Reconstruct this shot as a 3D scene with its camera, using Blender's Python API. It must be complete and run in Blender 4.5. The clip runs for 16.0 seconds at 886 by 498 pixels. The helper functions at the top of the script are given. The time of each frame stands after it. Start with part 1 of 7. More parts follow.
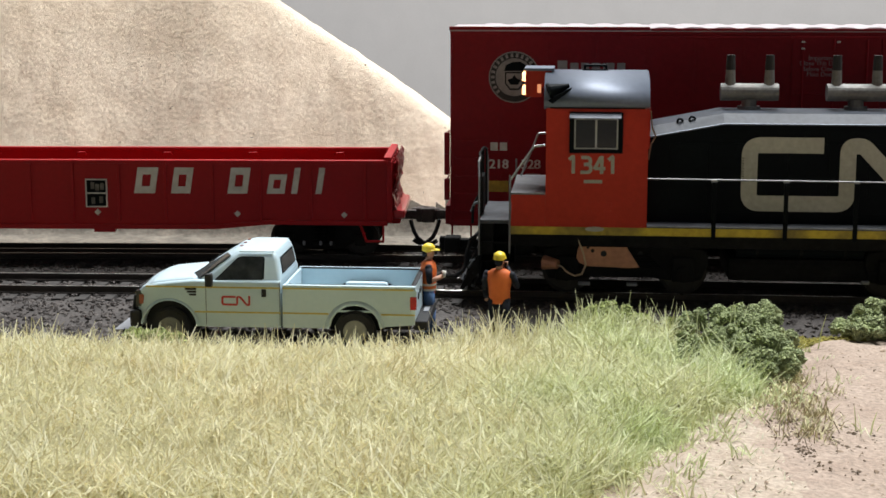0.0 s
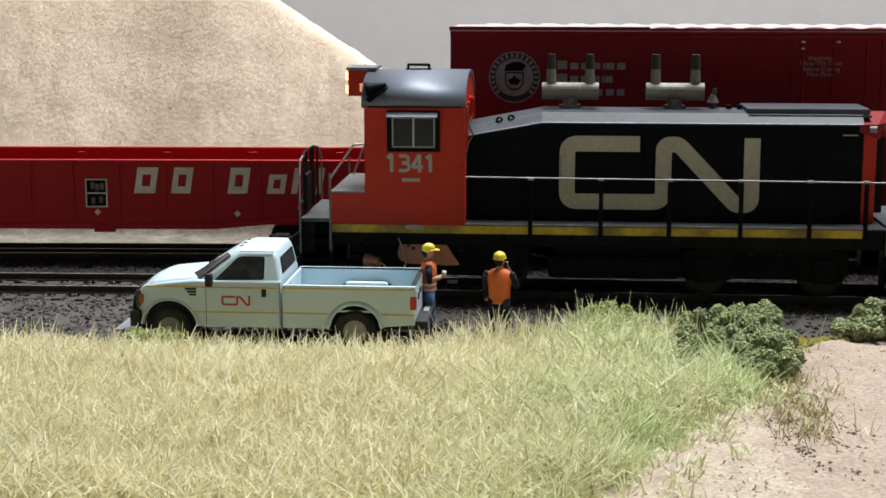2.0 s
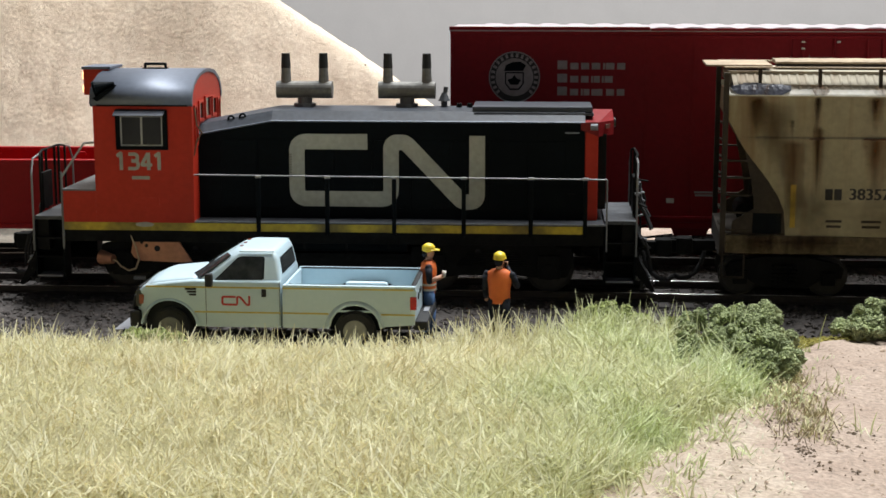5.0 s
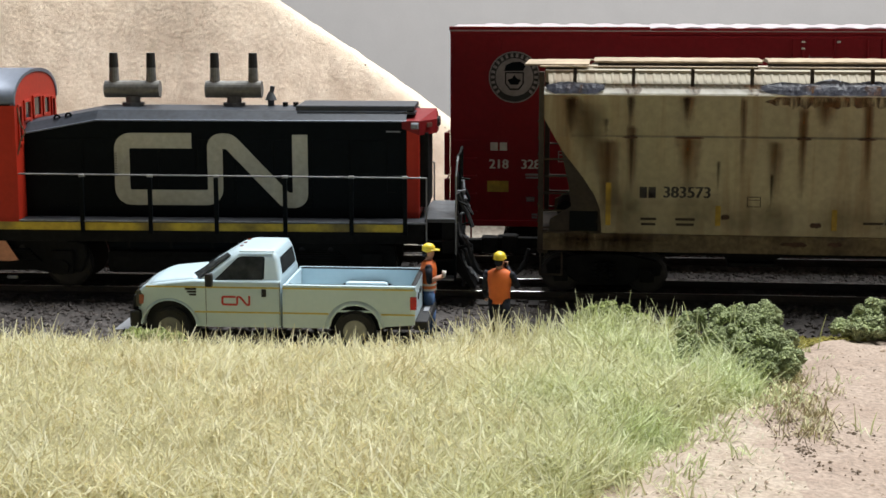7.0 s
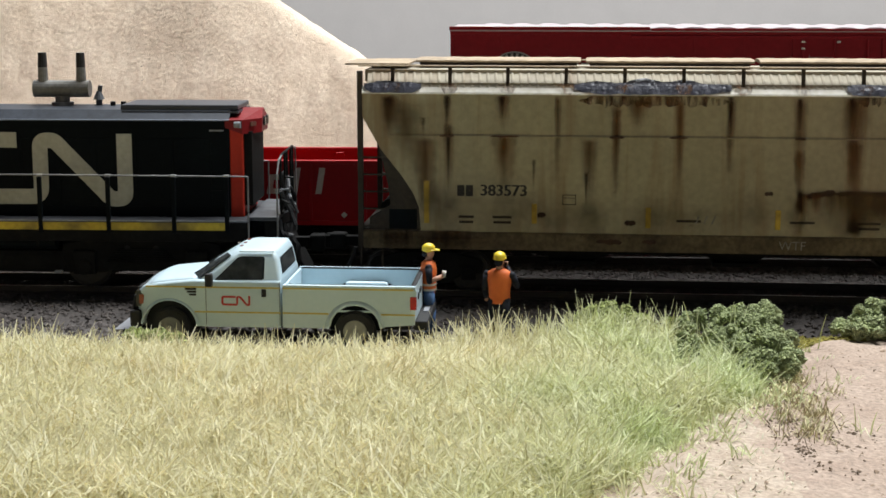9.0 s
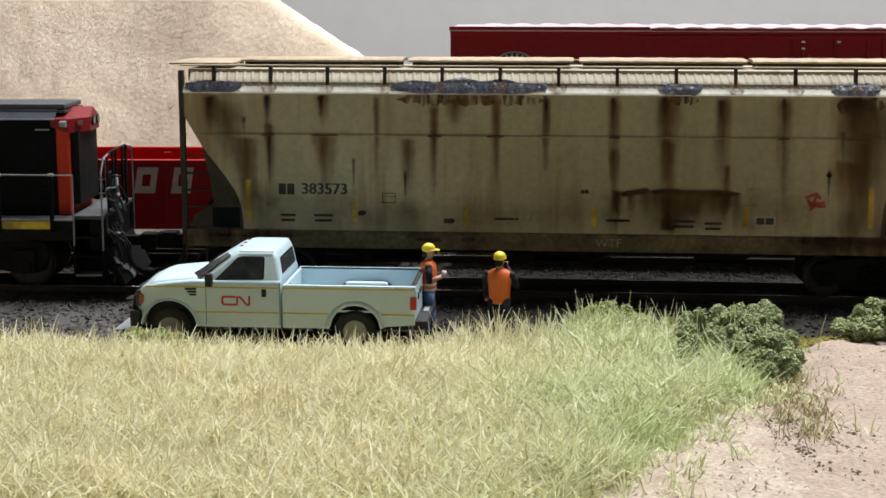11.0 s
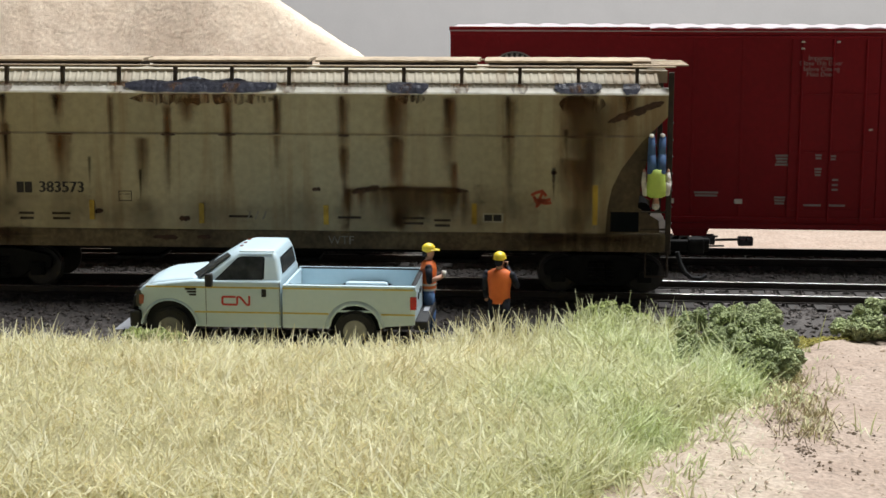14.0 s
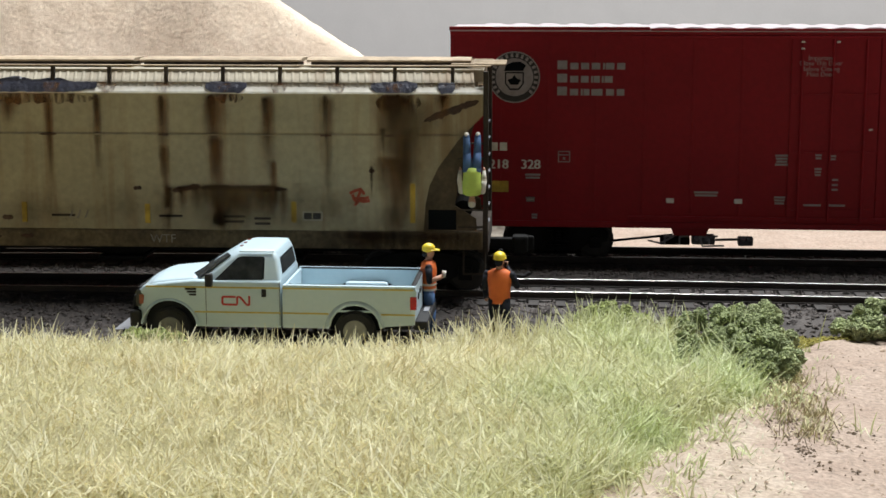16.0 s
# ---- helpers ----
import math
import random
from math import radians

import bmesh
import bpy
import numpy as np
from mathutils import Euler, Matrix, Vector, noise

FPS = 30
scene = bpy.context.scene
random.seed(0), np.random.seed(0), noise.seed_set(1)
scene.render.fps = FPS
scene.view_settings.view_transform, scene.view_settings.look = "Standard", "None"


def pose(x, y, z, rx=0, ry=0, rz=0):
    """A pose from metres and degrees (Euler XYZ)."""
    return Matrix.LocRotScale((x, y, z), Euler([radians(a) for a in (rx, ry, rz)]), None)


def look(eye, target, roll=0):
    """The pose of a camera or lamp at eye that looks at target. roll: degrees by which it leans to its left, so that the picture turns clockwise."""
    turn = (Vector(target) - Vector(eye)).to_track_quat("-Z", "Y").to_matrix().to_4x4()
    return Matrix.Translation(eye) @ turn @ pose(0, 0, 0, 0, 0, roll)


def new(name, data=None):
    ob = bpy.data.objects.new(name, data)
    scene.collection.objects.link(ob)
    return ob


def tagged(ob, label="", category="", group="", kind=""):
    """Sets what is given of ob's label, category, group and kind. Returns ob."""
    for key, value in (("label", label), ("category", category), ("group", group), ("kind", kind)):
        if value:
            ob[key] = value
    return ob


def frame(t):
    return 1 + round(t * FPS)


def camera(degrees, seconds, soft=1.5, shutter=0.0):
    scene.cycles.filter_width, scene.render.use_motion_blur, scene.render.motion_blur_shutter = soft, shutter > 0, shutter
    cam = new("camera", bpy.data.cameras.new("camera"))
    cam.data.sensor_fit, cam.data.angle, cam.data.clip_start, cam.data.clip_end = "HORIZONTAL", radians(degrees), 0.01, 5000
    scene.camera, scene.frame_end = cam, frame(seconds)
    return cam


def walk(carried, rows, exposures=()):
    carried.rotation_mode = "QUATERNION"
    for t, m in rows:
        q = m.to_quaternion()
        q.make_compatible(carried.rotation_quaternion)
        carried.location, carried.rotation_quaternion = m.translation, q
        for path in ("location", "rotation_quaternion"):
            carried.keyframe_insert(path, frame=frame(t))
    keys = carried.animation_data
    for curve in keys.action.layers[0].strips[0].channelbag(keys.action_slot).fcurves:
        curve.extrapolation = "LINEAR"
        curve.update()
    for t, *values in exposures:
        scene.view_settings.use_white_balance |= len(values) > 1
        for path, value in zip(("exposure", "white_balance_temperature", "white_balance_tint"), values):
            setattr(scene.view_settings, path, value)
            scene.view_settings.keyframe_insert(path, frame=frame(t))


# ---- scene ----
# A model railway in H0: sizes below are in metres of the full-size original, K brings them to the model's.
K = 1 / 87.1
cam = camera(31.74, 16.0, soft=1.6)
EYE = Vector((0, -33.649, 6.63))
VIEW = look(EYE * K, (EYE + Vector((-2.357, 29.463, -5.133))) * K)
walk(cam, [(0.0, VIEW), (16.0, VIEW)], exposures=[(0.0, 0.0), (16.0, 0.0)])

# ---- light: a closed room with one long ceiling light over the layout ----
world = bpy.data.worlds.new("world")
scene.world = world
world.use_nodes = True
world.node_tree.nodes["Background"].inputs[0].default_value = (1, 0.97, 0.93, 1)
world.node_tree.nodes["Background"].inputs[1].default_value = 0.02


def area_lamp(name, at, target, sx, sy, watts, colour):
    data = bpy.data.lights.new(name, "AREA")
    data.shape, data.size, data.size_y, data.energy, data.color = "RECTANGLE", sx, sy, watts, colour
    ob = new(name, data)
    ob.matrix_world = look(at, target)
    return ob


area_lamp("ceiling_light", (0.2, 0.235, 1.1), (0.05, 0.0, 0.0), 1.0, 0.16, 34, (0.96, 0.985, 1.0))


# ---- materials ----
def material(name, colour, rough=0.6, metal=0.0, vary=0.12, coarse=0.6, fine=9.0, bump=0.15, second=None, spec=0.5, mix=0.5, detail=5, grain=0.5, soft=0.16):
    """Painted or natural surface: two scales of variation and a fine relief. Scales count per full-size metre."""
    m = bpy.data.materials.new(name)
    m.use_nodes = True
    nodes, links = m.node_tree.nodes, m.node_tree.links
    b = nodes["Principled BSDF"]
    tc = nodes.new("ShaderNodeTexCoord")
    n1, n2 = nodes.new("ShaderNodeTexNoise"), nodes.new("ShaderNodeTexNoise")
    n1.inputs["Scale"].default_value, n1.inputs["Detail"].default_value = coarse / K, detail
    n1.inputs["Roughness"].default_value = grain
    n2.inputs["Scale"].default_value, n2.inputs["Detail"].default_value = fine / K, 3
    for n in (n1, n2):
        links.new(tc.outputs["Object"], n.inputs["Vector"])
    second = second or tuple(c * (1 - 2.2 * vary) for c in colour)
    ramp = nodes.new("ShaderNodeValToRGB")
    ramp.color_ramp.elements[0].position, ramp.color_ramp.elements[1].position = mix - soft, mix + soft
    ramp.color_ramp.elements[0].color, ramp.color_ramp.elements[1].color = (*second, 1), (*colour, 1)
    links.new(n1.outputs["Fac"], ramp.inputs["Fac"])
    fine_mix = nodes.new("ShaderNodeMix")
    fine_mix.data_type, fine_mix.blend_type = "RGBA", "OVERLAY"
    fine_mix.inputs["Factor"].default_value = min(1.0, vary * 3)
    links.new(ramp.outputs["Color"], fine_mix.inputs[6])
    links.new(n2.outputs["Fac"], fine_mix.inputs[7])
    links.new(fine_mix.outputs[2], b.inputs["Base Color"])
    b.inputs["Roughness"].default_value, b.inputs["Metallic"].default_value = rough, metal
    b.inputs["Specular IOR Level"].default_value = spec
    if bump:
        bn = nodes.new("ShaderNodeBump")
        bn.inputs["Strength"].default_value, bn.inputs["Distance"].default_value = bump, 0.03 * K
        links.new(n2.outputs["Fac"], bn.inputs["Height"])
        links.new(bn.outputs["Normal"], b.inputs["Normal"])
    return m


def glowing(name, colour, strength):
    m = bpy.data.materials.new(name)
    m.use_nodes = True
    b = m.node_tree.nodes["Principled BSDF"]
    b.inputs["Base Color"].default_value = (*colour, 1)
    b.inputs["Emission Color"].default_value = (*colour, 1)
    b.inputs["Emission Strength"].default_value = strength
    return m


M_WALL = material("grey_wall_paint", (0.61, 0.58, 0.56), 0.8, vary=0.02, bump=0.05)
# dark grey for the unseen room surfaces, to keep bounced fill light low
M_ROOM = material("room_paint", (0.2, 0.2, 0.21), 0.85, vary=0.03, bump=0.05)
M_SAND = material("cream_sand", (0.88, 0.74, 0.58), 0.95, vary=0.05, coarse=0.8, fine=30, bump=0.5, second=(0.66, 0.505, 0.36), mix=0.45, detail=14, grain=0.77, soft=0.2)
# the sand's relief follows its own patches, at every scale
sand_nodes = M_SAND.node_tree.nodes
sand_bump = next(n for n in sand_nodes if n.type == "BUMP")
sand_bump.inputs["Distance"].default_value = 0.22 * K
M_SAND.node_tree.links.new(next(n for n in sand_nodes if n.type == "TEX_NOISE" and n.inputs["Detail"].default_value > 10).outputs["Fac"], sand_bump.inputs["Height"])
M_BALLAST = material("grey_ballast", (0.085, 0.074, 0.068), 0.9, vary=0.2, coarse=2, fine=14, bump=0.6)
M_RAIL = material("rusty_rail_side", (0.035, 0.025, 0.02), 0.7, vary=0.2)
M_RAILTOP = material("worn_rail_head", (0.45, 0.43, 0.4), 0.32, metal=1.0, vary=0.05, bump=0.0)
M_TIE = material("weathered_tie", (0.055, 0.049, 0.045), 0.9, vary=0.2, coarse=3, fine=20)
M_WHITE = material("white_plastic_paint", (0.52, 0.65, 0.71), 0.35, vary=0.03, bump=0.02)
M_RED = material("bright_red_paint", (0.37, 0.008, 0.012), 0.5, vary=0.06, bump=0.05, spec=0.2)
M_WRAP = material("glossy_red_wrap", (0.42, 0.02, 0.025), 0.28, vary=0.1, bump=0.1)
M_MAROON = material("dark_red_paint", (0.235, 0.0075, 0.013), 0.55, vary=0.06, bump=0.05, spec=0.18)
M_ORANGE = material("orange_red_paint", (0.46, 0.03, 0.013), 0.5, vary=0.06, bump=0.05, spec=0.2)
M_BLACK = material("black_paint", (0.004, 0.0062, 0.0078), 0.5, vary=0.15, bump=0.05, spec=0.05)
# ---- helpers for building ----
def put(bm, name="mesh"):
    me = bpy.data.meshes.new(name)
    bm.to_mesh(me)
    bm.free()
    return me


def part(name, bm, mat, parent=None, label="", smooth=False, at=None):
    """One mesh object in full-size metres, brought to model size, under a thing or a part."""
    bmesh.ops.scale(bm, vec=(K, K, K), verts=bm.verts)
    me = put(bm, name)
    for mm in (mat if isinstance(mat, (list, tuple)) else [mat]):
        me.materials.append(mm)
    if smooth:
        for poly in me.polygons:
            poly.use_smooth = True
    ob = new(name, me)
    if parent:
        ob.parent = parent
    if at is not None:
        ob.matrix_basis = at
    if label:
        ob["label"] = label
    return ob


def thing(name, label, category, m=None, group="", kind=""):
    ob = new(name)
    ob.empty_display_size = 0.01
    if m is not None:
        ob.matrix_basis = m
    return tagged(ob, label, category, group, kind)


def at(x, y, z, rz=0, rx=0, ry=0):
    return pose(x * K, y * K, z * K, rx, ry, rz)


def box(bm, x0, x1, y0, y1, z0, z1, bevel=0.0, mat=0):
    got = bmesh.ops.create_cube(bm, size=1, matrix=Matrix.Translation(((x0 + x1) / 2, (y0 + y1) / 2, (z0 + z1) / 2)) @ Matrix.Diagonal((abs(x1 - x0), abs(y1 - y0), abs(z1 - z0), 1)))
    verts = got["verts"]
    for fc in {f for v in verts for f in v.link_faces}:
        fc.material_index = mat
    if bevel:
        bmesh.ops.bevel(bm, geom=list({e for v in verts for e in v.link_edges}), offset=bevel, segments=2, affect="EDGES", profile=0.6)
    return bm


def tube(bm, a, b, r, r2=None, n=10, mat=0, caps=True):
    a, b = Vector(a), Vector(b)
    d = b - a
    got = bmesh.ops.create_cone(bm, cap_ends=caps, segments=n, radius1=r, radius2=r if r2 is None else r2, depth=d.length, matrix=Matrix.Translation((a + b) / 2) @ d.to_track_quat("Z", "Y").to_matrix().to_4x4())
    for fc in {f for v in got["verts"] for f in v.link_faces}:
        fc.material_index = mat
    return bm


def rod(bm, pts, r, n=6, mat=0):
    for a, b in zip(pts, pts[1:]):
        tube(bm, a, b, r, n=n, mat=mat)
    for pt in pts[1:-1]:
        bmesh.ops.create_icosphere(bm, subdivisions=1, radius=r, matrix=Matrix.Translation(pt))
    return bm


def prism(bm, outline, y0, y1, mat=0, axis="y"):
    """A closed outline of (x, z) pulled from y0 to y1 (or of (y, z) along x)."""
    def p3(u, v, w):
        return (u, w, v) if axis == "y" else (w, u, v) if axis == "x" else (u, v, w)
    va = [bm.verts.new(p3(u, v, y0)) for u, v in outline]
    vb = [bm.verts.new(p3(u, v, y1)) for u, v in outline]
    n = len(outline)
    made = [bm.faces.new(va), bm.faces.new(vb[::-1])]
    for i in range(n):
        made.append(bm.faces.new((va[i], vb[i], vb[(i + 1) % n], va[(i + 1) % n])))
    for fc in made:
        fc.material_index = mat
    bmesh.ops.recalc_face_normals(bm, faces=made)
    return bm


def B():
    return bmesh.new()


# ---- the tracks' lines ----
def front_y(x):
    return -0.00151 * x * x


def back_y(x):
    return 4.39 - 0.0016 * (x - 6) ** 2


def slope(fn, x):
    return math.degrees(math.atan((fn(x + 0.05) - fn(x - 0.05)) / 0.1))


# ---- room ----
def room():
    # only the north wall is in view; the rest is added to enclose the light
    for name, dims in (("wall_north", (-1.4, 1.4, 0.8, 0.9, -0.9, 1.35)), ("wall_south", (-1.4, 1.4, -1.4, -1.3, -0.9, 1.35)), ("wall_west", (-1.5, -1.4, -1.4, 0.9, -0.9, 1.35)),
                       ("wall_east", (1.4, 1.5, -1.4, 0.9, -0.9, 1.35)), ("floor", (-1.5, 1.5, -1.4, 0.9, -1.0, -0.9)), ("ceiling", (-1.5, 1.5, -1.4, 0.9, 1.35, 1.45))):
        bm = box(B(), *[v / K for v in dims])
        tagged(part(name, bm, M_WALL if name == "wall_north" else M_ROOM), "plain painted room surface", "ceiling" if name == "ceiling" else "floor" if name == "floor" else "wall", kind="structure")
    bm = box(B(), -75, 75, -30, 11.6, -4, -0.75)
    tagged(part("layout_board", bm, M_BOARD), "plain plywood board carrying the layout", "board", kind="structure")
    for x in (-60, 60):
        for y in (-27, 8):
            tagged(part("board_leg", box(B(), x - 2, x + 2, y - 2, y + 2, -78.39, -4), M_BOARD), "plain wooden leg under the layout board", "leg", kind="structure")


M_BOARD = material("plywood", (0.4, 0.3, 0.18), 0.7, vary=0.1)
room()


# ---- ground ----
def sand_edge(y):
    """How far the dry grass reaches towards the bare sand at depth y."""
    pts = ((-4.0, 4.6), (-6.5, 4.3), (-7.8, 3.8), (-8.9, 3.1), (-9.8, 2.3), (-10.8, 1.7), (-13.3, 1.0), (-16.0, -0.5))
    for (ya, xa), (yb, xb) in zip(pts, pts[1:]):
        if yb <= y <= ya:
            return xa + (xb - xa) * (y - ya) / (yb - ya)
    return pts[0][1] if y > -4 else pts[-1][1]


def hill(x, y):
    """Height of the steep sand hill in front of the backdrop."""
    ridge = 0.69 * (1.0 - x) + 0.05 * math.sin(x * 0.9)
    foot = 8.3 + 0.18 * max(0, x + 8)
    front = 2.1 * (y - foot + 0.3 * noise.noise((x * 0.35, 3.1, 0)))
    k = 0.22
    h = -k * math.log(math.exp(-min(front, 30) / k) + math.exp(-min(ridge, 30) / k))
    if h > 0:
        g = 2.1 * y
        h += min(1, h) * max(0.15, min(1, (ridge - front) / 1.2 + 0.2)) * (0.16 * noise.noise((x * 0.5, g * 0.4, 0.3)) + 0.07 * noise.noise((x * 1.5, g * 1.3, 5)) + 0.04 * noise.noise((x * 3.2, g * 3.0, 15)) + 0.03 * noise.noise((x * 6, g * 6, 7)) + 0.018 * noise.noise((x * 11, g * 11, 9)) - 0.12 * max(0, noise.noise((x * 2.2, g * 2.2, 11)) - 0.38))
    return max(h, 0)


def ground_z(x, y):
    z = -0.4
    for fn in (front_y, back_y):
        d = abs(y - fn(x))
        if d < 2.7:
            z = max(z, -0.4 + 0.17 * min(1, (2.7 - d) / 0.9))
    z += 0.2 * math.exp(-((x - 0.5) / 1.8) ** 2 - ((y + 5.25) / 0.6) ** 2)
    if y > 6:
        z += hill(x, y)
    if y < -5.2:
        z += 0.1 * min(1, (-5.2 - y)) + 0.09 * noise.noise((x * 0.5, y * 0.5, 1))
    e = x - sand_edge(y) + 0.3
    if y < -3.3 and e > 0:
        z += 0.24 * min(1, (-3.3 - y) / 0.7) * min(1, e / 0.8)
    return z + 0.03 * noise.noise((x * 3, y * 3, 2)) + 0.012 * noise.noise((x * 9, y * 9, 4))


def ground_kind(x, y):
    """5 pinkish foreground sand, 0 pale sand, 1 dark ballast bed, 2 straw litter, 3 grey gravel, 4 olive moss, 6 pale dust by the grass."""
    j = 0.25 * noise.noise((x * 1.7, y * 1.7, 9))
    if y > 5.9 + j:
        return 5 if x > -1.5 + 2 * j and hill(x, y) < 0.5 else 0 if hill(x, y) > 0.8 + 2 * j else 3
    if 4.1 + j < x < 5.7 and -4.2 + j < y < -2.95 + j:
        return 4
    if y > -3.3 + j and x > 3.6:
        return 1
    if y > -4.9 + j and x <= 3.6:
        return 1
    if x > 3.9 and y > -3.95 + j:
        return 4
    if y < -8.7 + j and sand_edge(y) - 0.3 + 1.5 * j < x < 3.0 + 2 * j:
        return 6
    return 5 if x > sand_edge(y) - 0.45 + j else 2


M_LITTER = material("straw_litter", (0.56, 0.48, 0.28), 0.95, vary=0.2, coarse=1.4, fine=12, bump=0.6, second=(0.42, 0.33, 0.18))
M_PINKSAND = material("pinkish_tan_sand", (0.375, 0.295, 0.235), 0.95, vary=0.2, detail=9, grain=0.68, soft=0.2, coarse=1.0, fine=13, bump=1.0, second=(0.29, 0.215, 0.165))
M_DUST = material("pale_straw_dust", (0.43, 0.355, 0.28), 0.95, vary=0.18, detail=9, grain=0.7, coarse=1.6, fine=13, bump=1.0, second=(0.34, 0.265, 0.2))
M_GRAVEL = material("grey_beige_gravel", (0.2, 0.175, 0.14), 0.95, vary=0.2, coarse=1.5, fine=9, bump=0.8)
M_MOSS = material("olive_moss", (0.26, 0.22, 0.05), 0.95, vary=0.2, coarse=3, fine=20, bump=0.8)


def ground():
    xs = np.concatenate([np.linspace(-75, -20, 23), np.arange(-19.5, 13, 0.13), np.linspace(13.5, 75, 26)])
    ys = np.concatenate([np.linspace(-30, -15, 8), np.arange(-14.8, 11.62, 0.13)])
    verts = [(x * K, y * K, ground_z(x, y) * K) for y in ys for x in xs]
    nx = len(xs)
    faces = [(j * nx + i, j * nx + i + 1, (j + 1) * nx + i + 1, (j + 1) * nx + i) for j in range(len(ys) - 1) for i in range(nx - 1)]
    kinds = [ground_kind((xs[i] + xs[i + 1]) / 2, (ys[j] + ys[j + 1]) / 2) for j in range(len(ys) - 1) for i in range(nx - 1)]
    me = bpy.data.meshes.new("ground")
    me.from_pydata(verts, [], faces)
    for m in (M_SAND, M_BALLAST, M_LITTER, M_GRAVEL, M_MOSS, M_PINKSAND, M_DUST):
        me.materials.append(m)
    me.polygons.foreach_set("material_index", kinds)
    me.polygons.foreach_set("use_smooth", [True] * len(faces))
    tagged(new("ground", me), "cream sand ground rising to a steep sand hill, dark beside the tracks", "ground", kind="structure")


ground()


# ---- tracks: rails, ties, ballast ----
def sweep(fn, offset, xs, z0=-0.17, h=0.17):
    """A rail's section carried along a track's line, at model size."""
    sec = [(-0.075, 0), (0.075, 0), (0.075, 0.02), (0.016, 0.04), (0.016, h - 0.05), (0.038, h - 0.04), (0.038, h - 0.004), (0.03, h), (-0.03, h), (-0.038, h - 0.004), (-0.038, h - 0.04), (-0.016, h - 0.05), (-0.016, 0.04), (-0.075, 0.02)]
    bm = B()
    rows = [[bm.verts.new((x, fn(x) + offset + dy, z0 + dz)) for dy, dz in sec] for x in xs]
    n = len(sec)
    for a, b in zip(rows, rows[1:]):
        for i in range(n):
            fc = bm.faces.new((a[i], a[(i + 1) % n], b[(i + 1) % n], b[i]))
            fc.material_index = 1 if i in (6, 7, 8) else 0
    bmesh.ops.recalc_face_normals(bm, faces=bm.faces)
    return bm


TIE = box(B(), -0.11, 0.11, -1.3, 1.3, -0.14, 0.0, 0.012)
bmesh.ops.scale(TIE, vec=(K, K, K), verts=TIE.verts)
TIE_MESH = put(TIE, "tie")
TIE_MESH.materials.append(M_TIE)


def track(name, fn, head, label, guard=False):
    t = thing(name, label, "track", kind="structure")
    xs = [-40 + 0.5 * i for i in range(150)]
    for off in (-0.7175, 0.7175):
        part("rail", sweep(fn, off, xs), [M_RAIL, head], t)
    if guard:
        part("guard_rail", sweep(lambda x: fn(x) + 0.0, -0.08, [-40 + 0.5 * i for i in range(69)]), [M_RAIL, head], t)
    rnd = random.Random(4)
    x = -17.0
    while x < 11:
        ob = new("tie", TIE_MESH)
        ob.parent = t
        ob.matrix_basis = at(x, fn(x) + rnd.uniform(-0.03, 0.03), -0.172 - rnd.uniform(0, 0.012), slope(fn, x) + rnd.uniform(-1.2, 1.2), rx=rnd.uniform(-0.4, 0.4))
        x += 0.545


M_OLDRAIL = material("dull_rail_head", (0.2, 0.18, 0.16), 0.4, metal=0.9, vary=0.1, bump=0.0)
track("track_front", front_y, M_RAILTOP, "front railway track with shiny rail heads on dark ties")
track("track_back", back_y, M_OLDRAIL, "back railway track with dull rails on dark ties", guard=True)


def island_tint(m, amount=0.35, darker=(0.5, 0.5, 0.5), lighter=(1.3, 1.25, 1.2)):
    """Tells the many pieces of one mesh apart by brightness."""
    nodes, links = m.node_tree.nodes, m.node_tree.links
    b = nodes["Principled BSDF"]
    old = b.inputs["Base Color"].links[0].from_socket
    geo = nodes.new("ShaderNodeNewGeometry")
    ramp = nodes.new("ShaderNodeValToRGB")
    ramp.color_ramp.elements[0].color, ramp.color_ramp.elements[1].color = (*darker, 1), (*lighter, 1)
    links.new(geo.outputs["Random Per Island"], ramp.inputs["Fac"])
    mx = nodes.new("ShaderNodeMix")
    mx.data_type, mx.blend_type = "RGBA", "MULTIPLY"
    mx.inputs["Factor"].default_value = amount
    links.new(old, mx.inputs[6])
    links.new(ramp.outputs["Color"], mx.inputs[7])
    links.new(mx.outputs[2], b.inputs["Base Color"])
    return m


M_STONE = island_tint(material("ballast_stone", (0.1, 0.088, 0.082), 0.9, vary=0.15, coarse=3, fine=20, bump=0.3), 0.9, (0.45, 0.42, 0.4), (1.4, 1.36, 1.32))
M_PEBBLE = island_tint(material("sand_pebble", (0.4, 0.31, 0.23), 0.9, vary=0.15, coarse=3, fine=20, bump=0.3), 0.8, (0.55, 0.5, 0.45), (1.15, 1.1, 1.05))


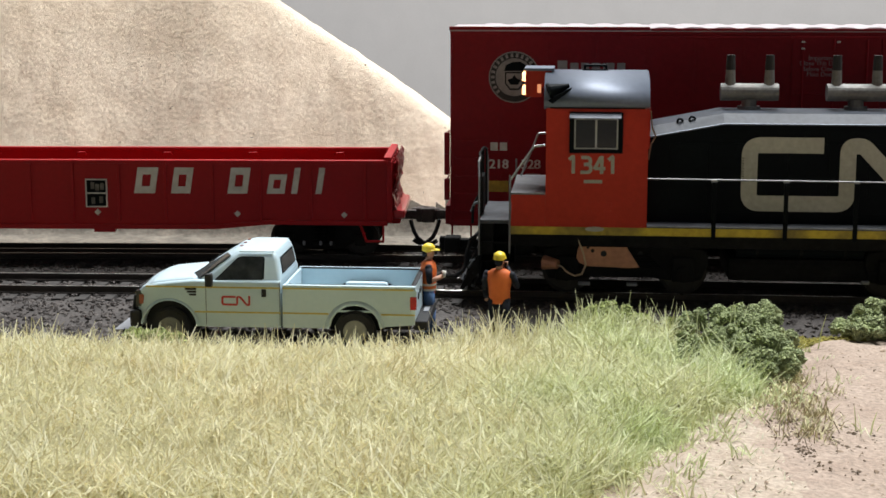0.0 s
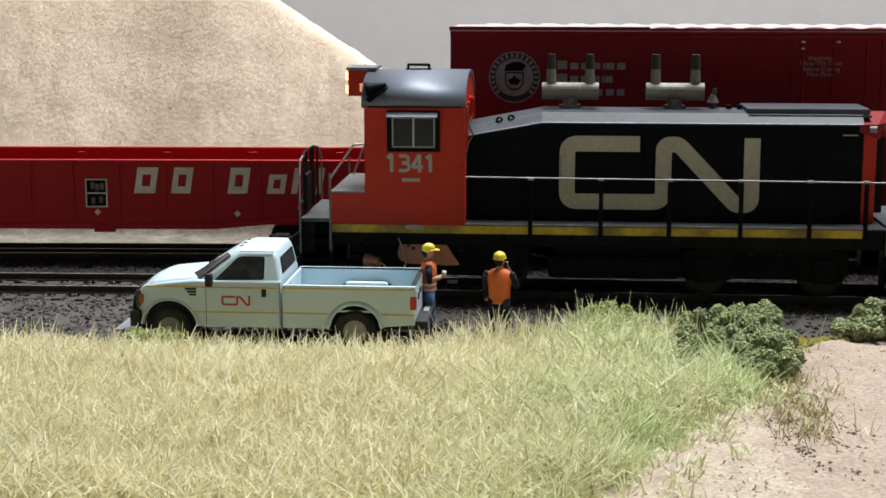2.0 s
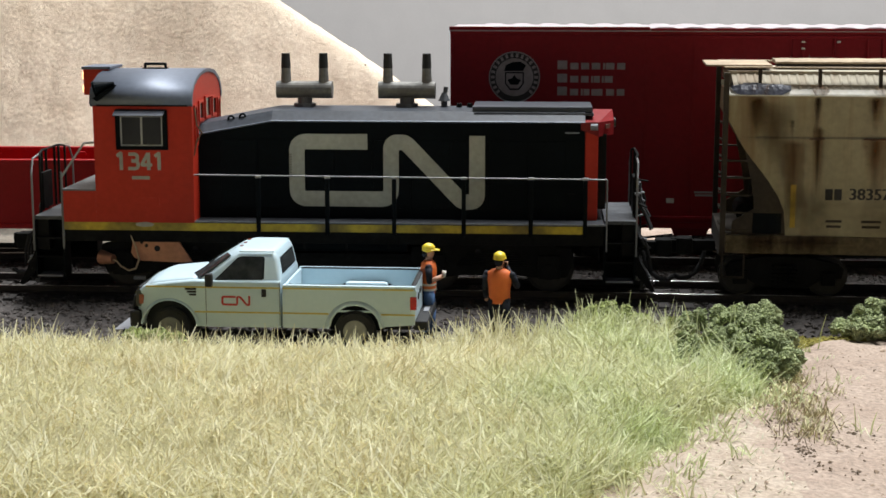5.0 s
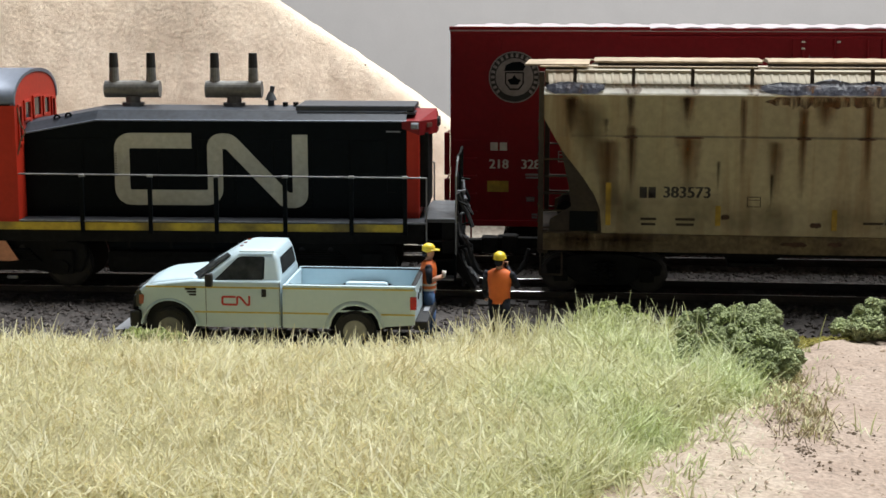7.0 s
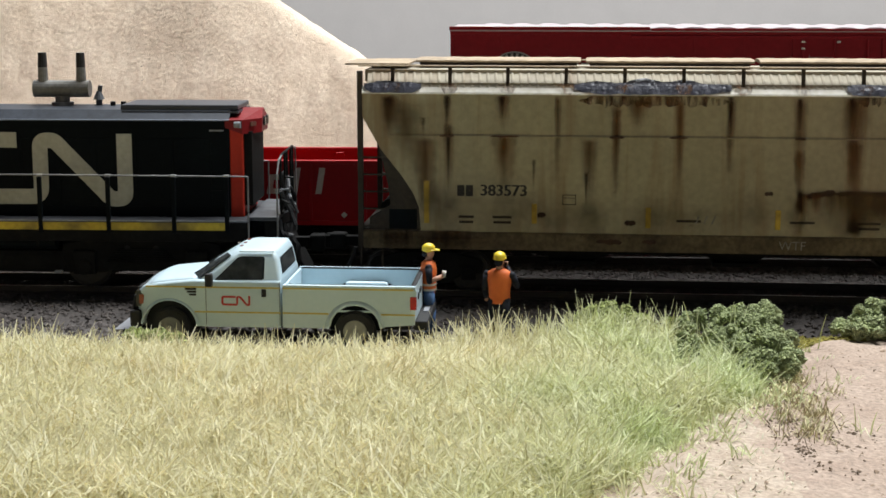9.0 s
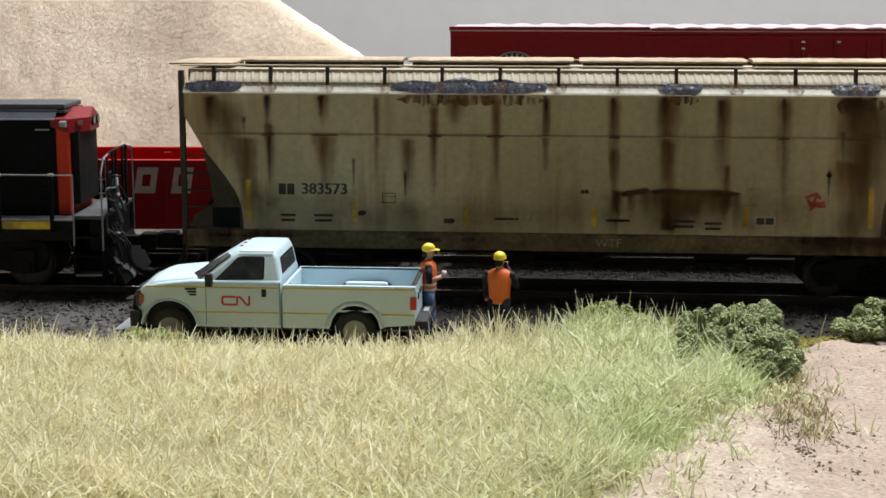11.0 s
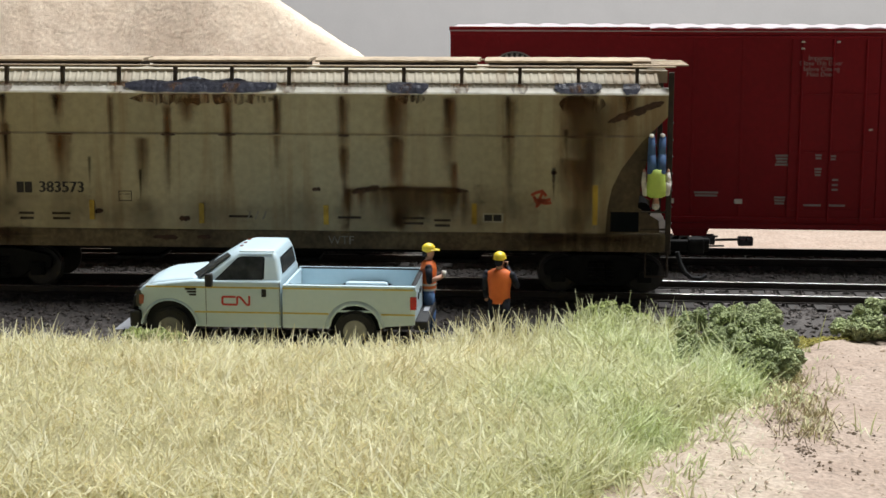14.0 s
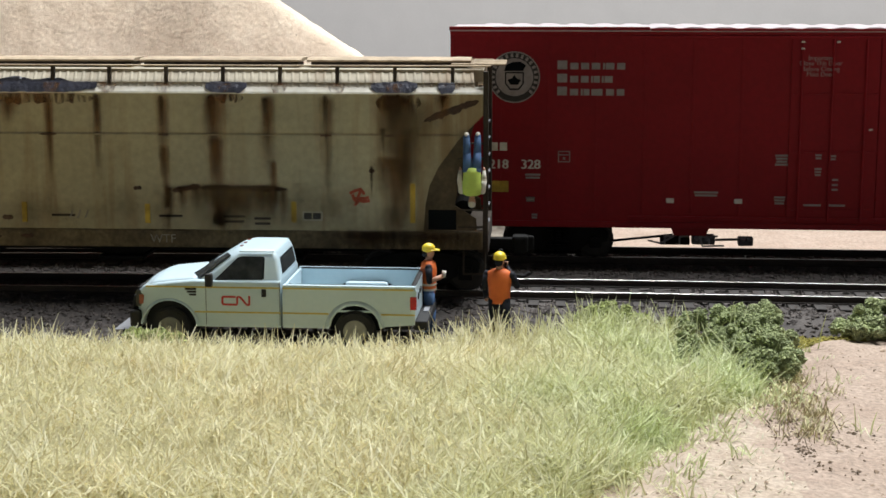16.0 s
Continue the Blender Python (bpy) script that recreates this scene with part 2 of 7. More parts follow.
def scatter(name, pts, sizes, mat, label, category, seed, flat=0.7):
    """Many small angular stones as one mesh; pts in full-size metres."""
    rng = np.random.default_rng(seed)
    n = len(pts)
    base = np.array([(1, 0, 0), (-1, 0, 0), (0, 1, 0), (0, -1, 0), (0, 0, 1), (0, 0, -1)], float)
    tri = np.array([(0, 2, 4), (2, 1, 4), (1, 3, 4), (3, 0, 4), (2, 0, 5), (1, 2, 5), (3, 1, 5), (0, 3, 5)])
    v = base[None] * rng.uniform(0.55, 1.15, (n, 6, 1)) + rng.normal(0, 0.22, (n, 6, 3))
    a = rng.uniform(0, 6.283, n)
    c, s = np.cos(a)[:, None], np.sin(a)[:, None]
    x, y = v[..., 0] * c - v[..., 1] * s, v[..., 0] * s + v[..., 1] * c
    v = np.stack([x, y, v[..., 2] * flat], -1) * sizes[:, None, None] + pts[:, None, :]
    f = (tri[None] + 6 * np.arange(n)[:, None, None]).reshape(-1, 3)
    me = bpy.data.meshes.new(name)
    me.from_pydata((v.reshape(-1, 3) * K).tolist(), [], f.tolist())
    me.materials.append(mat)
    return tagged(new(name, me), label, category, kind="stuff")


def ballast():
    rng = np.random.default_rng(8)
    pts, sizes = [], []
    while len(pts) < 23000:
        x, y = rng.uniform(-16.5, 10.5), rng.uniform(-4.9, 6.4)
        if ground_kind(x, y) not in (1, 3):
            continue
        z = ground_z(x, y)
        pts.append((x, y, z + 0.01))
        sizes.append(rng.uniform(0.035, 0.075) if y < 5.8 else rng.uniform(0.02, 0.05))
    scatter("ballast", np.array(pts), np.array(sizes), M_STONE, "loose grey-brown ballast stones round the tracks", "ballast", 2)
    pts, sizes = [], []
    while len(pts) < 2000:
        if rng.random() < 0.5:
            x, y = rng.uniform(0.5, 8), rng.uniform(-14, -3.6)
        else:
            x, y = rng.uniform(-18, 8), rng.uniform(6.2, 11.3)
        if ground_kind(x, y) == 2:
            continue
        pts.append((x, y, ground_z(x, y)))
        sizes.append(rng.uniform(0.008, 0.02) if y > 0 else rng.uniform(0.01, 0.032) if rng.random() > 0.04 else rng.uniform(0.04, 0.075))
    for _ in range(26):
        x, y = rng.uniform(-14, 0), rng.uniform(8.5, 11.2)
        if 0.5 < hill(x, y) and y < 8.2 + hill(x, y) / 2.1 + 0.18 * max(0, x + 8) + 0.5:
            for _ in range(int(rng.integers(1, 4))):
                xx, yy = x + rng.normal(0, 0.07), y + rng.normal(0, 0.02)
                pts.append((xx, yy, ground_z(xx, yy)))
                sizes.append(rng.uniform(0.015, 0.035))
    scatter("sand_pebbles", np.array(pts), np.array(sizes), M_PEBBLE, "small pebbles strewn over the sand", "pebbles", 3)


ballast()
# ---- more materials ----
M_YELLOW = material("dirty_yellow_stripe", (0.58, 0.42, 0.03), 0.6, vary=0.2, coarse=1.1, fine=6, second=(0.1, 0.075, 0.025), mix=0.43)
M_ROOFGREY = material("dark_grey_roof_paint", (0.13, 0.15, 0.19), 0.5, metal=0.3, vary=0.05, bump=0.02, spec=0.5)
M_HATCHGREY = material("near_black_hatch", (0.05, 0.055, 0.068), 0.45, metal=0.4, vary=0.1)
# hood top: a lighter dark grey than the hood's black sides
M_HOODTOP = material("dark_grey_hood_top", (0.034, 0.041, 0.054), 0.5, vary=0.15, coarse=1.2, spec=0.35)
M_RAILING = material("worn_silver_railing", (0.2, 0.2, 0.2), 0.5, metal=0.3, vary=0.1, coarse=2)
M_DECK = material("dark_worn_deck", (0.05, 0.053, 0.06), 0.6, vary=0.2, coarse=1.5, spec=0.3)
M_SMOKED = material("smoked_board", (0.14, 0.06, 0.045), 0.5, vary=0.05)
# worn grey of steps; also painted highlights on the boxcar's brake gear
M_STEP = material("pale_worn_glint_grey", (0.26, 0.27, 0.29), 0.5, vary=0.15, coarse=2)
M_UNDER = material("grimy_underframe", (0.012, 0.012, 0.0115), 0.7, vary=0.2, coarse=1.5, bump=0.3, spec=0.1)
M_WHEEL = material("dark_wheel_steel", (0.03, 0.027, 0.025), 0.5, metal=0.5, vary=0.15)
M_MUFFLER = material("sooty_exhaust_metal", (0.2, 0.2, 0.19), 0.55, metal=0.35, vary=0.12, coarse=1.5, fine=12, second=(0.13, 0.122, 0.108))
M_LETTER = material("faded_cream_lettering", (0.41, 0.4, 0.33), 0.6, vary=0.08, coarse=1, fine=8)
M_PALELETTER = material("pale_lettering", (0.7, 0.66, 0.58), 0.6, vary=0.1, coarse=2)
M_SILVER = material("silver_window_sash", (0.36, 0.36, 0.35), 0.45, metal=0.4, vary=0.05)
M_COPPER = material("bare_copper", (0.5, 0.24, 0.15), 0.45, metal=0.5, vary=0.1, coarse=2)
M_PLATE = material("worn_grey_plate", (0.15, 0.15, 0.155), 0.55, vary=0.15, coarse=2)
M_TREAD = material("scuffed_tread", (0.075, 0.08, 0.088), 0.55, vary=0.2, coarse=2)
M_WIREDARK = material("bronze_wire", (0.16, 0.1, 0.06), 0.5, metal=0.3, vary=0.1)
M_WIRE = material("tan_wire", (0.5, 0.38, 0.24), 0.5, vary=0.05)
M_LAMP = glowing("warm_headlight", (1.0, 0.5, 0.22), 3.5)
M_LAMPSOFT = glowing("lit_number_board", (1.0, 0.42, 0.2), 0.6)
M_RUST = material("brown_rust", (0.07, 0.034, 0.018), 0.9, vary=0.2, coarse=2.5, fine=14, second=(0.035, 0.02, 0.012))
M_RUSTRUN = material("thin_rust_film", (0.19, 0.085, 0.026), 0.9, vary=0.2, coarse=2.5, fine=14, second=(0.1, 0.046, 0.018))
M_SOOT = material("black_soot", (0.02, 0.018, 0.016), 0.8, vary=0.2, coarse=2)
M_TAR = material("blue_black_tar", (0.05, 0.053, 0.075), 0.42, vary=0.2, coarse=2.5, fine=12, bump=0.6)
# grime colour, also used for shade on the left web and hatch rims
M_GRIMESHADE = material("brown_black_grime_and_shade", (0.045, 0.033, 0.022), 0.9, vary=0.2, coarse=1.5, fine=10)
M_SILL = material("dirty_brown_sill", (0.15, 0.115, 0.062), 0.9, vary=0.25, coarse=1.5, fine=10, second=(0.07, 0.05, 0.027))
M_WEB = material("brown_stained_web", (0.095, 0.068, 0.037), 0.9, vary=0.2, coarse=1.2, fine=10)
M_HATCH = material("tan_roof_hatch", (0.42, 0.32, 0.21), 0.7, vary=0.15, coarse=1.5)
M_YELLOWBAR = material("yellow_grab_plate", (0.5, 0.33, 0.03), 0.6, vary=0.15, coarse=2)
M_CHALK = material("faint_chalk", (0.3, 0.28, 0.23), 0.9, vary=0.2, coarse=4)
M_DARKTEXT = material("dark_stencil", (0.03, 0.028, 0.025), 0.8, vary=0.1)
M_GRAF = material("red_spray_paint", (0.4, 0.07, 0.03), 0.7, vary=0.1, coarse=3)
M_FLESH = material("painted_plastic_skin", (0.5, 0.27, 0.18), 0.6, vary=0.03)
M_VEST = material("orange_vest_paint", (0.75, 0.16, 0.03), 0.65, vary=0.06, coarse=3)
M_HAT = material("yellow_helmet_paint", (0.8, 0.6, 0.04), 0.4, vary=0.04)
M_DENIM = material("blue_trouser_paint", (0.06, 0.13, 0.28), 0.7, vary=0.12, coarse=4)
M_NAVY = material("dark_shirt_paint", (0.014, 0.016, 0.024), 0.7, vary=0.1, spec=0.2)
M_LIME = material("lime_vest_paint", (0.5, 0.65, 0.12), 0.6, vary=0.06, coarse=4)
M_RUBBER = material("black_rubber", (0.015, 0.015, 0.016), 0.8, vary=0.1)
M_REDLOGO = material("red_mark_paint", (0.5, 0.03, 0.02), 0.5, vary=0.04)
M_TAIL = material("red_tail_light", (0.45, 0.01, 0.01), 0.15, vary=0.04, bump=0)
M_AMBER = material("amber_lamp", (0.27, 0.05, 0.016), 0.25, vary=0.05, bump=0)
M_HUB = material("dull_hub_metal", (0.25, 0.25, 0.24), 0.5, metal=0.4, vary=0.1)
M_STRIPE = material("thin_yellow_line", (0.55, 0.42, 0.07), 0.5, vary=0.06)


M_DARKGLASS = material("dark_glossy_pane", (0.02, 0.02, 0.02), 0.12, vary=0.05, bump=0)


def weathered(name, base, low):
    """Faded paint with rust runs down from the roof ribs, grime towards the sill and the slope sheets' stains."""
    m = material(name, base, 0.8, vary=0.08, coarse=0.5, fine=8, bump=0.12)
    nodes, links = m.node_tree.nodes, m.node_tree.links
    b = nodes["Principled BSDF"]
    old = b.inputs["Base Color"].links[0].from_socket
    tc = nodes.new("ShaderNodeTexCoord")
    mp = nodes.new("ShaderNodeMapping")
    mp.inputs["Scale"].default_value = (3.2 / K, 0.4 / K, 0.22 / K)
    links.new(tc.outputs["Object"], mp.inputs["Vector"])
    n = nodes.new("ShaderNodeTexNoise")
    n.inputs["Scale"].default_value, n.inputs["Detail"].default_value, n.inputs["Distortion"].default_value = 1.0, 6, 0.3
    links.new(mp.outputs["Vector"], n.inputs["Vector"])
    # bands at the rib spacing
    sep = nodes.new("ShaderNodeSeparateXYZ")
    links.new(tc.outputs["Object"], sep.inputs[0])
    mod = nodes.new("ShaderNodeMath")
    mod.operation = "PINGPONG"
    shift = nodes.new("ShaderNodeMath")
    shift.operation, shift.inputs[1].default_value = "ADD", (9.06 + 1.2 * 10) * K
    links.new(sep.outputs["X"], shift.inputs[0])
    links.new(shift.outputs[0], mod.inputs[0])
    mod.inputs[1].default_value = 0.5993 * K
    near = nodes.new("ShaderNodeMapRange")
    near.inputs["From Min"].default_value, near.inputs["From Max"].default_value = 0.02 * K, 0.2 * K
    near.inputs["To Min"].default_value, near.inputs["To Max"].default_value = 0.07, 0.0
    links.new(mod.outputs[0], near.inputs["Value"])
    add = nodes.new("ShaderNodeMath")
    add.operation = "ADD"
    links.new(n.outputs["Fac"], add.inputs[0])
    links.new(near.outputs[0], add.inputs[1])
    # rust gathers at the two ends of the car
    total = add
    for near_x, far_x, most in ((3.3, 5.2, 0.2), (-7.8, -9.4, 0.24)):
        end = nodes.new("ShaderNodeMapRange")
        end.inputs["From Min"].default_value, end.inputs["From Max"].default_value, end.inputs["To Max"].default_value = near_x * K, far_x * K, most
        links.new(sep.outputs["X"], end.inputs["Value"])
        more = nodes.new("ShaderNodeMath")
        more.operation = "ADD"
        links.new(total.outputs[0], more.inputs[0])
        links.new(end.outputs[0], more.inputs[1])
        total = more
    ramp = nodes.new("ShaderNodeValToRGB")
    ramp.color_ramp.elements[0].position, ramp.color_ramp.elements[1].position = 0.54, 0.86
    links.new(total.outputs[0], ramp.inputs["Fac"])
    mx = nodes.new("ShaderNodeMix")
    mx.data_type = "RGBA"
    links.new(ramp.outputs["Color"], mx.inputs["Factor"])
    links.new(old, mx.inputs[6])
    mx.inputs[7].default_value = (*low, 1)
    links.new(mx.outputs[2], b.inputs["Base Color"])
    return m


def worn_through(m, lo=0.4, hi=0.62, sx=9.0, sz=1.6, most=0.9):
    """A thin film with gaps, through which the paint beneath shows."""
    nodes, links = m.node_tree.nodes, m.node_tree.links
    tc, mp, n, r = (nodes.new(k) for k in ("ShaderNodeTexCoord", "ShaderNodeMapping", "ShaderNodeTexNoise", "ShaderNodeMapRange"))
    mp.inputs["Scale"].default_value = (sx / K, sx / K, sz / K)
    n.inputs["Scale"].default_value, n.inputs["Detail"].default_value = 1.0, 5
    r.inputs["From Min"].default_value, r.inputs["From Max"].default_value = lo, hi
    r.inputs["To Max"].default_value = most
    links.new(tc.outputs["Object"], mp.inputs["Vector"])
    links.new(mp.outputs["Vector"], n.inputs["Vector"])
    links.new(n.outputs["Fac"], r.inputs["Value"])
    links.new(r.outputs[0], nodes["Principled BSDF"].inputs["Alpha"])
    return m


def stain(name, colour, second, most=0.9, sx=5.0, sz=0.7, lo=0.08, hi=1.0):
    """Airbrushed dirt: thick where the mesh's "film" is thick, broken up by a noise drawn out downwards."""
    m = material(name, colour, 0.9, vary=0.2, coarse=2.5, fine=14, second=second, bump=0.1, spec=0.2)
    nodes, links = m.node_tree.nodes, m.node_tree.links
    att, tc, mp, n, add, r = (nodes.new(k) for k in ("ShaderNodeAttribute", "ShaderNodeTexCoord", "ShaderNodeMapping", "ShaderNodeTexNoise", "ShaderNodeMath", "ShaderNodeMapRange"))
    att.attribute_name = "film"
    mp.inputs["Scale"].default_value = (sx / K, sx / K, sz / K)
    n.inputs["Scale"].default_value, n.inputs["Detail"].default_value = 1.0, 6
    add.operation = "MULTIPLY_ADD"
    add.inputs[1].default_value = 1.1
    r.inputs["From Min"].default_value, r.inputs["From Max"].default_value = lo + 0.55, hi + 0.55
    r.inputs["To Max"].default_value = most
    links.new(tc.outputs["Object"], mp.inputs["Vector"])
    links.new(mp.outputs["Vector"], n.inputs["Vector"])
    links.new(n.outputs["Fac"], add.inputs[0])
    links.new(att.outputs["Fac"], add.inputs[2])
    links.new(add.outputs[0], r.inputs["Value"])
    links.new(r.outputs[0], nodes["Principled BSDF"].inputs["Alpha"])
    return m


M_RUNBROWN = stain("soft_rust_run", (0.16, 0.068, 0.019), (0.09, 0.04, 0.013), most=0.8)
M_RUNDARK = stain("dark_rust_run", (0.05, 0.026, 0.011), (0.026, 0.015, 0.008), most=0.85, sx=7)
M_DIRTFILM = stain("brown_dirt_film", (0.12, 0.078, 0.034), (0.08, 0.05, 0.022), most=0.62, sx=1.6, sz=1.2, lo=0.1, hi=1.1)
worn_through(M_RUSTRUN, 0.38, 0.7, most=0.8)
M_HOPPERSIDE = weathered("weathered_tan_paint", (0.35, 0.305, 0.19), (0.2, 0.125, 0.055))
M_LEDGE = material("chalky_white_ledge", (0.74, 0.71, 0.62), 0.7, vary=0.12, coarse=1.2, fine=8)
M_HOPPERROOF = weathered("weathered_cream_roof", (0.37, 0.33, 0.25), (0.22, 0.16, 0.1))


# ---- shapes shared by the rolling stock ----
def words(text, size, mat, parent, m, name="lettering", squash=1.0, heavy=0.0):
    cu = bpy.data.curves.new("text", "FONT")
    cu.body, cu.size, cu.align_x, cu.align_y = text, size, "CENTER", "CENTER"
    cu.resolution_u = 3
    tmp = bpy.data.objects.new("text", cu)
    scene.collection.objects.link(tmp)
    dg = bpy.context.evaluated_depsgraph_get()
    dg.update()
    me = bpy.data.meshes.new_from_object(tmp.evaluated_get(dg))
    bpy.data.objects.remove(tmp)
    bpy.data.curves.remove(cu)
    bm = B()
    for i in range(3 if heavy else 1):
        # heavier strokes: the same shape again, a little aside and a hair further out
        old = set(bm.verts)
        bm.from_mesh(me)
        bmesh.ops.translate(bm, vec=((0, -heavy, heavy)[i], 0, 0.0012 * i), verts=[v for v in bm.verts if v not in old])
    bpy.data.meshes.remove(me)
    bmesh.ops.scale(bm, vec=(squash, 1, 1), verts=bm.verts)
    bmesh.ops.rotate(bm, matrix=Matrix.Rotation(math.pi / 2, 3, "X"), verts=bm.verts)
    return part(name, bm, mat, parent, at=m)


def plate_poly(bm, pts, y, thick=0.012, mat=0):
    return prism(bm, pts, y, y - thick, mat)


def ribbon(bm, pts, width, y, radius=0.2, mat=0, thick=0.012):
    """A flat band along a line of (x, z) points with rounded bends."""
    line = [Vector(pts[0])]
    for a, b, c in zip(pts, pts[1:], pts[2:]):
        a, b, c = Vector(a), Vector(b), Vector(c)
        u, v = (a - b).normalized(), (c - b).normalized()
        ang = u.angle(v)
        d = min(radius / math.tan(ang / 2), 0.49 * (a - b).length, 0.49 * (c - b).length)
        p, q = b + u * d, b + v * d
        for i in range(9):
            t = i / 8
            line.append((1 - t) ** 2 * p + 2 * t * (1 - t) * b + t * t * q)
    line.append(Vector(pts[-1]))
    left, right = [], []
    for i, p in enumerate(line):
        d = (line[min(i + 1, len(line) - 1)] - line[max(i - 1, 0)]).normalized()
        nrm = Vector((-d.y, d.x)) * width / 2
        left.append(p + nrm)
        right.append(p - nrm)
    for i in range(len(line) - 1):
        quad = [left[i], left[i + 1], right[i + 1], right[i]]
        fc = bm.faces.new([bm.verts.new((q.x, y, q.y)) for q in quad])
        fc.material_index = mat
    bmesh.ops.remove_doubles(bm, verts=bm.verts, dist=0.0005)
    bmesh.ops.recalc_face_normals(bm, faces=bm.faces)
    got = bmesh.ops.extrude_face_region(bm, geom=list(bm.faces))
    bmesh.ops.translate(bm, vec=(0, -thick, 0), verts=[g for g in got["geom"] if isinstance(g, bmesh.types.BMVert)])
    bmesh.ops.recalc_face_normals(bm, faces=bm.faces)
    return bm


def wheelset(parent, x, r=0.42, far=True):
    """Two flanged wheels on an axle; turns about its own axle."""
    ws = new("wheelset")
    ws.parent = parent
    ws.matrix_basis = at(x, 0, r)
    ws.empty_display_size = 0.002
    for sgn in (-1, 1):
        bm = B()
        y = 0.72 * sgn
        tube(bm, (0, y - 0.06, 0), (0, y + 0.06, 0), r, n=28)
        tube(bm, (0, y - sgn * 0.06, 0), (0, y - sgn * 0.1, 0), r + 0.03, n=28)
        tube(bm, (0, y + sgn * 0.06, 0), (0, y + sgn * 0.075, 0), r * 0.99, r * 0.86, n=28) if sgn > 0 else tube(bm, (0, y - 0.075, 0), (0, y - 0.06, 0), r * 0.86, r * 0.99, n=28)
        tube(bm, (0, y, 0), (0, y + sgn * 0.12, 0), 0.13, n=12)
        for i in range(6):
            a = i * math.pi / 3
            tube(bm, (0.2 * math.cos(a), y + sgn * 0.05, 0.2 * math.sin(a)), (0.2 * math.cos(a), y + sgn * 0.085, 0.2 * math.sin(a)), 0.04, n=6)
        part("wheel", bm, M_WHEEL, ws)
    part("axle", tube(B(), (0, -0.72, 0), (0, 0.72, 0), 0.07), M_UNDER, ws)
    return ws


def bogie_sides(parent, xc, base, y, mat=None, r=0.42):
    """Cast side frames, springs and bolster of a two-axle bogie."""
    mat = mat or M_UNDER
    h = base / 2
    for sgn in (-1, 1):
        out = [(xc - h - 0.32, 0.62), (xc - h - 0.2, 0.74), (xc - 0.45, 0.88), (xc + 0.45, 0.88), (xc + h + 0.2, 0.74), (xc + h + 0.32, 0.62), (xc + h + 0.28, 0.42), (xc + h - 0.12, 0.4), (xc + 0.48, 0.2), (xc - 0.48, 0.2), (xc - h + 0.12, 0.4), (xc - h - 0.28, 0.42)]
        bm = prism(B(), out, sgn * y, sgn * (y - 0.12))
        bmesh.ops.bevel(bm, geom=list(bm.edges), offset=0.02, segments=1, affect="EDGES")
        sf = part("side_frame", bm, mat, parent)
        bm = B()
        for i in (-1, 0, 1):
            for k in range(5):
                tube(bm, (xc + i * 0.19, sgn * (y + 0.03), 0.3 + k * 0.085), (xc + i * 0.19, sgn * (y + 0.03), 0.35 + k * 0.085), 0.085, n=10)
        part("spring", bm, mat, sf)
        for s2 in (-1, 1):
            bm = box(B(), xc + s2 * h - 0.15, xc + s2 * h + 0.15, sgn * (y + 0.08), sgn * (y - 0.1), 0.28, 0.58, 0.03)
            tube(bm, (xc + s2 * h, sgn * (y + 0.06), r), (xc + s2 * h, sgn * (y + 0.13), r), 0.12, n=12)
            part("axle_box", bm, mat, sf)
    part("bolster", box(B(), xc - 0.2, xc + 0.2, -y, y, 0.45, 0.8, 0.03), mat, parent)


M_COUPLER = material("brown_coupler_casting", (0.085, 0.06, 0.05), 0.6, vary=0.2, coarse=3, bump=0.3)


def coupler(parent, x, sgn, z=0.85, mat=None):
    """Knuckle coupler with its shank and a hanging air hose."""
    bm = box(B(), x, x + sgn * 0.55, -0.12, 0.12, z - 0.12, z + 0.1, 0.03)
    box(bm, x + sgn * 0.5, x + sgn * 0.85, -0.2, 0.2, z - 0.2, z + 0.16, 0.06)
    box(bm, x + sgn * 0.72, x + sgn * 0.98, 0.02, 0.2, z - 0.16, z + 0.13, 0.05)
    c = part("coupler", bm, mat or M_UNDER, parent)
    rod(bm := B(), [(x + sgn * 0.25, -0.35, z - 0.1), (x + sgn * 0.32, -0.36, z - 0.35), (x + sgn * 0.42, -0.35, z - 0.55), (x + sgn * 0.58, -0.32, z - 0.68), (x + sgn * 0.78, -0.3, z - 0.7), (x + sgn * 0.9, -0.28, z - 0.62)], 0.05)
    part("air_hose", bm, M_RUBBER, parent)
    return c


def ladder(parent, x0, x1, y, zs, r=0.02, mat=None, stiles=None, name="ladder"):
    """Rungs between x0 and x1, with stiles where it has them."""
    bm = B()
    for z in zs:
        tube(bm, (x0, y, z), (x1, y, z), r, n=6)
        for x in (x0, x1):
            tube(bm, (x, y, z), (x, y + 0.1, z), r, n=6)
    if stiles:
        for x in (x0, x1):
            box(bm, x - 0.03, x + 0.03, y - 0.01, y + 0.03, stiles[0], stiles[1])
    return part(name, bm, mat or M_UNDER, parent)


def bars(parent, x, z, w, rows, mat, y, gap=0.07, h=0.045, name="small_lettering"):
    bm = B()
    for i in range(rows):
        ww = w * (1 - 0.18 * ((i * 7) % 3) / 2)
        box(bm, x - ww / 2, x + ww / 2, y - 0.006, y + 0.006, z - i * gap - h, z - i * gap)
    return part(name, bm, mat, parent)
# ---- switcher locomotive ----
def arch(half, z0, z1, n=14, inset=0.0):
    """Half-round cab section as (y, z) points, from the near eave over the top to the far one."""
    return [(-half * math.cos(math.pi * i / n), z0 + (z1 - z0) * math.sin(math.pi * i / n) ** 0.8) for i in range(n + 1)]


M_VISOR = material("deep_red_paint", (0.2, 0.012, 0.014), 0.5, vary=0.08, spec=0.2)


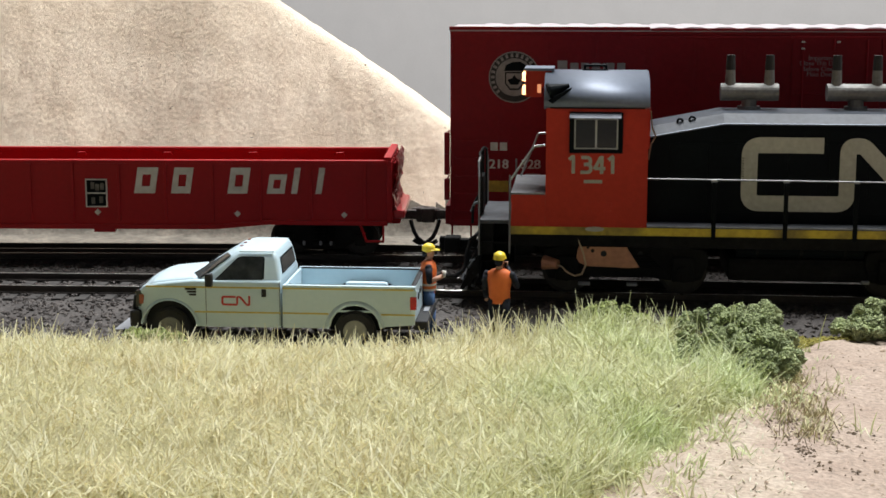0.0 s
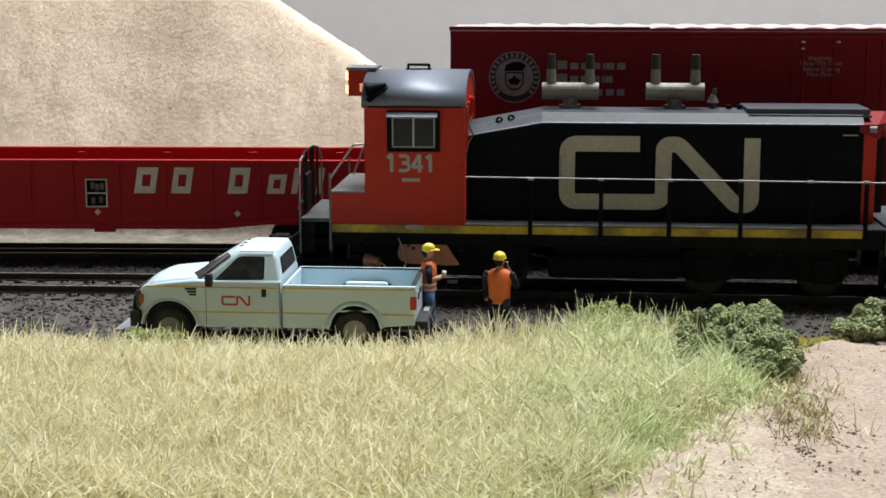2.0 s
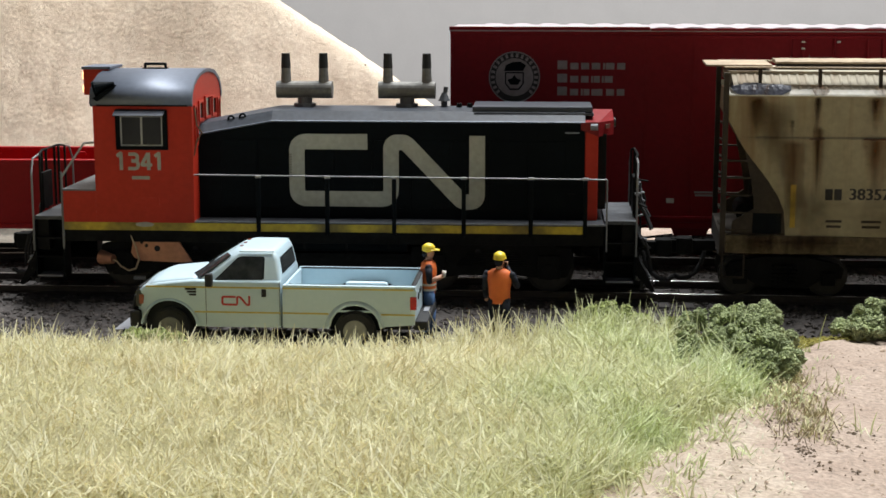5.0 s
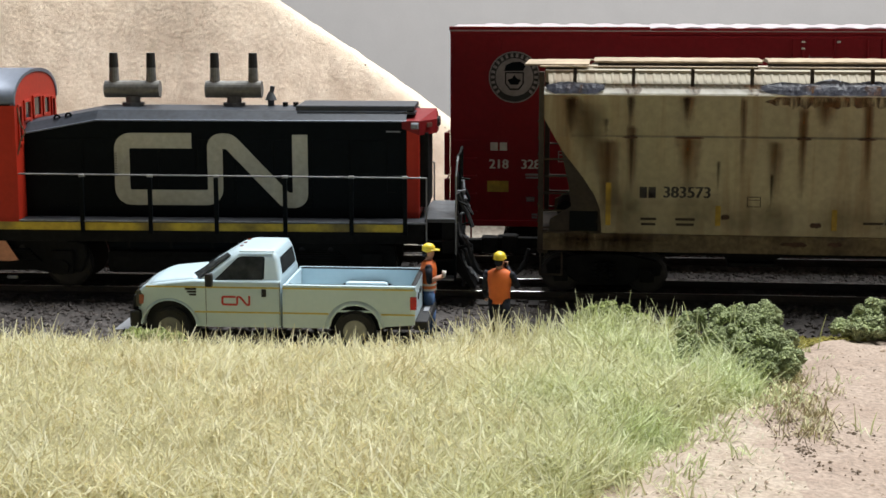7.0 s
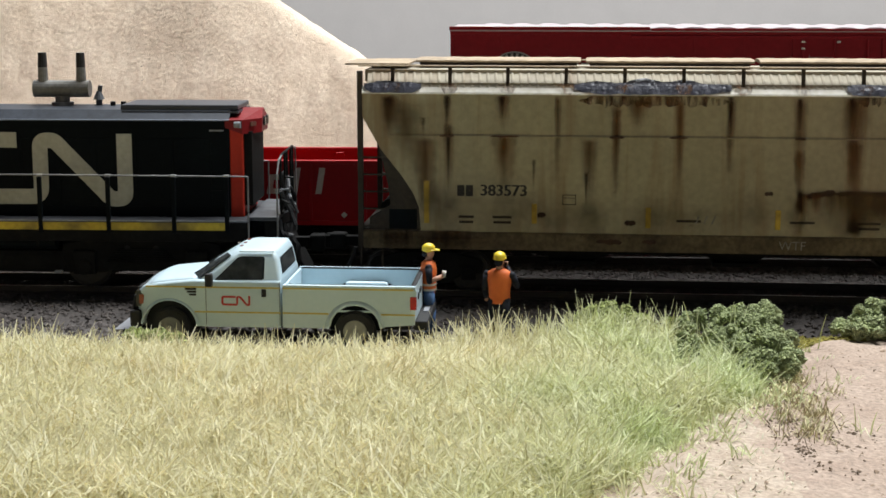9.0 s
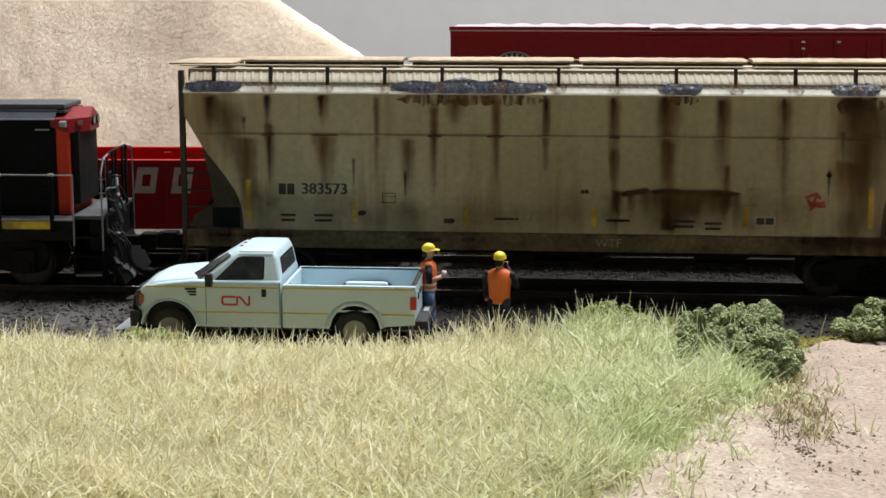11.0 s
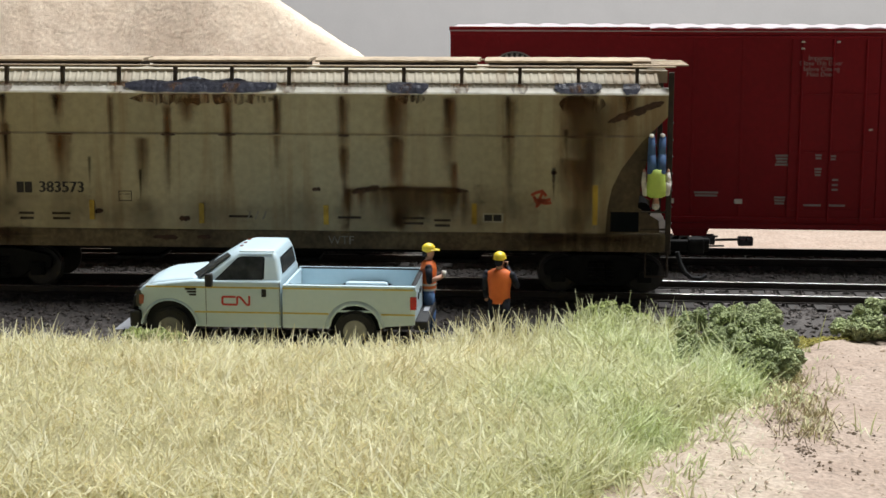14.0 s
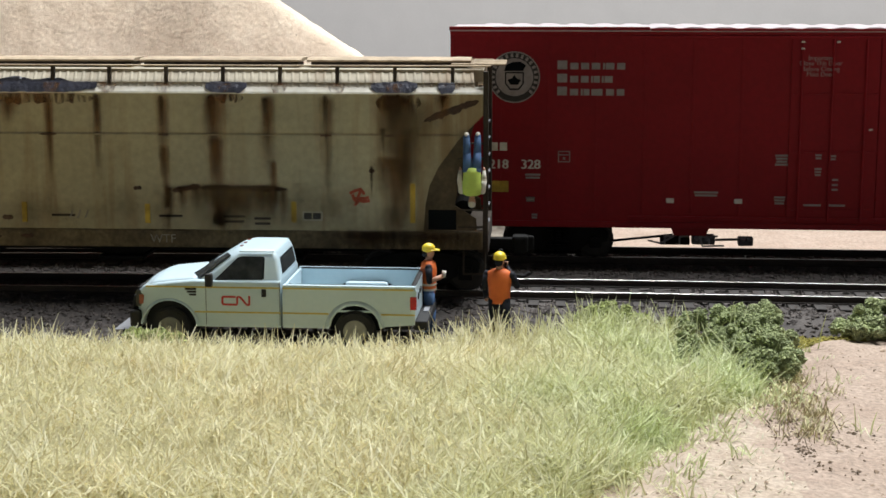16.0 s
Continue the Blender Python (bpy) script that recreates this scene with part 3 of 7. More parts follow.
def build_loco():
    t = thing("locomotive", "black and orange-red diesel switcher locomotive with grey cab roof", "locomotive")
    # underframe and walkways
    part("underframe", box(B(), -4.8, 6.65, -1.42, 1.42, 1.1, 1.53, 0.02), M_UNDER, t)
    for sgn in (-1, 1):
        part("side_sill", box(B(), -4.8, 6.28, sgn * 1.425, sgn * 1.5, 1.36, 1.53, 0.01), M_YELLOW, t, "dirty yellow painted side sill")
    bm = box(B(), -1.97, 6.7, -1.52, 1.52, 1.53, 1.575, 0.01)
    walkway = part("walkway", bm, M_DECK, t, "dark walkway with a pale edge")
    for sgn in (-1, 1):
        # thin pale strip along the outer edge of the dark deck
        part("walkway_edge", box(B(), -1.97, 6.7, sgn * 1.52, sgn * 1.535, 1.55, 1.58), M_STEP, walkway)
    # cab
    bm = prism(B(), [(-1.5, 1.53)] + arch(1.5, 4.03, 4.62) + [(1.5, 1.53)], -4.08, -1.98, axis="x")
    cab = part("cab", bm, M_ORANGE, t, "orange-red cab")
    ring = arch(1.56, 4.05, 4.7)
    bm = prism(B(), ring + [(y * 0.95, z - 0.07) for y, z in ring[::-1]], -4.13, -1.96, axis="x")
    roof = part("cab_roof", bm, M_ROOFGREY, t, "dark grey curved cab roof", smooth=False)
    for poly in roof.data.polygons:
        poly.use_smooth = abs(poly.normal.x) < 0.5
    bm = rod(B(), [(-3.3, -0.05, 4.66), (-3.3, -0.05, 4.8), (-2.85, -0.05, 4.8), (-2.85, -0.05, 4.66)], 0.03)
    box(bm, -3.35, -2.8, -0.12, 0.02, 4.68, 4.72)
    part("roof_handle", bm, M_BLACK, roof)
    bm = tube(B(), (-4.0, -1.5, 4.36), (-3.62, -1.42, 4.46), 0.14, 0.04, n=14)
    tube(bm, (-4.05, -1.51, 4.345), (-4.0, -1.5, 4.36), 0.16, n=14)
    prism(bm, [(-4.05, 4.16), (-3.55, 4.44), (-3.6, 4.36), (-3.95, 4.1)], -1.62, -1.5)
    part("air_horn", bm, M_BLACK, roof)
    # headlight box over the cab end
    bm = prism(B(), [(-4.55, 4.15), (-4.55, 4.73), (-4.0, 4.73), (-4.02, 4.5), (-4.2, 4.35), (-4.2, 4.15)], -0.48, 0.48)
    hl = part("headlight_box", bm, M_ORANGE, roof)
    bm = box(B(), -4.58, -3.95, -0.52, 0.52, 4.7, 4.76, 0.01)
    part("box_top", bm, M_ROOFGREY, hl)
    for z in (4.27, 4.56):
        for y in (-0.22, 0.22):
            bm = tube(B(), (-4.54, y, z), (-4.63, y, z), 0.1, 0.085, n=14)
            part("headlight", bm, M_LAMP, hl, "glowing warm headlight")
    part("number_board", box(B(), -4.3, -4.22, -0.492, -0.47, 4.24, 4.42), M_LAMPSOFT, hl, "lit number board")
    # side windows
    for sgn in (-1, 1):
        bm = B()
        for d in ((-3.6, -2.5, 3.08, 3.16), (-3.6, -2.5, 3.8, 3.92), (-3.6, -3.5, 3.16, 3.8), (-2.6, -2.5, 3.16, 3.8)):
            box(bm, d[0], d[1], sgn * 1.495, sgn * 1.56, d[2], d[3], 0.008)
        win = part("side_window", bm, M_BLACK, cab)
        bm = B()
        for d in ((-3.5, -2.6, 3.16, 3.19), (-3.5, -2.6, 3.77, 3.8), (-3.5, -3.47, 3.19, 3.77), (-2.63, -2.6, 3.19, 3.77), (-3.07, -3.03, 3.19, 3.77)):
            box(bm, d[0], d[1], sgn * 1.5, sgn * 1.535, d[2], d[3])
        part("sash", bm, M_SILVER, win)
        for x0, x1 in ((-3.47, -3.07), (-3.03, -2.63)):
            part("pane", box(B(), x0, x1, sgn * 1.501, sgn * 1.515, 3.19, 3.77), M_DARKGLASS, win)
        bm = prism(B(), [(sgn * 1.5, 3.93), (sgn * 1.76, 3.82), (sgn * 1.76, 3.8), (sgn * 1.5, 3.9)], -3.6, -2.54, axis="x")
        part("sun_shade", bm, M_HATCHGREY, win)
    # end windows above the hood
    for y0, y1, z1 in ((-1.32, -1.06, 4.0), (-0.9, -0.45, 4.06), (-0.28, 0.28, 4.12), (0.45, 0.9, 4.06), (1.06, 1.32, 4.0)):
        z0 = 3.15 if abs(y0) > 1 or abs(y1) > 1 else 3.62
        bm = B()
        for a in ((y0, y1, z0, z0 + 0.05), (y0, y1, z1 - 0.05, z1), (y0, y0 + 0.05, z0 + 0.05, z1 - 0.05), (y1 - 0.05, y1, z0 + 0.05, z1 - 0.05)):
            box(bm, -1.985, -1.94, *a)
        w = part("end_window", bm, M_ORANGE, cab)
        part("pane", box(B(), -1.978, -1.97, y0 + 0.05, y1 - 0.05, z0 + 0.05, z1 - 0.05), M_DARKGLASS, w)
    part("rain_gutter", box(B(), -4.0, -2.06, -1.53, -1.502, 3.99, 4.03), M_UNDER, cab)
    # low box before the cab with a sloped top
    bm = prism(B(), [(-4.79, 1.53), (-4.79, 2.2), (-4.082, 2.2), (-4.082, 1.53)], -1.5, 1.5)
    porch = part("end_box", bm, M_ORANGE, t)
    # flat tread plate on top
    bm = prism(B(), [(-4.8, -1.53), (-4.085, -1.53), (-4.085, 1.53), (-4.8, 1.53)], 2.2, 2.235, axis="z")
    part("box_top", bm, M_PLATE, porch, "worn grey tread plate")
    part("hatch_panel", box(B(), -3.2, -2.72, -1.506, -1.49, 1.86, 2.06, 0.004), M_ORANGE, cab)
    bm = rod(B(), [(-4.82, -1.46, 1.0), (-4.82, -1.46, 2.48), (-4.32, -1.42, 3.2), (-4.09, -1.4, 3.22)], 0.024)
    part("handrail", bm, M_SILVER, porch)
    part("handrail", rod(B(), [(-4.7, 1.3, 2.24), (-4.32, 1.3, 3.2), (-4.09, 1.3, 3.22)], 0.024), M_SILVER, porch)
    # a bent wire by the hood's corner
    bm = rod(B(), [(-1.94, -1.42, 3.95), (-1.9, -1.4, 3.6), (-1.82, -1.3, 3.42), (-1.92, -1.35, 3.25), (-1.97, -1.42, 2.95)], 0.018)
    part("loose_wire", bm, M_WIREDARK, cab)
    part("builder_plate", prism(B(), [(-3.05 + 0.2 * math.cos(a * 0.349), 1.49 + 0.05 * math.sin(a * 0.349)) for a in range(18)], -1.512, -1.5), M_LETTER, t)
    # hood
    def section(x, edge, top):
        return [(x, -0.95, 1.57), (x, -0.95, edge), (x, -0.72, edge + (top - edge) * 0.82), (x, 0, top), (x, 0.72, edge + (top - edge) * 0.82), (x, 0.95, edge), (x, 0.95, 1.57)]
    bm = B()
    rows = [[bm.verts.new(p) for p in section(*s)] for s in ((-1.98, 3.36, 3.6), (-0.4, 3.65, 3.9), (6.24, 3.65, 3.9))]
    for a, b in zip(rows, rows[1:]):
        for i in range(6):
            fc = bm.faces.new((a[i], b[i], b[i + 1], a[i + 1]))
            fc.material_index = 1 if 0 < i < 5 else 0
    bm.faces.new(rows[0])
    bm.faces.new(rows[-1][::-1])
    bmesh.ops.recalc_face_normals(bm, faces=bm.faces)
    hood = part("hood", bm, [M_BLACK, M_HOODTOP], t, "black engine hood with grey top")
    bm = B()
    rod(bm, [(-1.98, -0.955, 3.36), (-0.4, -0.955, 3.65), (6.24, -0.955, 3.65)], 0.018)
    part("hood_seam", bm, M_ROOFGREY, hood)
    for x in (-1.3, -1.05):
        z = 3.36 + (x + 1.98) * 0.1835 + 0.09
        ring = [(x + 0.06 * math.cos(a * 0.628), -0.74, z + 0.1 + 0.06 * math.sin(a * 0.628)) for a in range(11)]
        part("lifting_eye", rod(B(), ring, 0.022), M_BLACK, hood)
    # hood doors with their hinges and latches
    for i in range(9):
        x0 = -1.5 + i * 0.82
        bm = box(B(), x0, x0 + 0.78, -0.968, -0.95, 1.8, 3.25, 0.006)
        door = part("hood_door", bm, M_BLACK, hood)
    part("grab_iron", box(B(), 5.82, 6.12, -0.99, -0.97, 3.42, 3.45), M_STEP, hood)
    part("grab_iron", box(B(), 5.8, 6.05, -0.985, -0.97, 2.13, 2.15), M_UNDER, hood)
    # number and mark
    digits = {1: [([(0.03, 0.29), (0.12, 0.36), (0.12, 0.0)], 0.01)], 3: [([(0.01, 0.335), (0.2, 0.335), (0.2, 0.195), (0.07, 0.195)], 0.07), ([(0.07, 0.19), (0.21, 0.19), (0.21, 0.03), (0.0, 0.03)], 0.08)],
              4: [([(0.165, 0.0), (0.165, 0.37)], 0.01), ([(0.15, 0.35), (0.02, 0.11), (0.24, 0.11)], 0.01)]}
    x = -3.63
    for n in (1, 3, 4, 1):
        bm = B()
        for i, (line, r) in enumerate(digits[n]):
            bm2 = ribbon(B(), [(x + u, 2.65 + v) for u, v in line], 0.072, -1.503 - 0.004 * i, radius=r, thick=0.008)
            tmp = bpy.data.meshes.new("tmp")
            bm2.to_mesh(tmp)
            bm2.free()
            bm.from_mesh(tmp)
            bpy.data.meshes.remove(tmp)
        part("numeral", bm, M_LETTER, cab)
        x += 0.27
    bars(cab, -3.1, 2.52, 0.38, 1, M_LETTER, -1.506, h=0.07)
    mark = [(1.65, 3.22), (0.14, 3.22), (0.14, 2.0), (2.15, 2.0), (2.15, 3.215), (2.46, 3.215), (3.66, 1.955), (3.975, 1.955), (3.975, 3.36)]
    part("ribbon_mark", ribbon(B(), mark, 0.33, -0.971, radius=0.22), M_LETTER, hood, "faded cream ribbon-shaped mark")
    bm = B()
    for i in range(9):
        box(bm, -0.06, 0.03, -0.988, -0.984, 2.5 + i * 0.055, 2.515 + i * 0.055)
    part("louvre_slits", bm, M_BLACK, hood)
    # radiator end
    bm = box(B(), 6.24, 6.52, -0.94, 0.94, 1.57, 3.62, 0.03)
    end = part("hood_end", bm, M_ORANGE, t)
    part("radiator_grille", box(B(), 6.52, 6.7, -0.8, 0.8, 1.8, 3.4, 0.02), M_UNDER, end)
    plan = [(6.15, -0.97), (6.52, -0.97), (6.86, -0.4), (6.86, 0.4), (6.52, 0.97), (6.15, 0.97)]
    bm = B()
    lo, hi = [bm.verts.new((x, y, 3.36 if i not in (0, 5) else 3.5)) for i, (x, y) in enumerate(plan)], [bm.verts.new((x, y, 3.66)) for x, y in plan]
    mid = [bm.verts.new((x, 0, 3.86)) for x in (6.15, 6.84)]
    bm.faces.new(lo)
    for i in range(6):
        bm.faces.new((lo[i], lo[(i + 1) % 6], hi[(i + 1) % 6], hi[i]))
    bm.faces.new((hi[0], hi[1], hi[2], mid[1], mid[0]))
    bm.faces.new((hi[5], mid[0], mid[1], hi[3], hi[4]))
    bm.faces.new((hi[2], hi[3], mid[1]))
    bm.faces.new((hi[0], mid[0], hi[5]))
    bmesh.ops.recalc_face_normals(bm, faces=bm.faces)
    visor = part("end_visor", bm, M_VISOR, end)
    board = box(B(), -0.09, 0.09, -0.012, 0.012, -0.045, 0.045)
    part("number_board", board, M_SMOKED, visor, "unlit number board", at=at(6.72, -0.7, 3.56, 59.2))
    bm = tube(B(), (6.5, -0.99, 3.56), (6.36, -0.96, 3.56), 0.07, n=12)
    part("marker_light", bm, M_STEP, visor)
    for y in (-0.18, 0.18):
        part("headlight", tube(B(), (6.84, y, 3.58), (6.91, y, 3.58), 0.1, n=12), M_DARKGLASS, visor)
    # roof equipment
    bm = box(B(), 3.9, 6.42, -0.78, 0.78, 3.78, 3.83)
    box(bm, 3.86, 6.4, -0.72, 0.72, 3.85, 3.96, 0.03)
    part("radiator_hatch", bm, M_HATCHGREY, hood, "dark grey radiator shutter on the hood roof")
    for x0, x1 in ((-0.42, 0.79), (1.8, 3.03)):
        xm = (x0 + x1) / 2
        bm = tube(B(), (x0, 0, 4.25), (x1, 0, 4.25), 0.185, n=20)
        tube(bm, (xm, 0, 3.88), (xm, 0, 4.1), 0.16, n=14)
        tube(bm, (xm, 0, 3.88), (xm, 0, 3.96), 0.24, n=14)
        muff = part("muffler", bm, M_MUFFLER, hood, "sooty cross-mounted exhaust muffler")
        for xs in (x0 + 0.2, x1 - 0.19):
            bm = tube(B(), (xs, 0, 4.35), (xs, 0, 5.03), 0.115, 0.085, n=14)
            part("exhaust_pipe", bm, M_MUFFLER, muff)
            part("sooty_rim", tube(B(), (xs, 0, 4.72), (xs, 0, 5.035), 0.104, 0.09, n=14), M_SOOT, muff)
    bm = tube(B(), (3.22, 0, 3.88), (3.22, 0, 4.06), 0.07, n=10)
    tube(bm, (3.22, 0, 4.02), (3.22, 0, 4.2), 0.13, 0.05, n=12)
    tube(bm, (3.24, 0, 4.2), (3.26, 0, 4.32), 0.05, n=8)
    part("bell", bm, M_TREAD, hood)
    for x in (3.55, 3.78):
        part("roof_fitting", tube(B(), (x, -0.1, 3.86), (x, -0.1, 3.98), 0.06, n=8), M_UNDER, hood)
    # handrails with stanchions
    for sgn in (-1, 1):
        bm = rod(B(), [(-1.98, sgn * 1.45, 2.55), (6.7, sgn * 1.45, 2.51)], 0.016)
        hr = part("handrail", bm, M_RAILING, t)
        part("end_stanchion", rod(B(), [(6.7, sgn * 1.45, 2.51), (6.7, sgn * 1.48, 1.0)], 0.02), M_RAILING, hr)
        for x in (-0.61, 0.85, 2.26, 3.72, 5.12, 6.25):
            bm = box(B(), x - 0.045, x + 0.045, sgn * 1.46, sgn * 1.54, 1.3, 2.5, 0.01)
            st = part("stanchion", bm, M_BLACK, hr)
            part("knob", box(B(), x - 0.06, x + 0.06, sgn * 1.42, sgn * 1.5, 2.49, 2.55, 0.015), M_SILVER, st)
    # end platforms, steps, end rails
    for s, xa, xb in ((1, 6.66, 7.32), (-1, -4.82, -5.46)):
        bm = box(B(), xa, xb, -1.4, 1.4, 1.56, 1.64, 0.01)
        part("end_platform", bm, M_TREAD, t)
        for sgn in (-1, 1):
            bm = box(B(), xa, xb, sgn * 1.0, sgn * 1.05, 0.32, 1.56)
            box(bm, xa, xa + s * 0.04, sgn * 1.05, sgn * 1.46, 0.3, 1.56)
            box(bm, xb - s * 0.04, xb, sgn * 1.05, sgn * 1.46, 0.3, 1.56)
            st = part("step_well", bm, M_BLACK, t)
            for z in (0.34, 0.75, 1.15):
                part("step", box(B(), xa + s * 0.05, xb - s * 0.05, sgn * 1.06, sgn * 1.48, z, z + 0.035), M_STEP if z < 0.5 else M_UNDER, st)
            bm = rod(B(), [(xb, sgn * 1.48, 0.9), (xb, sgn * 1.48, 2.55), (xb + s * 0.02, sgn * 1.3, 2.85), (xb + s * 0.02, sgn * 0.9, 2.9)], 0.022)
            if s < 0:
                rod(bm, [(xa, sgn * 1.48, 0.95), (xa, sgn * 1.48, 2.6)], 0.022)
            part("grab_rail", bm, M_RAILING, st)
        bm = rod(B(), [(xb, -0.9, 1.64), (xb, -0.9, 2.9), (xb + s * 0.05, -0.6, 2.95), (xb + s * 0.05, 0.6, 2.95), (xb, 0.9, 2.9), (xb, 0.9, 1.64)], 0.026)
        er = part("end_railing", bm, M_UNDER, t)
        for y in (-0.6, -0.3, 0.3, 0.6):
            part("end_post", rod(B(), [(xb + s * 0.05, y, 1.64), (xb + s * 0.05, y, 2.95)], 0.03), M_UNDER, er)
        bm = B()
        box(bm, xb - s * 0.05, xb + s * 0.03, -0.85, -0.2, 1.7, 2.5, 0.03)
        part("end_box", bm, M_UNDER, er)
        bm = box(B(), xb - s * 0.3, xb, -1.38, 1.38, 0.9, 1.56, 0.02)
        part("pilot_beam", bm, M_UNDER, t)
        bm = prism(B(), [(xb, 0.95), (xb + s * 0.18, 0.6), (xb + s * 0.42, 0.14), (xb + s * 0.34, 0.12), (xb, 0.5)], -1.3, 1.3)
        part("snow_plough", bm, M_UNDER, t)
        # hoses, brackets and chipped pale edges at the end
        rnd = random.Random(5 + s)
        for i in range(5):
            y = -1.2 + 0.22 * i
            rod(bm := B(), [(xb, y, 1.35), (xb + s * 0.2, y - 0.03, 1.2 - 0.05 * i), (xb + s * 0.3, y, 0.85), (xb + s * (0.3 + 0.08 * rnd.random()), y + 0.05, 0.55)], 0.03)
            part("air_hose", bm, M_RUBBER, t)
        for i in range(9 if s > 0 else 3):
            z, y = 0.5 + 0.24 * i, -1.25 + 0.5 * rnd.random()
            bm = box(B(), -0.1, 0.1, -0.05, 0.05, -0.015, 0.015)
            part("bracket", bm, M_STEP if i % 2 else M_UNDER, t, at=at(xb + s * (0.06 + 0.12 * rnd.random()), y, z, rnd.uniform(-30, 30), ry=rnd.uniform(-25, 25)))
        coupler(t, xb, s, 0.9)
        # tangle of hoses and cut levers
        for i in range(16 if s > 0 else 9):
            y, z = rnd.uniform(-1.25, -0.2), rnd.uniform(0.5, 2.5)
            pts = [(xb + s * rnd.uniform(0.02, 0.12), y, z)]
            for k in range(3):
                pts.append((min(0.34, pts[-1][0] * s - xb * s + rnd.uniform(-0.02, 0.14)) * s + xb, pts[-1][1] + rnd.uniform(-0.15, 0.15), pts[-1][2] - rnd.uniform(0.05, 0.28)))
            part("hose", rod(B(), pts, rnd.uniform(0.025, 0.05)), M_RUBBER if i % 4 else M_STEP, t)
        for i in range(3):
            bm = box(B(), -0.012, 0.012, -0.16, 0.16, -0.08, 0.08)
            part("plough_patch", bm, M_STEP, t, at=at(xb + s * (0.2 + 0.1 * i), -1.1 + 0.3 * i, 0.62 - 0.18 * i, rnd.uniform(-10, 10), ry=s * -28, rx=rnd.uniform(-20, 20)))
    # bogies, tank and reservoirs
    for xc in (-2.4, 4.3):
        for sgn in (-1, 1):
            out = [(xc - 1.75, 0.72), (xc - 1.7, 1.0), (xc - 0.55, 1.2), (xc + 0.55, 1.2), (xc + 1.7, 1.0), (xc + 1.75, 0.72), (xc + 1.6, 0.36), (xc + 0.9, 0.36), (xc + 0.6, 0.4), (xc - 0.6, 0.4), (xc - 0.9, 0.36), (xc - 1.6, 0.36)]
            bm = prism(B(), out, sgn * 1.1, sgn * 0.96)
            bmesh.ops.bevel(bm, geom=list(bm.edges), offset=0.025, segments=1, affect="EDGES")
            sf = part("bogie_frame", bm, M_UNDER, t)
            for x in (xc - 1.22, xc + 1.22):
                bm = box(B(), x - 0.24, x + 0.24, sgn * 1.08, sgn * 1.22, 0.34, 0.86, 0.04)
                tube(bm, (x, sgn * 1.2, 0.5), (x, sgn * 1.28, 0.5), 0.16, n=14)
                part("axle_box", bm, M_UNDER, sf)
            for x in (xc - 0.3, xc + 0.32):
                part("frame_hole", tube(B(), (x, sgn * 1.098, 0.9), (x, sgn * 1.106, 0.9), 0.065, n=14), M_RUBBER, sf)
            for i in range(6):
                z = 0.6 + i * 0.05
                bm = box(B(), xc - 0.75 + i * 0.05, xc + 0.75 - i * 0.05, sgn * 1.1, sgn * 1.2, z, z + 0.035, 0.008)
                part("leaf_spring", bm, M_UNDER, sf)
    bm = prism(B(), [(-3.42, 0.86), (-3.36, 1.16), (-3.18, 1.2), (-2.45, 1.2), (-2.1, 0.66), (-2.3, 0.64), (-3.2, 0.67), (-3.36, 0.74)], -1.3, -1.24)
    cov = part("copper_shield", bm, M_COPPER, t, "bare copper plate on the bogie")
    for x, z, r in ((-3.08, 1.0, 0.04), (-2.85, 0.94, 0.065), (-3.18, 1.07, 0.035)):
        part("bolt_hole", tube(B(), (x, -1.3, z), (x, -1.306, z), r, n=14), M_RUBBER, cov)
    part("copper_edge", tube(B(), (-3.4, -1.26, 1.22), (-2.5, -1.26, 1.22), 0.035), M_COPPER, cov)
    bm = rod(B(), [(-3.4, -1.4, 1.28), (-3.28, -1.42, 0.98), (-3.22, -1.42, 0.72), (-3.3, -1.42, 0.52), (-3.45, -1.42, 0.48), (-3.62, -1.4, 0.56), (-3.72, -1.35, 0.66), (-3.9, -1.28, 0.7)], 0.02)
    part("loose_wire", bm, M_WIRE, t)
    bm = tube(B(), (-4.1, -1.2, 0.72), (-3.8, -1.32, 0.7), 0.16, 0.1, n=12)
    part("brake_cylinder", bm, M_COPPER, t)
    bm = box(B(), -0.25, 2.75, -1.05, 1.05, 0.34, 0.85, 0.14)
    part("fuel_tank", bm, M_UNDER, t)
    for sgn in (-1, 1):
        bm = tube(B(), (-0.1, sgn * 1.18, 1.06), (2.5, sgn * 1.18, 1.06), 0.17, n=16)
        part("air_reservoir", bm, M_BLACK, t)
        for x in (0.3, 1.2, 2.1):
            part("strap", tube(B(), (x, sgn * 1.18, 1.06), (x + 0.05, sgn * 1.18, 1.06), 0.185, n=16), M_UNDER, t)
    for x, z, w in ((-0.55, 1.2, 0.14), (-0.4, 1.18, 0.08), (2.6, 1.15, 0.08), (2.72, 1.2, 0.06), (2.55, 0.42, 0.16), (-3.25, 0.3, 0.25), (-2.25, 0.3, 0.22)):
        part("pale_fitting", box(B(), x - w / 2, x + w / 2, -1.34, -1.25, z - 0.04, z + 0.03, 0.012), M_STEP, t)
    sets = [wheelset(t, x, 0.5) for x in (-3.62, -1.18, 3.08, 5.52)]
    return t, sets


loco, loco_wheels = build_loco()
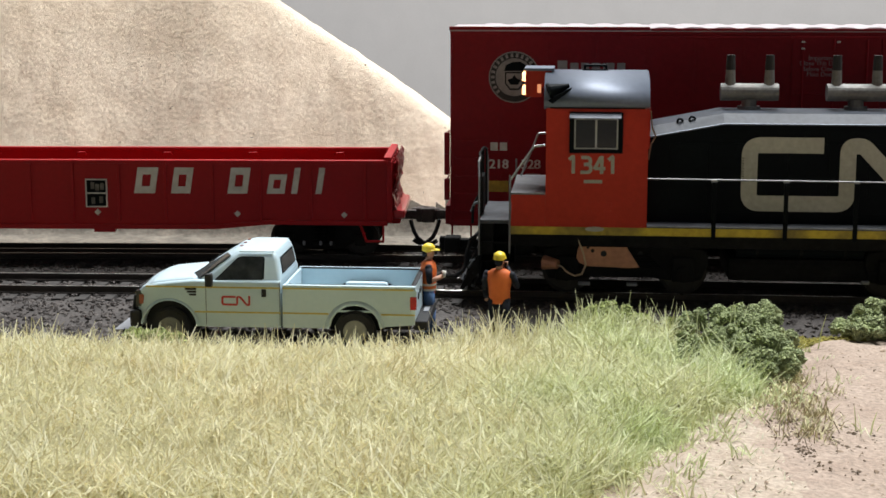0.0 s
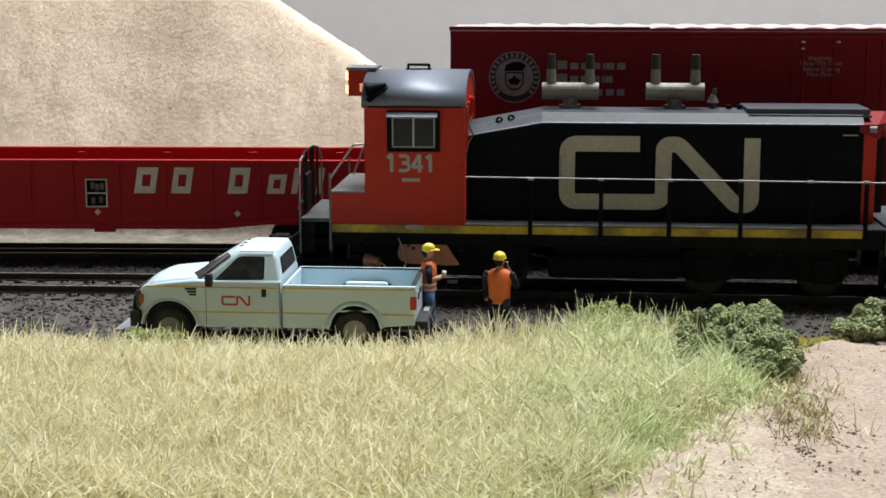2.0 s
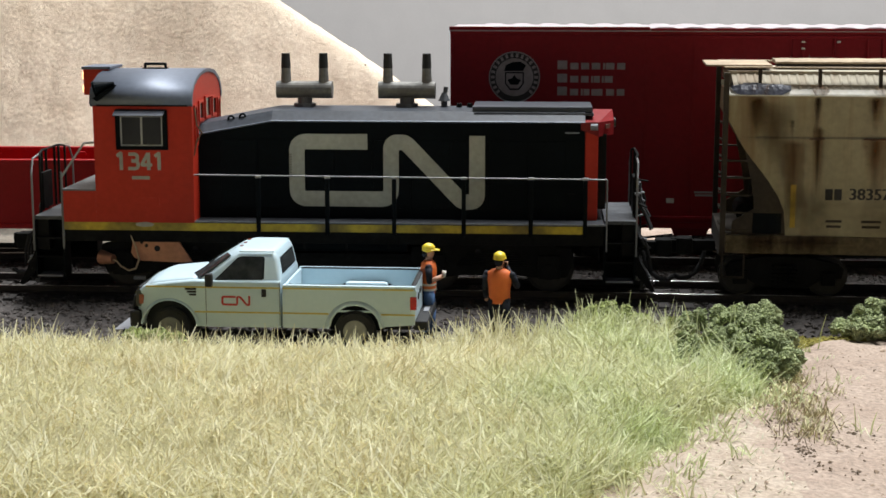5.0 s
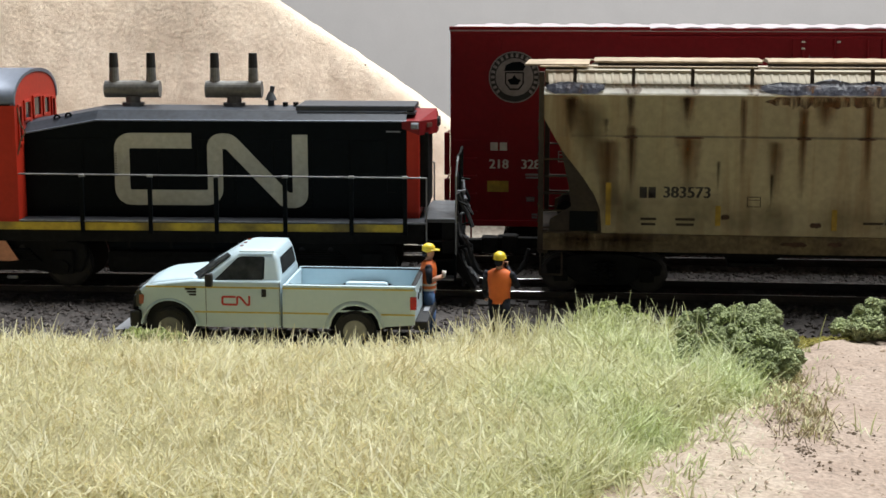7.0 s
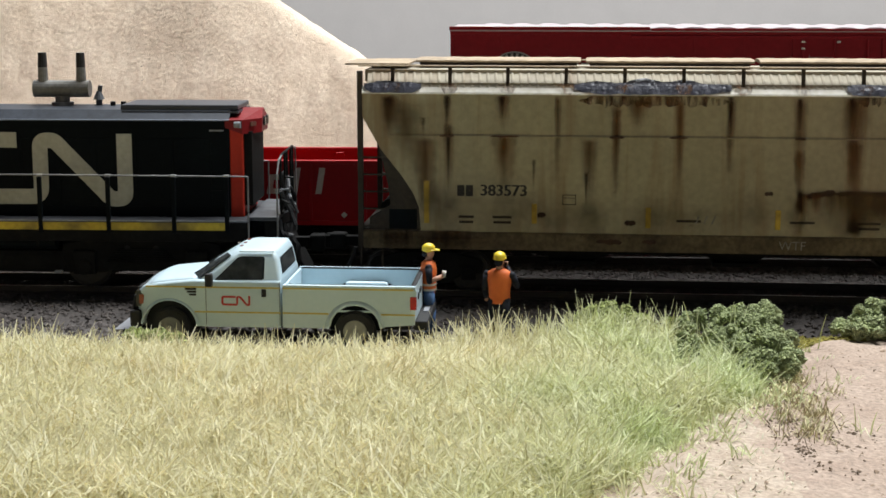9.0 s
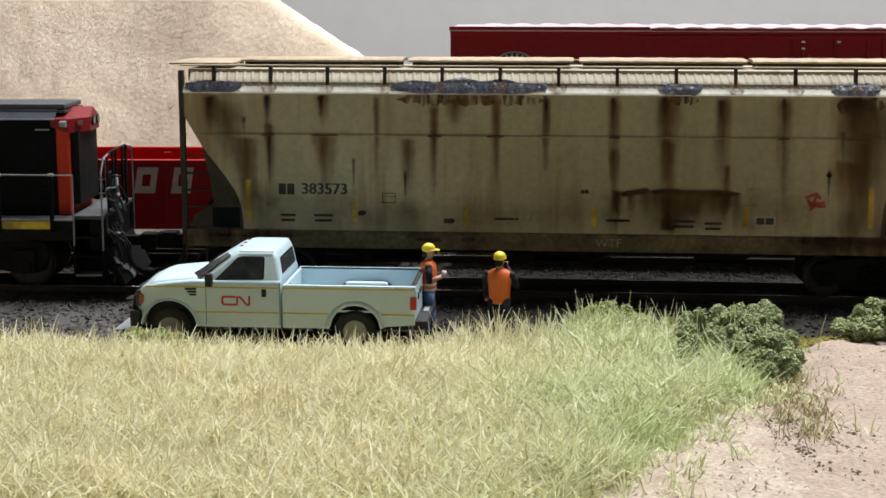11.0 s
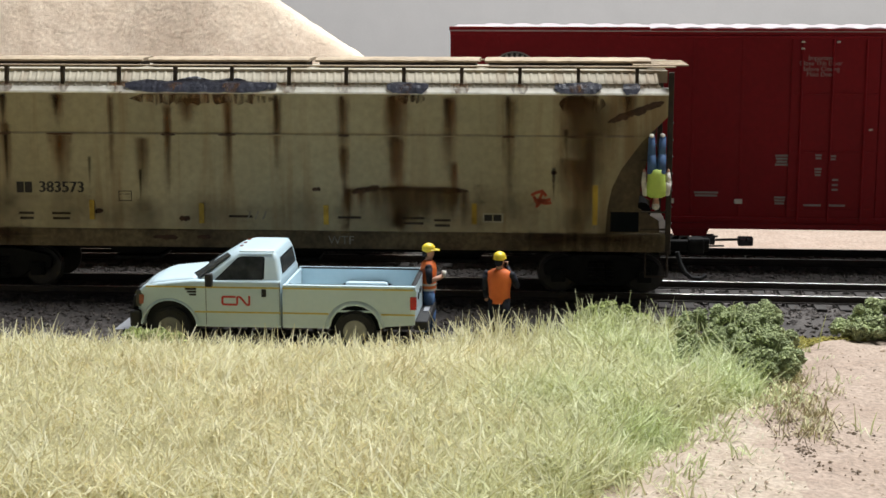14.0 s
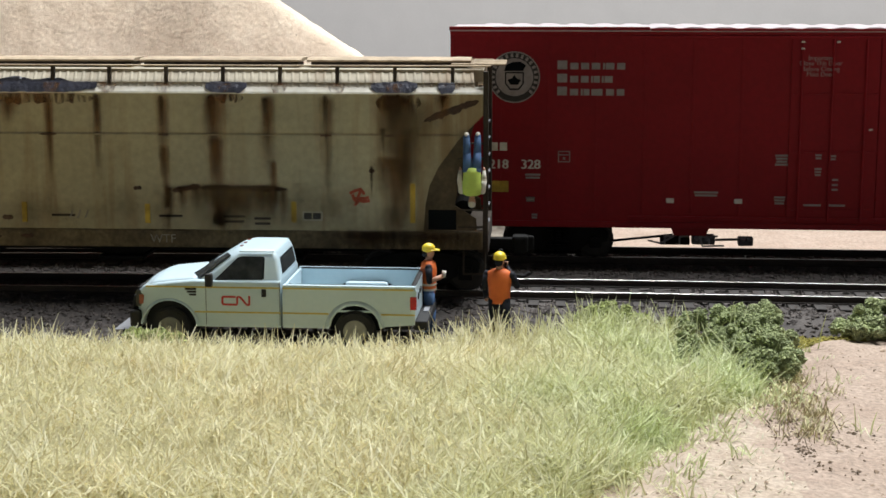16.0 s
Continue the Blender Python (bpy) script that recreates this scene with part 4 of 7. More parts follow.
# ---- covered hopper ----
def build_hopper():
    t = thing("hopper_car", "weathered tan covered hopper car streaked with rust", "hopper car")
    x0, x1 = -9.68, 5.98
    side = [(x0, 4.3), (x0 - 0.02, 3.82), (-9.3, 3.12), (-8.85, 2.55), (-8.62, 2.2), (-8.5, 1.9), (-8.46, 1.4), (4.74, 1.4), (4.78, 1.95), (4.86, 2.35), (5.05, 2.75), (5.45, 3.3), (x1 + 0.02, 3.86), (x1, 4.3)]
    bm = prism(B(), side, -1.55, 1.55)
    body = part("body", bm, M_HOPPERSIDE, t, "faded tan rust-streaked side sheets")
    # side sheets bulge a little, in welded panels
    for sgn in (-1, 1):
        up = [(x0 + 0.05, 4.28), (x0 + 0.03, 3.84), (-9.42, 3.43), (5.58, 3.43), (x1 - 0.03, 3.88), (x1 - 0.05, 4.28)]
        part("upper_side_sheet", prism(B(), up, sgn * 1.55, sgn * 1.572), M_HOPPERSIDE, body)
        lowp = [(-9.42, 3.42)] + [(x + 0.08, z) for x, z in side[2:6]] + [(-8.4, 1.42), (4.7, 1.42)] + [(x - 0.08, z) for x, z in side[8:12]] + [(5.56, 3.42)]
        bm = prism(B(), lowp, sgn * 1.55, sgn * 1.59)
        part("lower_side_sheet", bm, M_HOPPERSIDE, body)
    for sgn in (-1, 1):
        bm = prism(B(), [(sgn * 1.56, 3.462), (sgn * 1.618, 3.412), (sgn * 1.618, 3.405), (sgn * 1.56, 3.405)], -9.1, 5.3, axis="x")
        part("weld_seam", bm, M_HOPPERSIDE, body)
        bm = box(B(), x0, x1, sgn * 1.3, sgn * 1.58, 1.02, 1.4, 0.03)
        part("side_sill", bm, M_SILL, t, "grimy brown side sill")
        # pale ledge below the roof slope
        bm = prism(B(), [(sgn * 1.58, 4.27), (sgn * 1.615, 4.285), (sgn * 1.6, 4.32), (sgn * 1.5, 4.41), (sgn * 1.4, 4.42), (sgn * 1.4, 4.27)], x0, x1, axis="x")
        part("roof_ledge", bm, M_LEDGE, t, "pale ledge along the roof edge")
        # corrugated slope between ledge and running board
        bm = B()
        rows = []
        step = 0.171
        for i in range(int((x1 - x0 - 0.2) / step)):
            # a flat sheet with a rounded rib in each step
            for dx, rip in ((0.0, 0.0), (0.09, 0.0), (0.107, 0.01), (0.13, 0.015), (0.15, 0.01), (0.166, 0.0)):
                x = x0 + 0.1 + i * step + dx
                rows.append((bm.verts.new((x, sgn * (1.5 + rip * 0.7), 4.4 + rip)), bm.verts.new((x - 0.05, sgn * (1.02 + rip * 0.7), 4.74 + rip))))
        for a, b in zip(rows, rows[1:]):
            bm.faces.new((a[0], b[0], b[1], a[1]))
        bmesh.ops.recalc_face_normals(bm, faces=bm.faces)
        part("roof_slope", bm, M_HOPPERROOF, t, "corrugated cream roof slope")
        for i in range(13):
            x = -9.06 + 1.2 * i
            bm = prism(B(), [(sgn * 1.45, 4.45), (sgn * 1.45, 4.6), (sgn * 1.42, 4.83), (sgn * 1.3, 4.83), (sgn * 1.38, 4.45)], x - 0.035, x + 0.035, axis="x")
            part("roof_bracket", bm, M_GRIMESHADE, t)
        bm = box(B(), x0 - 0.1, x1 + 0.15, sgn * 1.28, sgn * 1.43, 4.825, 4.855, 0.01)
        part("running_board", bm, M_HATCH, t)
    part("roof", box(B(), x0, x1, -1.1, 1.1, 4.5, 4.75), M_HOPPERROOF, t)
    part("body_core", box(B(), x0 + 0.2, x1 - 0.2, -1.42, 1.42, 4.2, 4.5), M_HOPPERROOF, t)
    # hatch covers
    for i in range(4):
        a = x0 + 1.0 + i * 3.62
        bm = B()
        n = 24
        rows = []
        for j in range(n + 1):
            x = a + 3.5 * j / n
            z = 4.945 + 0.008 * math.sin(j * math.pi * 7 / n) ** 2
            rows.append([bm.verts.new((x, y, zz)) for y, zz in ((-0.5, 4.875), (-0.5, z - 0.035), (-0.38, z), (0.38, z), (0.5, z - 0.035), (0.5, 4.875))])
        for p, q in zip(rows, rows[1:]):
            for m in range(5):
                bm.faces.new((p[m], q[m], q[m + 1], p[m + 1]))
        bm.faces.new(rows[0])
        bm.faces.new(rows[-1][::-1])
        bmesh.ops.recalc_face_normals(bm, faces=bm.faces)
        cover = part("hatch_cover", bm, M_HATCH, t, "long tan roof hatch cover")
        # rim coloured dark to deepen the shade line below the cover
        part("hatch_rim", box(B(), a + 0.08, a + 3.42, -0.42, 0.42, 4.75, 4.875), M_GRIMESHADE, cover)
    part("end_walk", box(B(), x0 - 0.45, x0 + 0.9, -0.95, 0.95, 4.83, 4.87, 0.01), M_HATCH, t)
    bm = B()
    for i in range(7):
        box(bm, x1 - 0.7, x1 + 0.45, -0.9 + i * 0.28, -0.72 + i * 0.28, 4.83, 4.86)
    part("end_walk", bm, M_HATCH, t)
    # end posts, platforms, ladders, slope-sheet supports
    for s, xe in ((-1, x0), (1, x1)):
        for sgn in (-1, 1):
            part("corner_post", box(B(), xe + s * 0.0, xe + s * 0.11, sgn * 1.42, sgn * 1.56, 1.05, 4.74, 0.012), M_GRIMESHADE, t)
            part("inner_post", box(B(), xe - s * 0.75, xe - s * 0.67, sgn * 1.3, sgn * 1.4, 1.4, 2.95, 0.012), M_GRIMESHADE, t)
            ladder(t, xe - s * 0.02, xe - s * 0.52, sgn * 1.52, [1.5 + 0.36 * i for i in range(5)], mat=M_GRIMESHADE)
            bm = rod(B(), [(xe + s * 0.05, sgn * 1.5, 1.1), (xe + s * 0.05, sgn * 1.52, 0.5), (xe - s * 0.4, sgn * 1.52, 0.5), (xe - s * 0.4, sgn * 1.5, 1.1)], 0.025)
            part("sill_step", bm, M_GRIMESHADE, t)
        part("end_platform", box(B(), xe - s * 1.25, xe + s * 0.12, -1.4, 1.4, 1.3, 1.42, 0.02), M_GRIMESHADE, t)
        part("end_sill", box(B(), xe - s * 0.1, xe + s * 0.12, -1.5, 1.5, 0.95, 1.3, 0.02), M_GRIMESHADE, t)
        web = [(xe - s * u, v) for u, v in ((0.12, 1.42), (0.14, 1.68), (0.58, 1.95), (0.52, 2.4), (0.32, 3.3), (0.2, 3.6), (0.6, 3.3), (1.0, 2.75), (1.2, 2.35), (1.25, 1.42))]
        # near web at the left end is darker: its shade is put into the colour
        part("end_web", prism(B(), web, -1.53, -1.48), M_WEB if s > 0 else M_GRIMESHADE, t)
        # black block on the web, painted shade in place of a hollow opening
        part("web_opening_shade", box(B(), xe - s * 1.14, xe - s * 0.55, -1.536, -1.5, 1.44, 1.86, 0.01), M_BLACK, t)
        part("end_web", prism(B(), web, 1.48, 1.53), M_WEB, t)
        bm = prism(B(), [(xe - s * 1.2, 1.42), (xe - s * 0.5, 1.42), (xe - s * 0.75, 2.1), (xe - s * 1.2, 2.1)], -0.5, -0.44)
        part("slope_support", bm, M_GRIMESHADE, t)
        bm = tube(B(), (xe - s * 0.45, -0.7, 1.75), (xe - s * 0.45, 0.4, 1.75), 0.2, n=14)
        part("brake_cylinder", bm, M_UNDER, t)
        for z in (1.6, 1.95, 2.3, 2.65, 3.0, 3.35, 3.7):
            part("end_rung", tube(B(), (xe + s * 0.12, -1.4, z), (xe + s * 0.12, -0.95, z), 0.02, n=6), M_STEP if s > 0 else M_GRIMESHADE, t)
        coupler(t, xe + s * 0.1, s, 0.93)
    part("centre_sill", box(B(), x0, x1, -0.3, 0.3, 0.75, 1.3), M_UNDER, t)
    for i in range(3):
        xm = -5.3 + i * 3.45
        bm = B()
        top, low = [bm.verts.new(p) for p in ((xm - 1.4, -1.25, 1.35), (xm + 1.4, -1.25, 1.35), (xm + 1.4, 1.25, 1.35), (xm - 1.4, 1.25, 1.35))], [bm.verts.new(p) for p in ((xm - 0.4, -0.8, 0.72), (xm + 0.4, -0.8, 0.72), (xm + 0.4, 0.8, 0.72), (xm - 0.4, 0.8, 0.72))]
        bm.faces.new(top)
        bm.faces.new(low[::-1])
        for j in range(4):
            bm.faces.new((top[j], low[j], low[(j + 1) % 4], top[(j + 1) % 4]))
        bmesh.ops.recalc_face_normals(bm, faces=bm.faces)
        chute = part("discharge_chute", bm, M_UNDER, t)
        part("chute_gate", box(B(), xm - 0.5, xm + 0.5, -1.0, 1.0, 0.64, 0.72, 0.02), M_UNDER, chute)
    # yellow plates, number, small print
    for x, za, zb in ((-8.33, 1.58, 2.47), (-6.08, 1.6, 2.02), (-3.73, 1.54, 1.97), (-1.09, 1.54, 1.95), (2.02, 1.58, 2.02), (4.52, 1.59, 2.42)):
        part("yellow_plate", box(B(), x - 0.055, x + 0.055, -1.625, -1.59, za, zb, 0.01), M_YELLOWBAR, body, "yellow reflective plate")
    words("383573", 0.33, M_DARKTEXT, body, at(-6.72, -1.594, 2.275), squash=1.0, heavy=0.012)
    bm = box(B(), -7.69, -7.54, -1.6, -1.594, 2.16, 2.39)
    box(bm, -7.51, -7.36, -1.6, -1.594, 2.16, 2.39)
    part("owner_mark", bm, M_DARKTEXT, body)
    for x, z, w, r in ((-7.5, 1.75, 0.32, 2), (-6.75, 1.75, 0.4, 2), (-2.9, 1.72, 0.5, 1), (-0.6, 1.72, 0.5, 1), (0.75, 1.72, 0.45, 2), (1.35, 1.68, 0.35, 2)):
        bars(body, x, z, w, r, M_GRIMESHADE, -1.594, gap=0.11, h=0.05)
    bm = B()
    for a in ((2.2, 2.62, 1.62, 1.64), (2.2, 2.62, 1.79, 1.81), (2.2, 2.22, 1.64, 1.79), (2.6, 2.62, 1.64, 1.79)):
        box(bm, a[0], a[1], -1.597, -1.59, a[2], a[3])
    lab = part("stencil_panel", bm, M_LETTER, body)
    for x in (2.31, 2.5):
        part("panel_field", box(B(), x - 0.08, x + 0.08, -1.597, -1.59, 1.65, 1.78), M_DARKTEXT, lab)
    bm = B()
    for a in ((-5.5, -5.22, 2.0, 2.015), (-5.5, -5.22, 2.2, 2.215), (-5.5, -5.485, 2.015, 2.2), (-5.235, -5.22, 2.015, 2.2), (-5.5, -5.22, 2.14, 2.15)):
        box(bm, a[0], a[1], -1.596, -1.59, a[2], a[3])
    part("small_panel", bm, M_GRIMESHADE, body)
    # sprayed scribbles
    rnd = random.Random(3)
    bm = B()
    for a, b in (((3.2, 2.2), (3.45, 2.3)), ((3.45, 2.3), (3.35, 2.0)), ((3.35, 2.0), (3.25, 2.18)), ((3.3, 1.95), (3.6, 2.12)), ((3.42, 2.05), (3.62, 2.05)), ((3.38, 2.28), (3.5, 2.18)), ((3.25, 2.1), (3.5, 2.1))):
        ribbon(bm2 := B(), [a, ((a[0] + b[0]) / 2 + rnd.uniform(-0.05, 0.05), (a[1] + b[1]) / 2 + rnd.uniform(-0.04, 0.04)), b], 0.06, -1.594, 0.05)
        tmp = bpy.data.meshes.new("tmp")
        bm2.to_mesh(tmp)
        bm2.free()
        bm.from_mesh(tmp)
        bpy.data.meshes.remove(tmp)
    part("red_scribble", bm, M_GRAF, body, "red sprayed scribble")
    for xc, z, n in ((-2.72, 1.72, 3),):
        for i in range(n):
            x = xc + i * 0.17 + rnd.uniform(-0.02, 0.02)
            bm = ribbon(B(), [(x - 0.05, z - 0.08), (x - 0.01, z + rnd.uniform(-0.02, 0.02)), (x + 0.02, z + 0.09)], 0.03, -1.598 if z > 1.4 else -1.588, 0.02)
            part("chalk_scribble", bm, M_CHALK, body)
    # ragged patches: tar on the ledge, rust scars on the side
    def ragged(name, mat, xa, xb, zt, zb, y, seed, tilt=0.0, teeth=26, label=""):
        rnd = random.Random(seed)
        up, dn = [], []
        for i in range(teeth + 1):
            f = i / teeth
            x = xa + (xb - xa) * f
            body_w = min(1, 6 * f, 6 * (1 - f)) ** 0.6
            mid = (zt + zb) / 2 + tilt * (f - 0.5)
            up.append((x, mid + (zt - zb) / 2 * body_w * rnd.uniform(0.6, 1.0) + 0.004))
            dn.append((x, mid - (zt - zb) / 2 * body_w * rnd.uniform(0.35, 1.1) - 0.004))
        bm = B()
        for i in range(teeth):
            q = [up[i], up[i + 1], dn[i + 1], dn[i]]
            bm.faces.new([bm.verts.new((u, y, v)) for u, v in q])
        bmesh.ops.remove_doubles(bm, verts=bm.verts, dist=0.0005)
        got = bmesh.ops.extrude_face_region(bm, geom=list(bm.faces))
        bmesh.ops.translate(bm, vec=(0, -0.006, 0), verts=[g for g in got["geom"] if isinstance(g, bmesh.types.BMVert)])
        bmesh.ops.recalc_face_normals(bm, faces=bm.faces)
        return part(name, bm, mat, body, label)
    ragged("rust_scar", M_RUST, -0.55, 0.05, 2.36, 2.2, -1.594, 1, 0.1)
    ragged("rust_scar", M_RUST, 0.0, 1.9, 2.36, 2.22, -1.595, 2, -0.02)
    ragged("rust_scar", M_RUST, 4.75, 5.9, 4.02, 3.84, -1.577, 3, 0.42)
    for xa, xb, d, sd in ((-5.2, -2.15, 0.28, 4), (0.25, 1.0, 0.22, 5), (3.75, 4.7, 0.42, 6)):
        ragged("tar_run", M_RUSTRUN, xa, xb, 4.3, 4.3 - d, -1.577, sd, teeth=40)
    # tar lying on ledge and slope
    def tar(xa, xb, seed, deep, name="tar_patch", mat=M_TAR, label="wrinkled blue-black tar patch", out=0.0):
        rnd = random.Random(seed)
        bm = B()
        rows = []
        n = int((xb - xa) / 0.06)
        for i in range(n + 1):
            f = i / n
            x = xa + (xb - xa) * f
            w = max(0.02, min(1, 4 * f, 4 * (1 - f)) ** 0.8 * (0.62 + 0.5 * noise.noise((x * 1.7, seed, 0)) + 0.15 * math.sin(x * 6.0)) * deep)
            e = min(1, 7 * f, 7 * (1 - f))
            pts = [(-1.622 + 0.05 * (1 - e), 4.29 + 0.09 * (1 - e) + 0.025 * noise.noise((x * 4, seed, 2))), (-1.565, 4.39 + 0.01 * rnd.random()), (-1.515, 4.462), (-1.515 + 0.42 * w * 0.5, 4.47 + 0.3 * w * 0.5), (-1.5 + 0.42 * w, 4.475 + 0.3 * w)]
            rows.append([bm.verts.new((x, y - 0.012 * rnd.random() - out, z + 0.014 * rnd.random())) for y, z in pts])
        for p, q in zip(rows, rows[1:]):
            for m in range(4):
                bm.faces.new((p[m], q[m], q[m + 1], p[m + 1]))
        bmesh.ops.recalc_face_normals(bm, faces=bm.faces)
        part(name, bm, mat, body, label)
    tar(-5.3, -2.1, 7, 0.42)
    tar(0.2, 1.06, 8, 0.2)
    tar(3.66, 4.62, 9, 0.24)
    tar(5.05, 5.4, 10, 0.15)
    tar(-9.64, -8.45, 11, 0.22)
    for i in range(13):
        x = -9.06 + 1.2 * i
        tar(x - 0.17, x + 0.17, 20 + i, 0.03, "ledge_stain", M_RUSTRUN, "", 0.001 + 0.012 * (i % 2))
    # brown blotches low on the side
    for xa, xb, za, zb, y, sd in ((-6.02, -5.84, 1.84, 1.72, -1.594, 41), (-4.22, -3.98, 1.7, 1.58, -1.594, 43), (-4.8, -4.25, 1.29, 1.17, -1.584, 44), (-3.85, -3.55, 1.3, 1.19, -1.584, 45), (-1.38, -1.2, 2.33, 2.24, -1.594, 46), (3.6, 3.73, 2.72, 2.62, -1.594, 48)):
        ragged("rust_scar", M_RUST, xa, xb, za, zb, y, sd, 0.0, 9)
    # airbrushed runs, thick in the middle and fading out
    count = [0]

    def streak(x, w, za, zb, mat=M_RUNBROWN, strength=1.0, end=0.75, top=0.04, shift=0.0, name="rust_run"):
        rnd = random.Random(100 + count[0])
        y = -1.5932 - 0.0007 * count[0]
        count[0] += 1
        nx, nz = 8, 16
        verts, film, faces = [], [], []
        wob = [rnd.uniform(-0.12, 0.12) for _ in range(nz + 1)]
        for j in range(nz + 1):
            f = j / nz
            ww = w * (1 - (1 - end) * f) * (1 + wob[j])
            fade = min(1, (f + 0.001) / top) * min(1, (1 - f) * 1.25)
            for i in range(nx + 1):
                u = 2 * i / nx - 1
                verts.append(((x + shift * f + u * ww) * K, y * K, (za + (zb - za) * f) * K))
                film.append(strength * fade * (1 - abs(u)) ** 0.9)
        for j in range(nz):
            for i in range(nx):
                a = j * (nx + 1) + i
                faces.append((a, a + nx + 1, a + nx + 2, a + 1))
        me = bpy.data.meshes.new(name)
        me.from_pydata(verts, [], faces)
        me.attributes.new("film", "FLOAT", "POINT").data.foreach_set("value", film)
        me.materials.append(mat)
        ob = new(name, me)
        ob.parent = body
        return ob

    for x, w, za, zb in ((-9.1, 0.24, 4.27, 3.3), (-7.9, 0.1, 4.27, 3.4), (-7.86, 0.16, 3.7, 1.9), (-6.75, 0.22, 4.27, 3.5), (-6.72, 0.28, 3.45, 2.0), (-5.62, 0.09, 4.27, 2.4), (-4.41, 0.12, 4.1, 1.6),
                         (-4.0, 0.3, 4.2, 3.45), (-3.12, 0.12, 4.2, 2.0), (-2.1, 0.12, 4.27, 2.2), (-0.72, 0.17, 4.27, 1.9), (-0.7, 0.14, 3.2, 1.45), (0.36, 0.34, 4.27, 2.3), (0.42, 0.2, 3.4, 1.5), (1.5, 0.22, 4.27, 2.0), (1.6, 0.12, 2.9, 1.5),
                         (2.74, 0.2, 4.27, 1.7), (4.15, 0.52, 4.27, 2.3), (4.4, 0.3, 3.6, 1.5), (5.15, 0.22, 4.27, 3.6), (4.1, 0.5, 3.0, 1.45), (-8.35, 0.3, 3.4, 1.6), (-4.95, 0.2, 3.4, 1.8)):
        streak(x, w, za, zb)
    for x, w, za, zb in ((-9.14, 0.13, 4.2, 3.45), (-8.4, 0.07, 3.8, 3.35), (-7.92, 0.08, 4.27, 3.3), (-7.88, 0.05, 3.45, 2.3), (-6.1, 0.055, 2.97, 2.05), (-5.02, 0.05, 2.7, 1.85), (-2.12, 0.07, 4.27, 3.5), (-6.78, 0.08, 4.24, 3.8),
                         (0.3, 0.13, 4.27, 3.5), (1.45, 0.09, 4.2, 3.6), (2.7, 0.07, 4.27, 3.3), (4.12, 0.36, 4.28, 3.4), (3.9, 0.08, 3.6, 2.9), (4.36, 0.09, 3.3, 2.7), (3.66, 0.05, 2.8, 2.0), (5.15, 0.09, 4.27, 3.75), (-0.74, 0.07, 4.25, 3.6)):
        streak(x, w, za, zb, M_RUNDARK, 0.95, 0.5)
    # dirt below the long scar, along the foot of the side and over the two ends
    rnd = random.Random(51)
    for i in range(11):
        x = -0.55 + 2.3 * i / 10 + rnd.uniform(-0.06, 0.06)
        streak(x, rnd.uniform(0.07, 0.2), 2.32, rnd.uniform(1.45, 1.8), M_RUNBROWN, rnd.uniform(0.7, 1.0), 0.7)
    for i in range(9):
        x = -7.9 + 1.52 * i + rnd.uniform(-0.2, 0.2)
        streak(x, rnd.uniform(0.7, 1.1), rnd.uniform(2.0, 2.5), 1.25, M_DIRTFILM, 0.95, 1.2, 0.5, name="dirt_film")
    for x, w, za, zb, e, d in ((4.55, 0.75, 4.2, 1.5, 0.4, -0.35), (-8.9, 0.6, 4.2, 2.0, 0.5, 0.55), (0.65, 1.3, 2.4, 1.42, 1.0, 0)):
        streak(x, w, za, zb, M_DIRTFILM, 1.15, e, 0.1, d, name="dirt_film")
    # dark spots where the runs cross the weld seam
    for x, w in ((-7.9, 0.16), (-6.7, 0.3), (-4.4, 0.16), (-3.15, 0.2), (-0.7, 0.12), (2.72, 0.13), (4.2, 0.3)):
        ragged("rust_scar", M_RUST, x - w, x + w, 3.435, 3.395, -1.6215, int(50 + 3 * x), 0.0, 9)
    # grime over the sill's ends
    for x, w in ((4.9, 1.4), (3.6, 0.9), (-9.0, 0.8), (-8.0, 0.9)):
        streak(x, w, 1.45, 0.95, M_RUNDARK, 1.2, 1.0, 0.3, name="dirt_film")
    words("WTF", 0.26, M_CHALK, t, at(-0.78, -1.583, 1.2), name="chalk_writing")
    for xc in (4.69, -8.4):
        bogie_sides(t, xc, 1.82, 1.05)
    sets = [wheelset(t, x, 0.42) for x in (-9.31, -7.49, 3.78, 5.6)]
    return t, sets


hopper, hopper_wheels = build_hopper()
# ---- parked gondola ----
def slanted(x, z, w, h, lean=0.16):
    """Outline of a plain slanted block."""
    def at2(u, v):
        return (x + u * w + lean * v * h, z + v * h)
    return [at2(0, 0), at2(1, 0), at2(1, 1), at2(0, 1)]


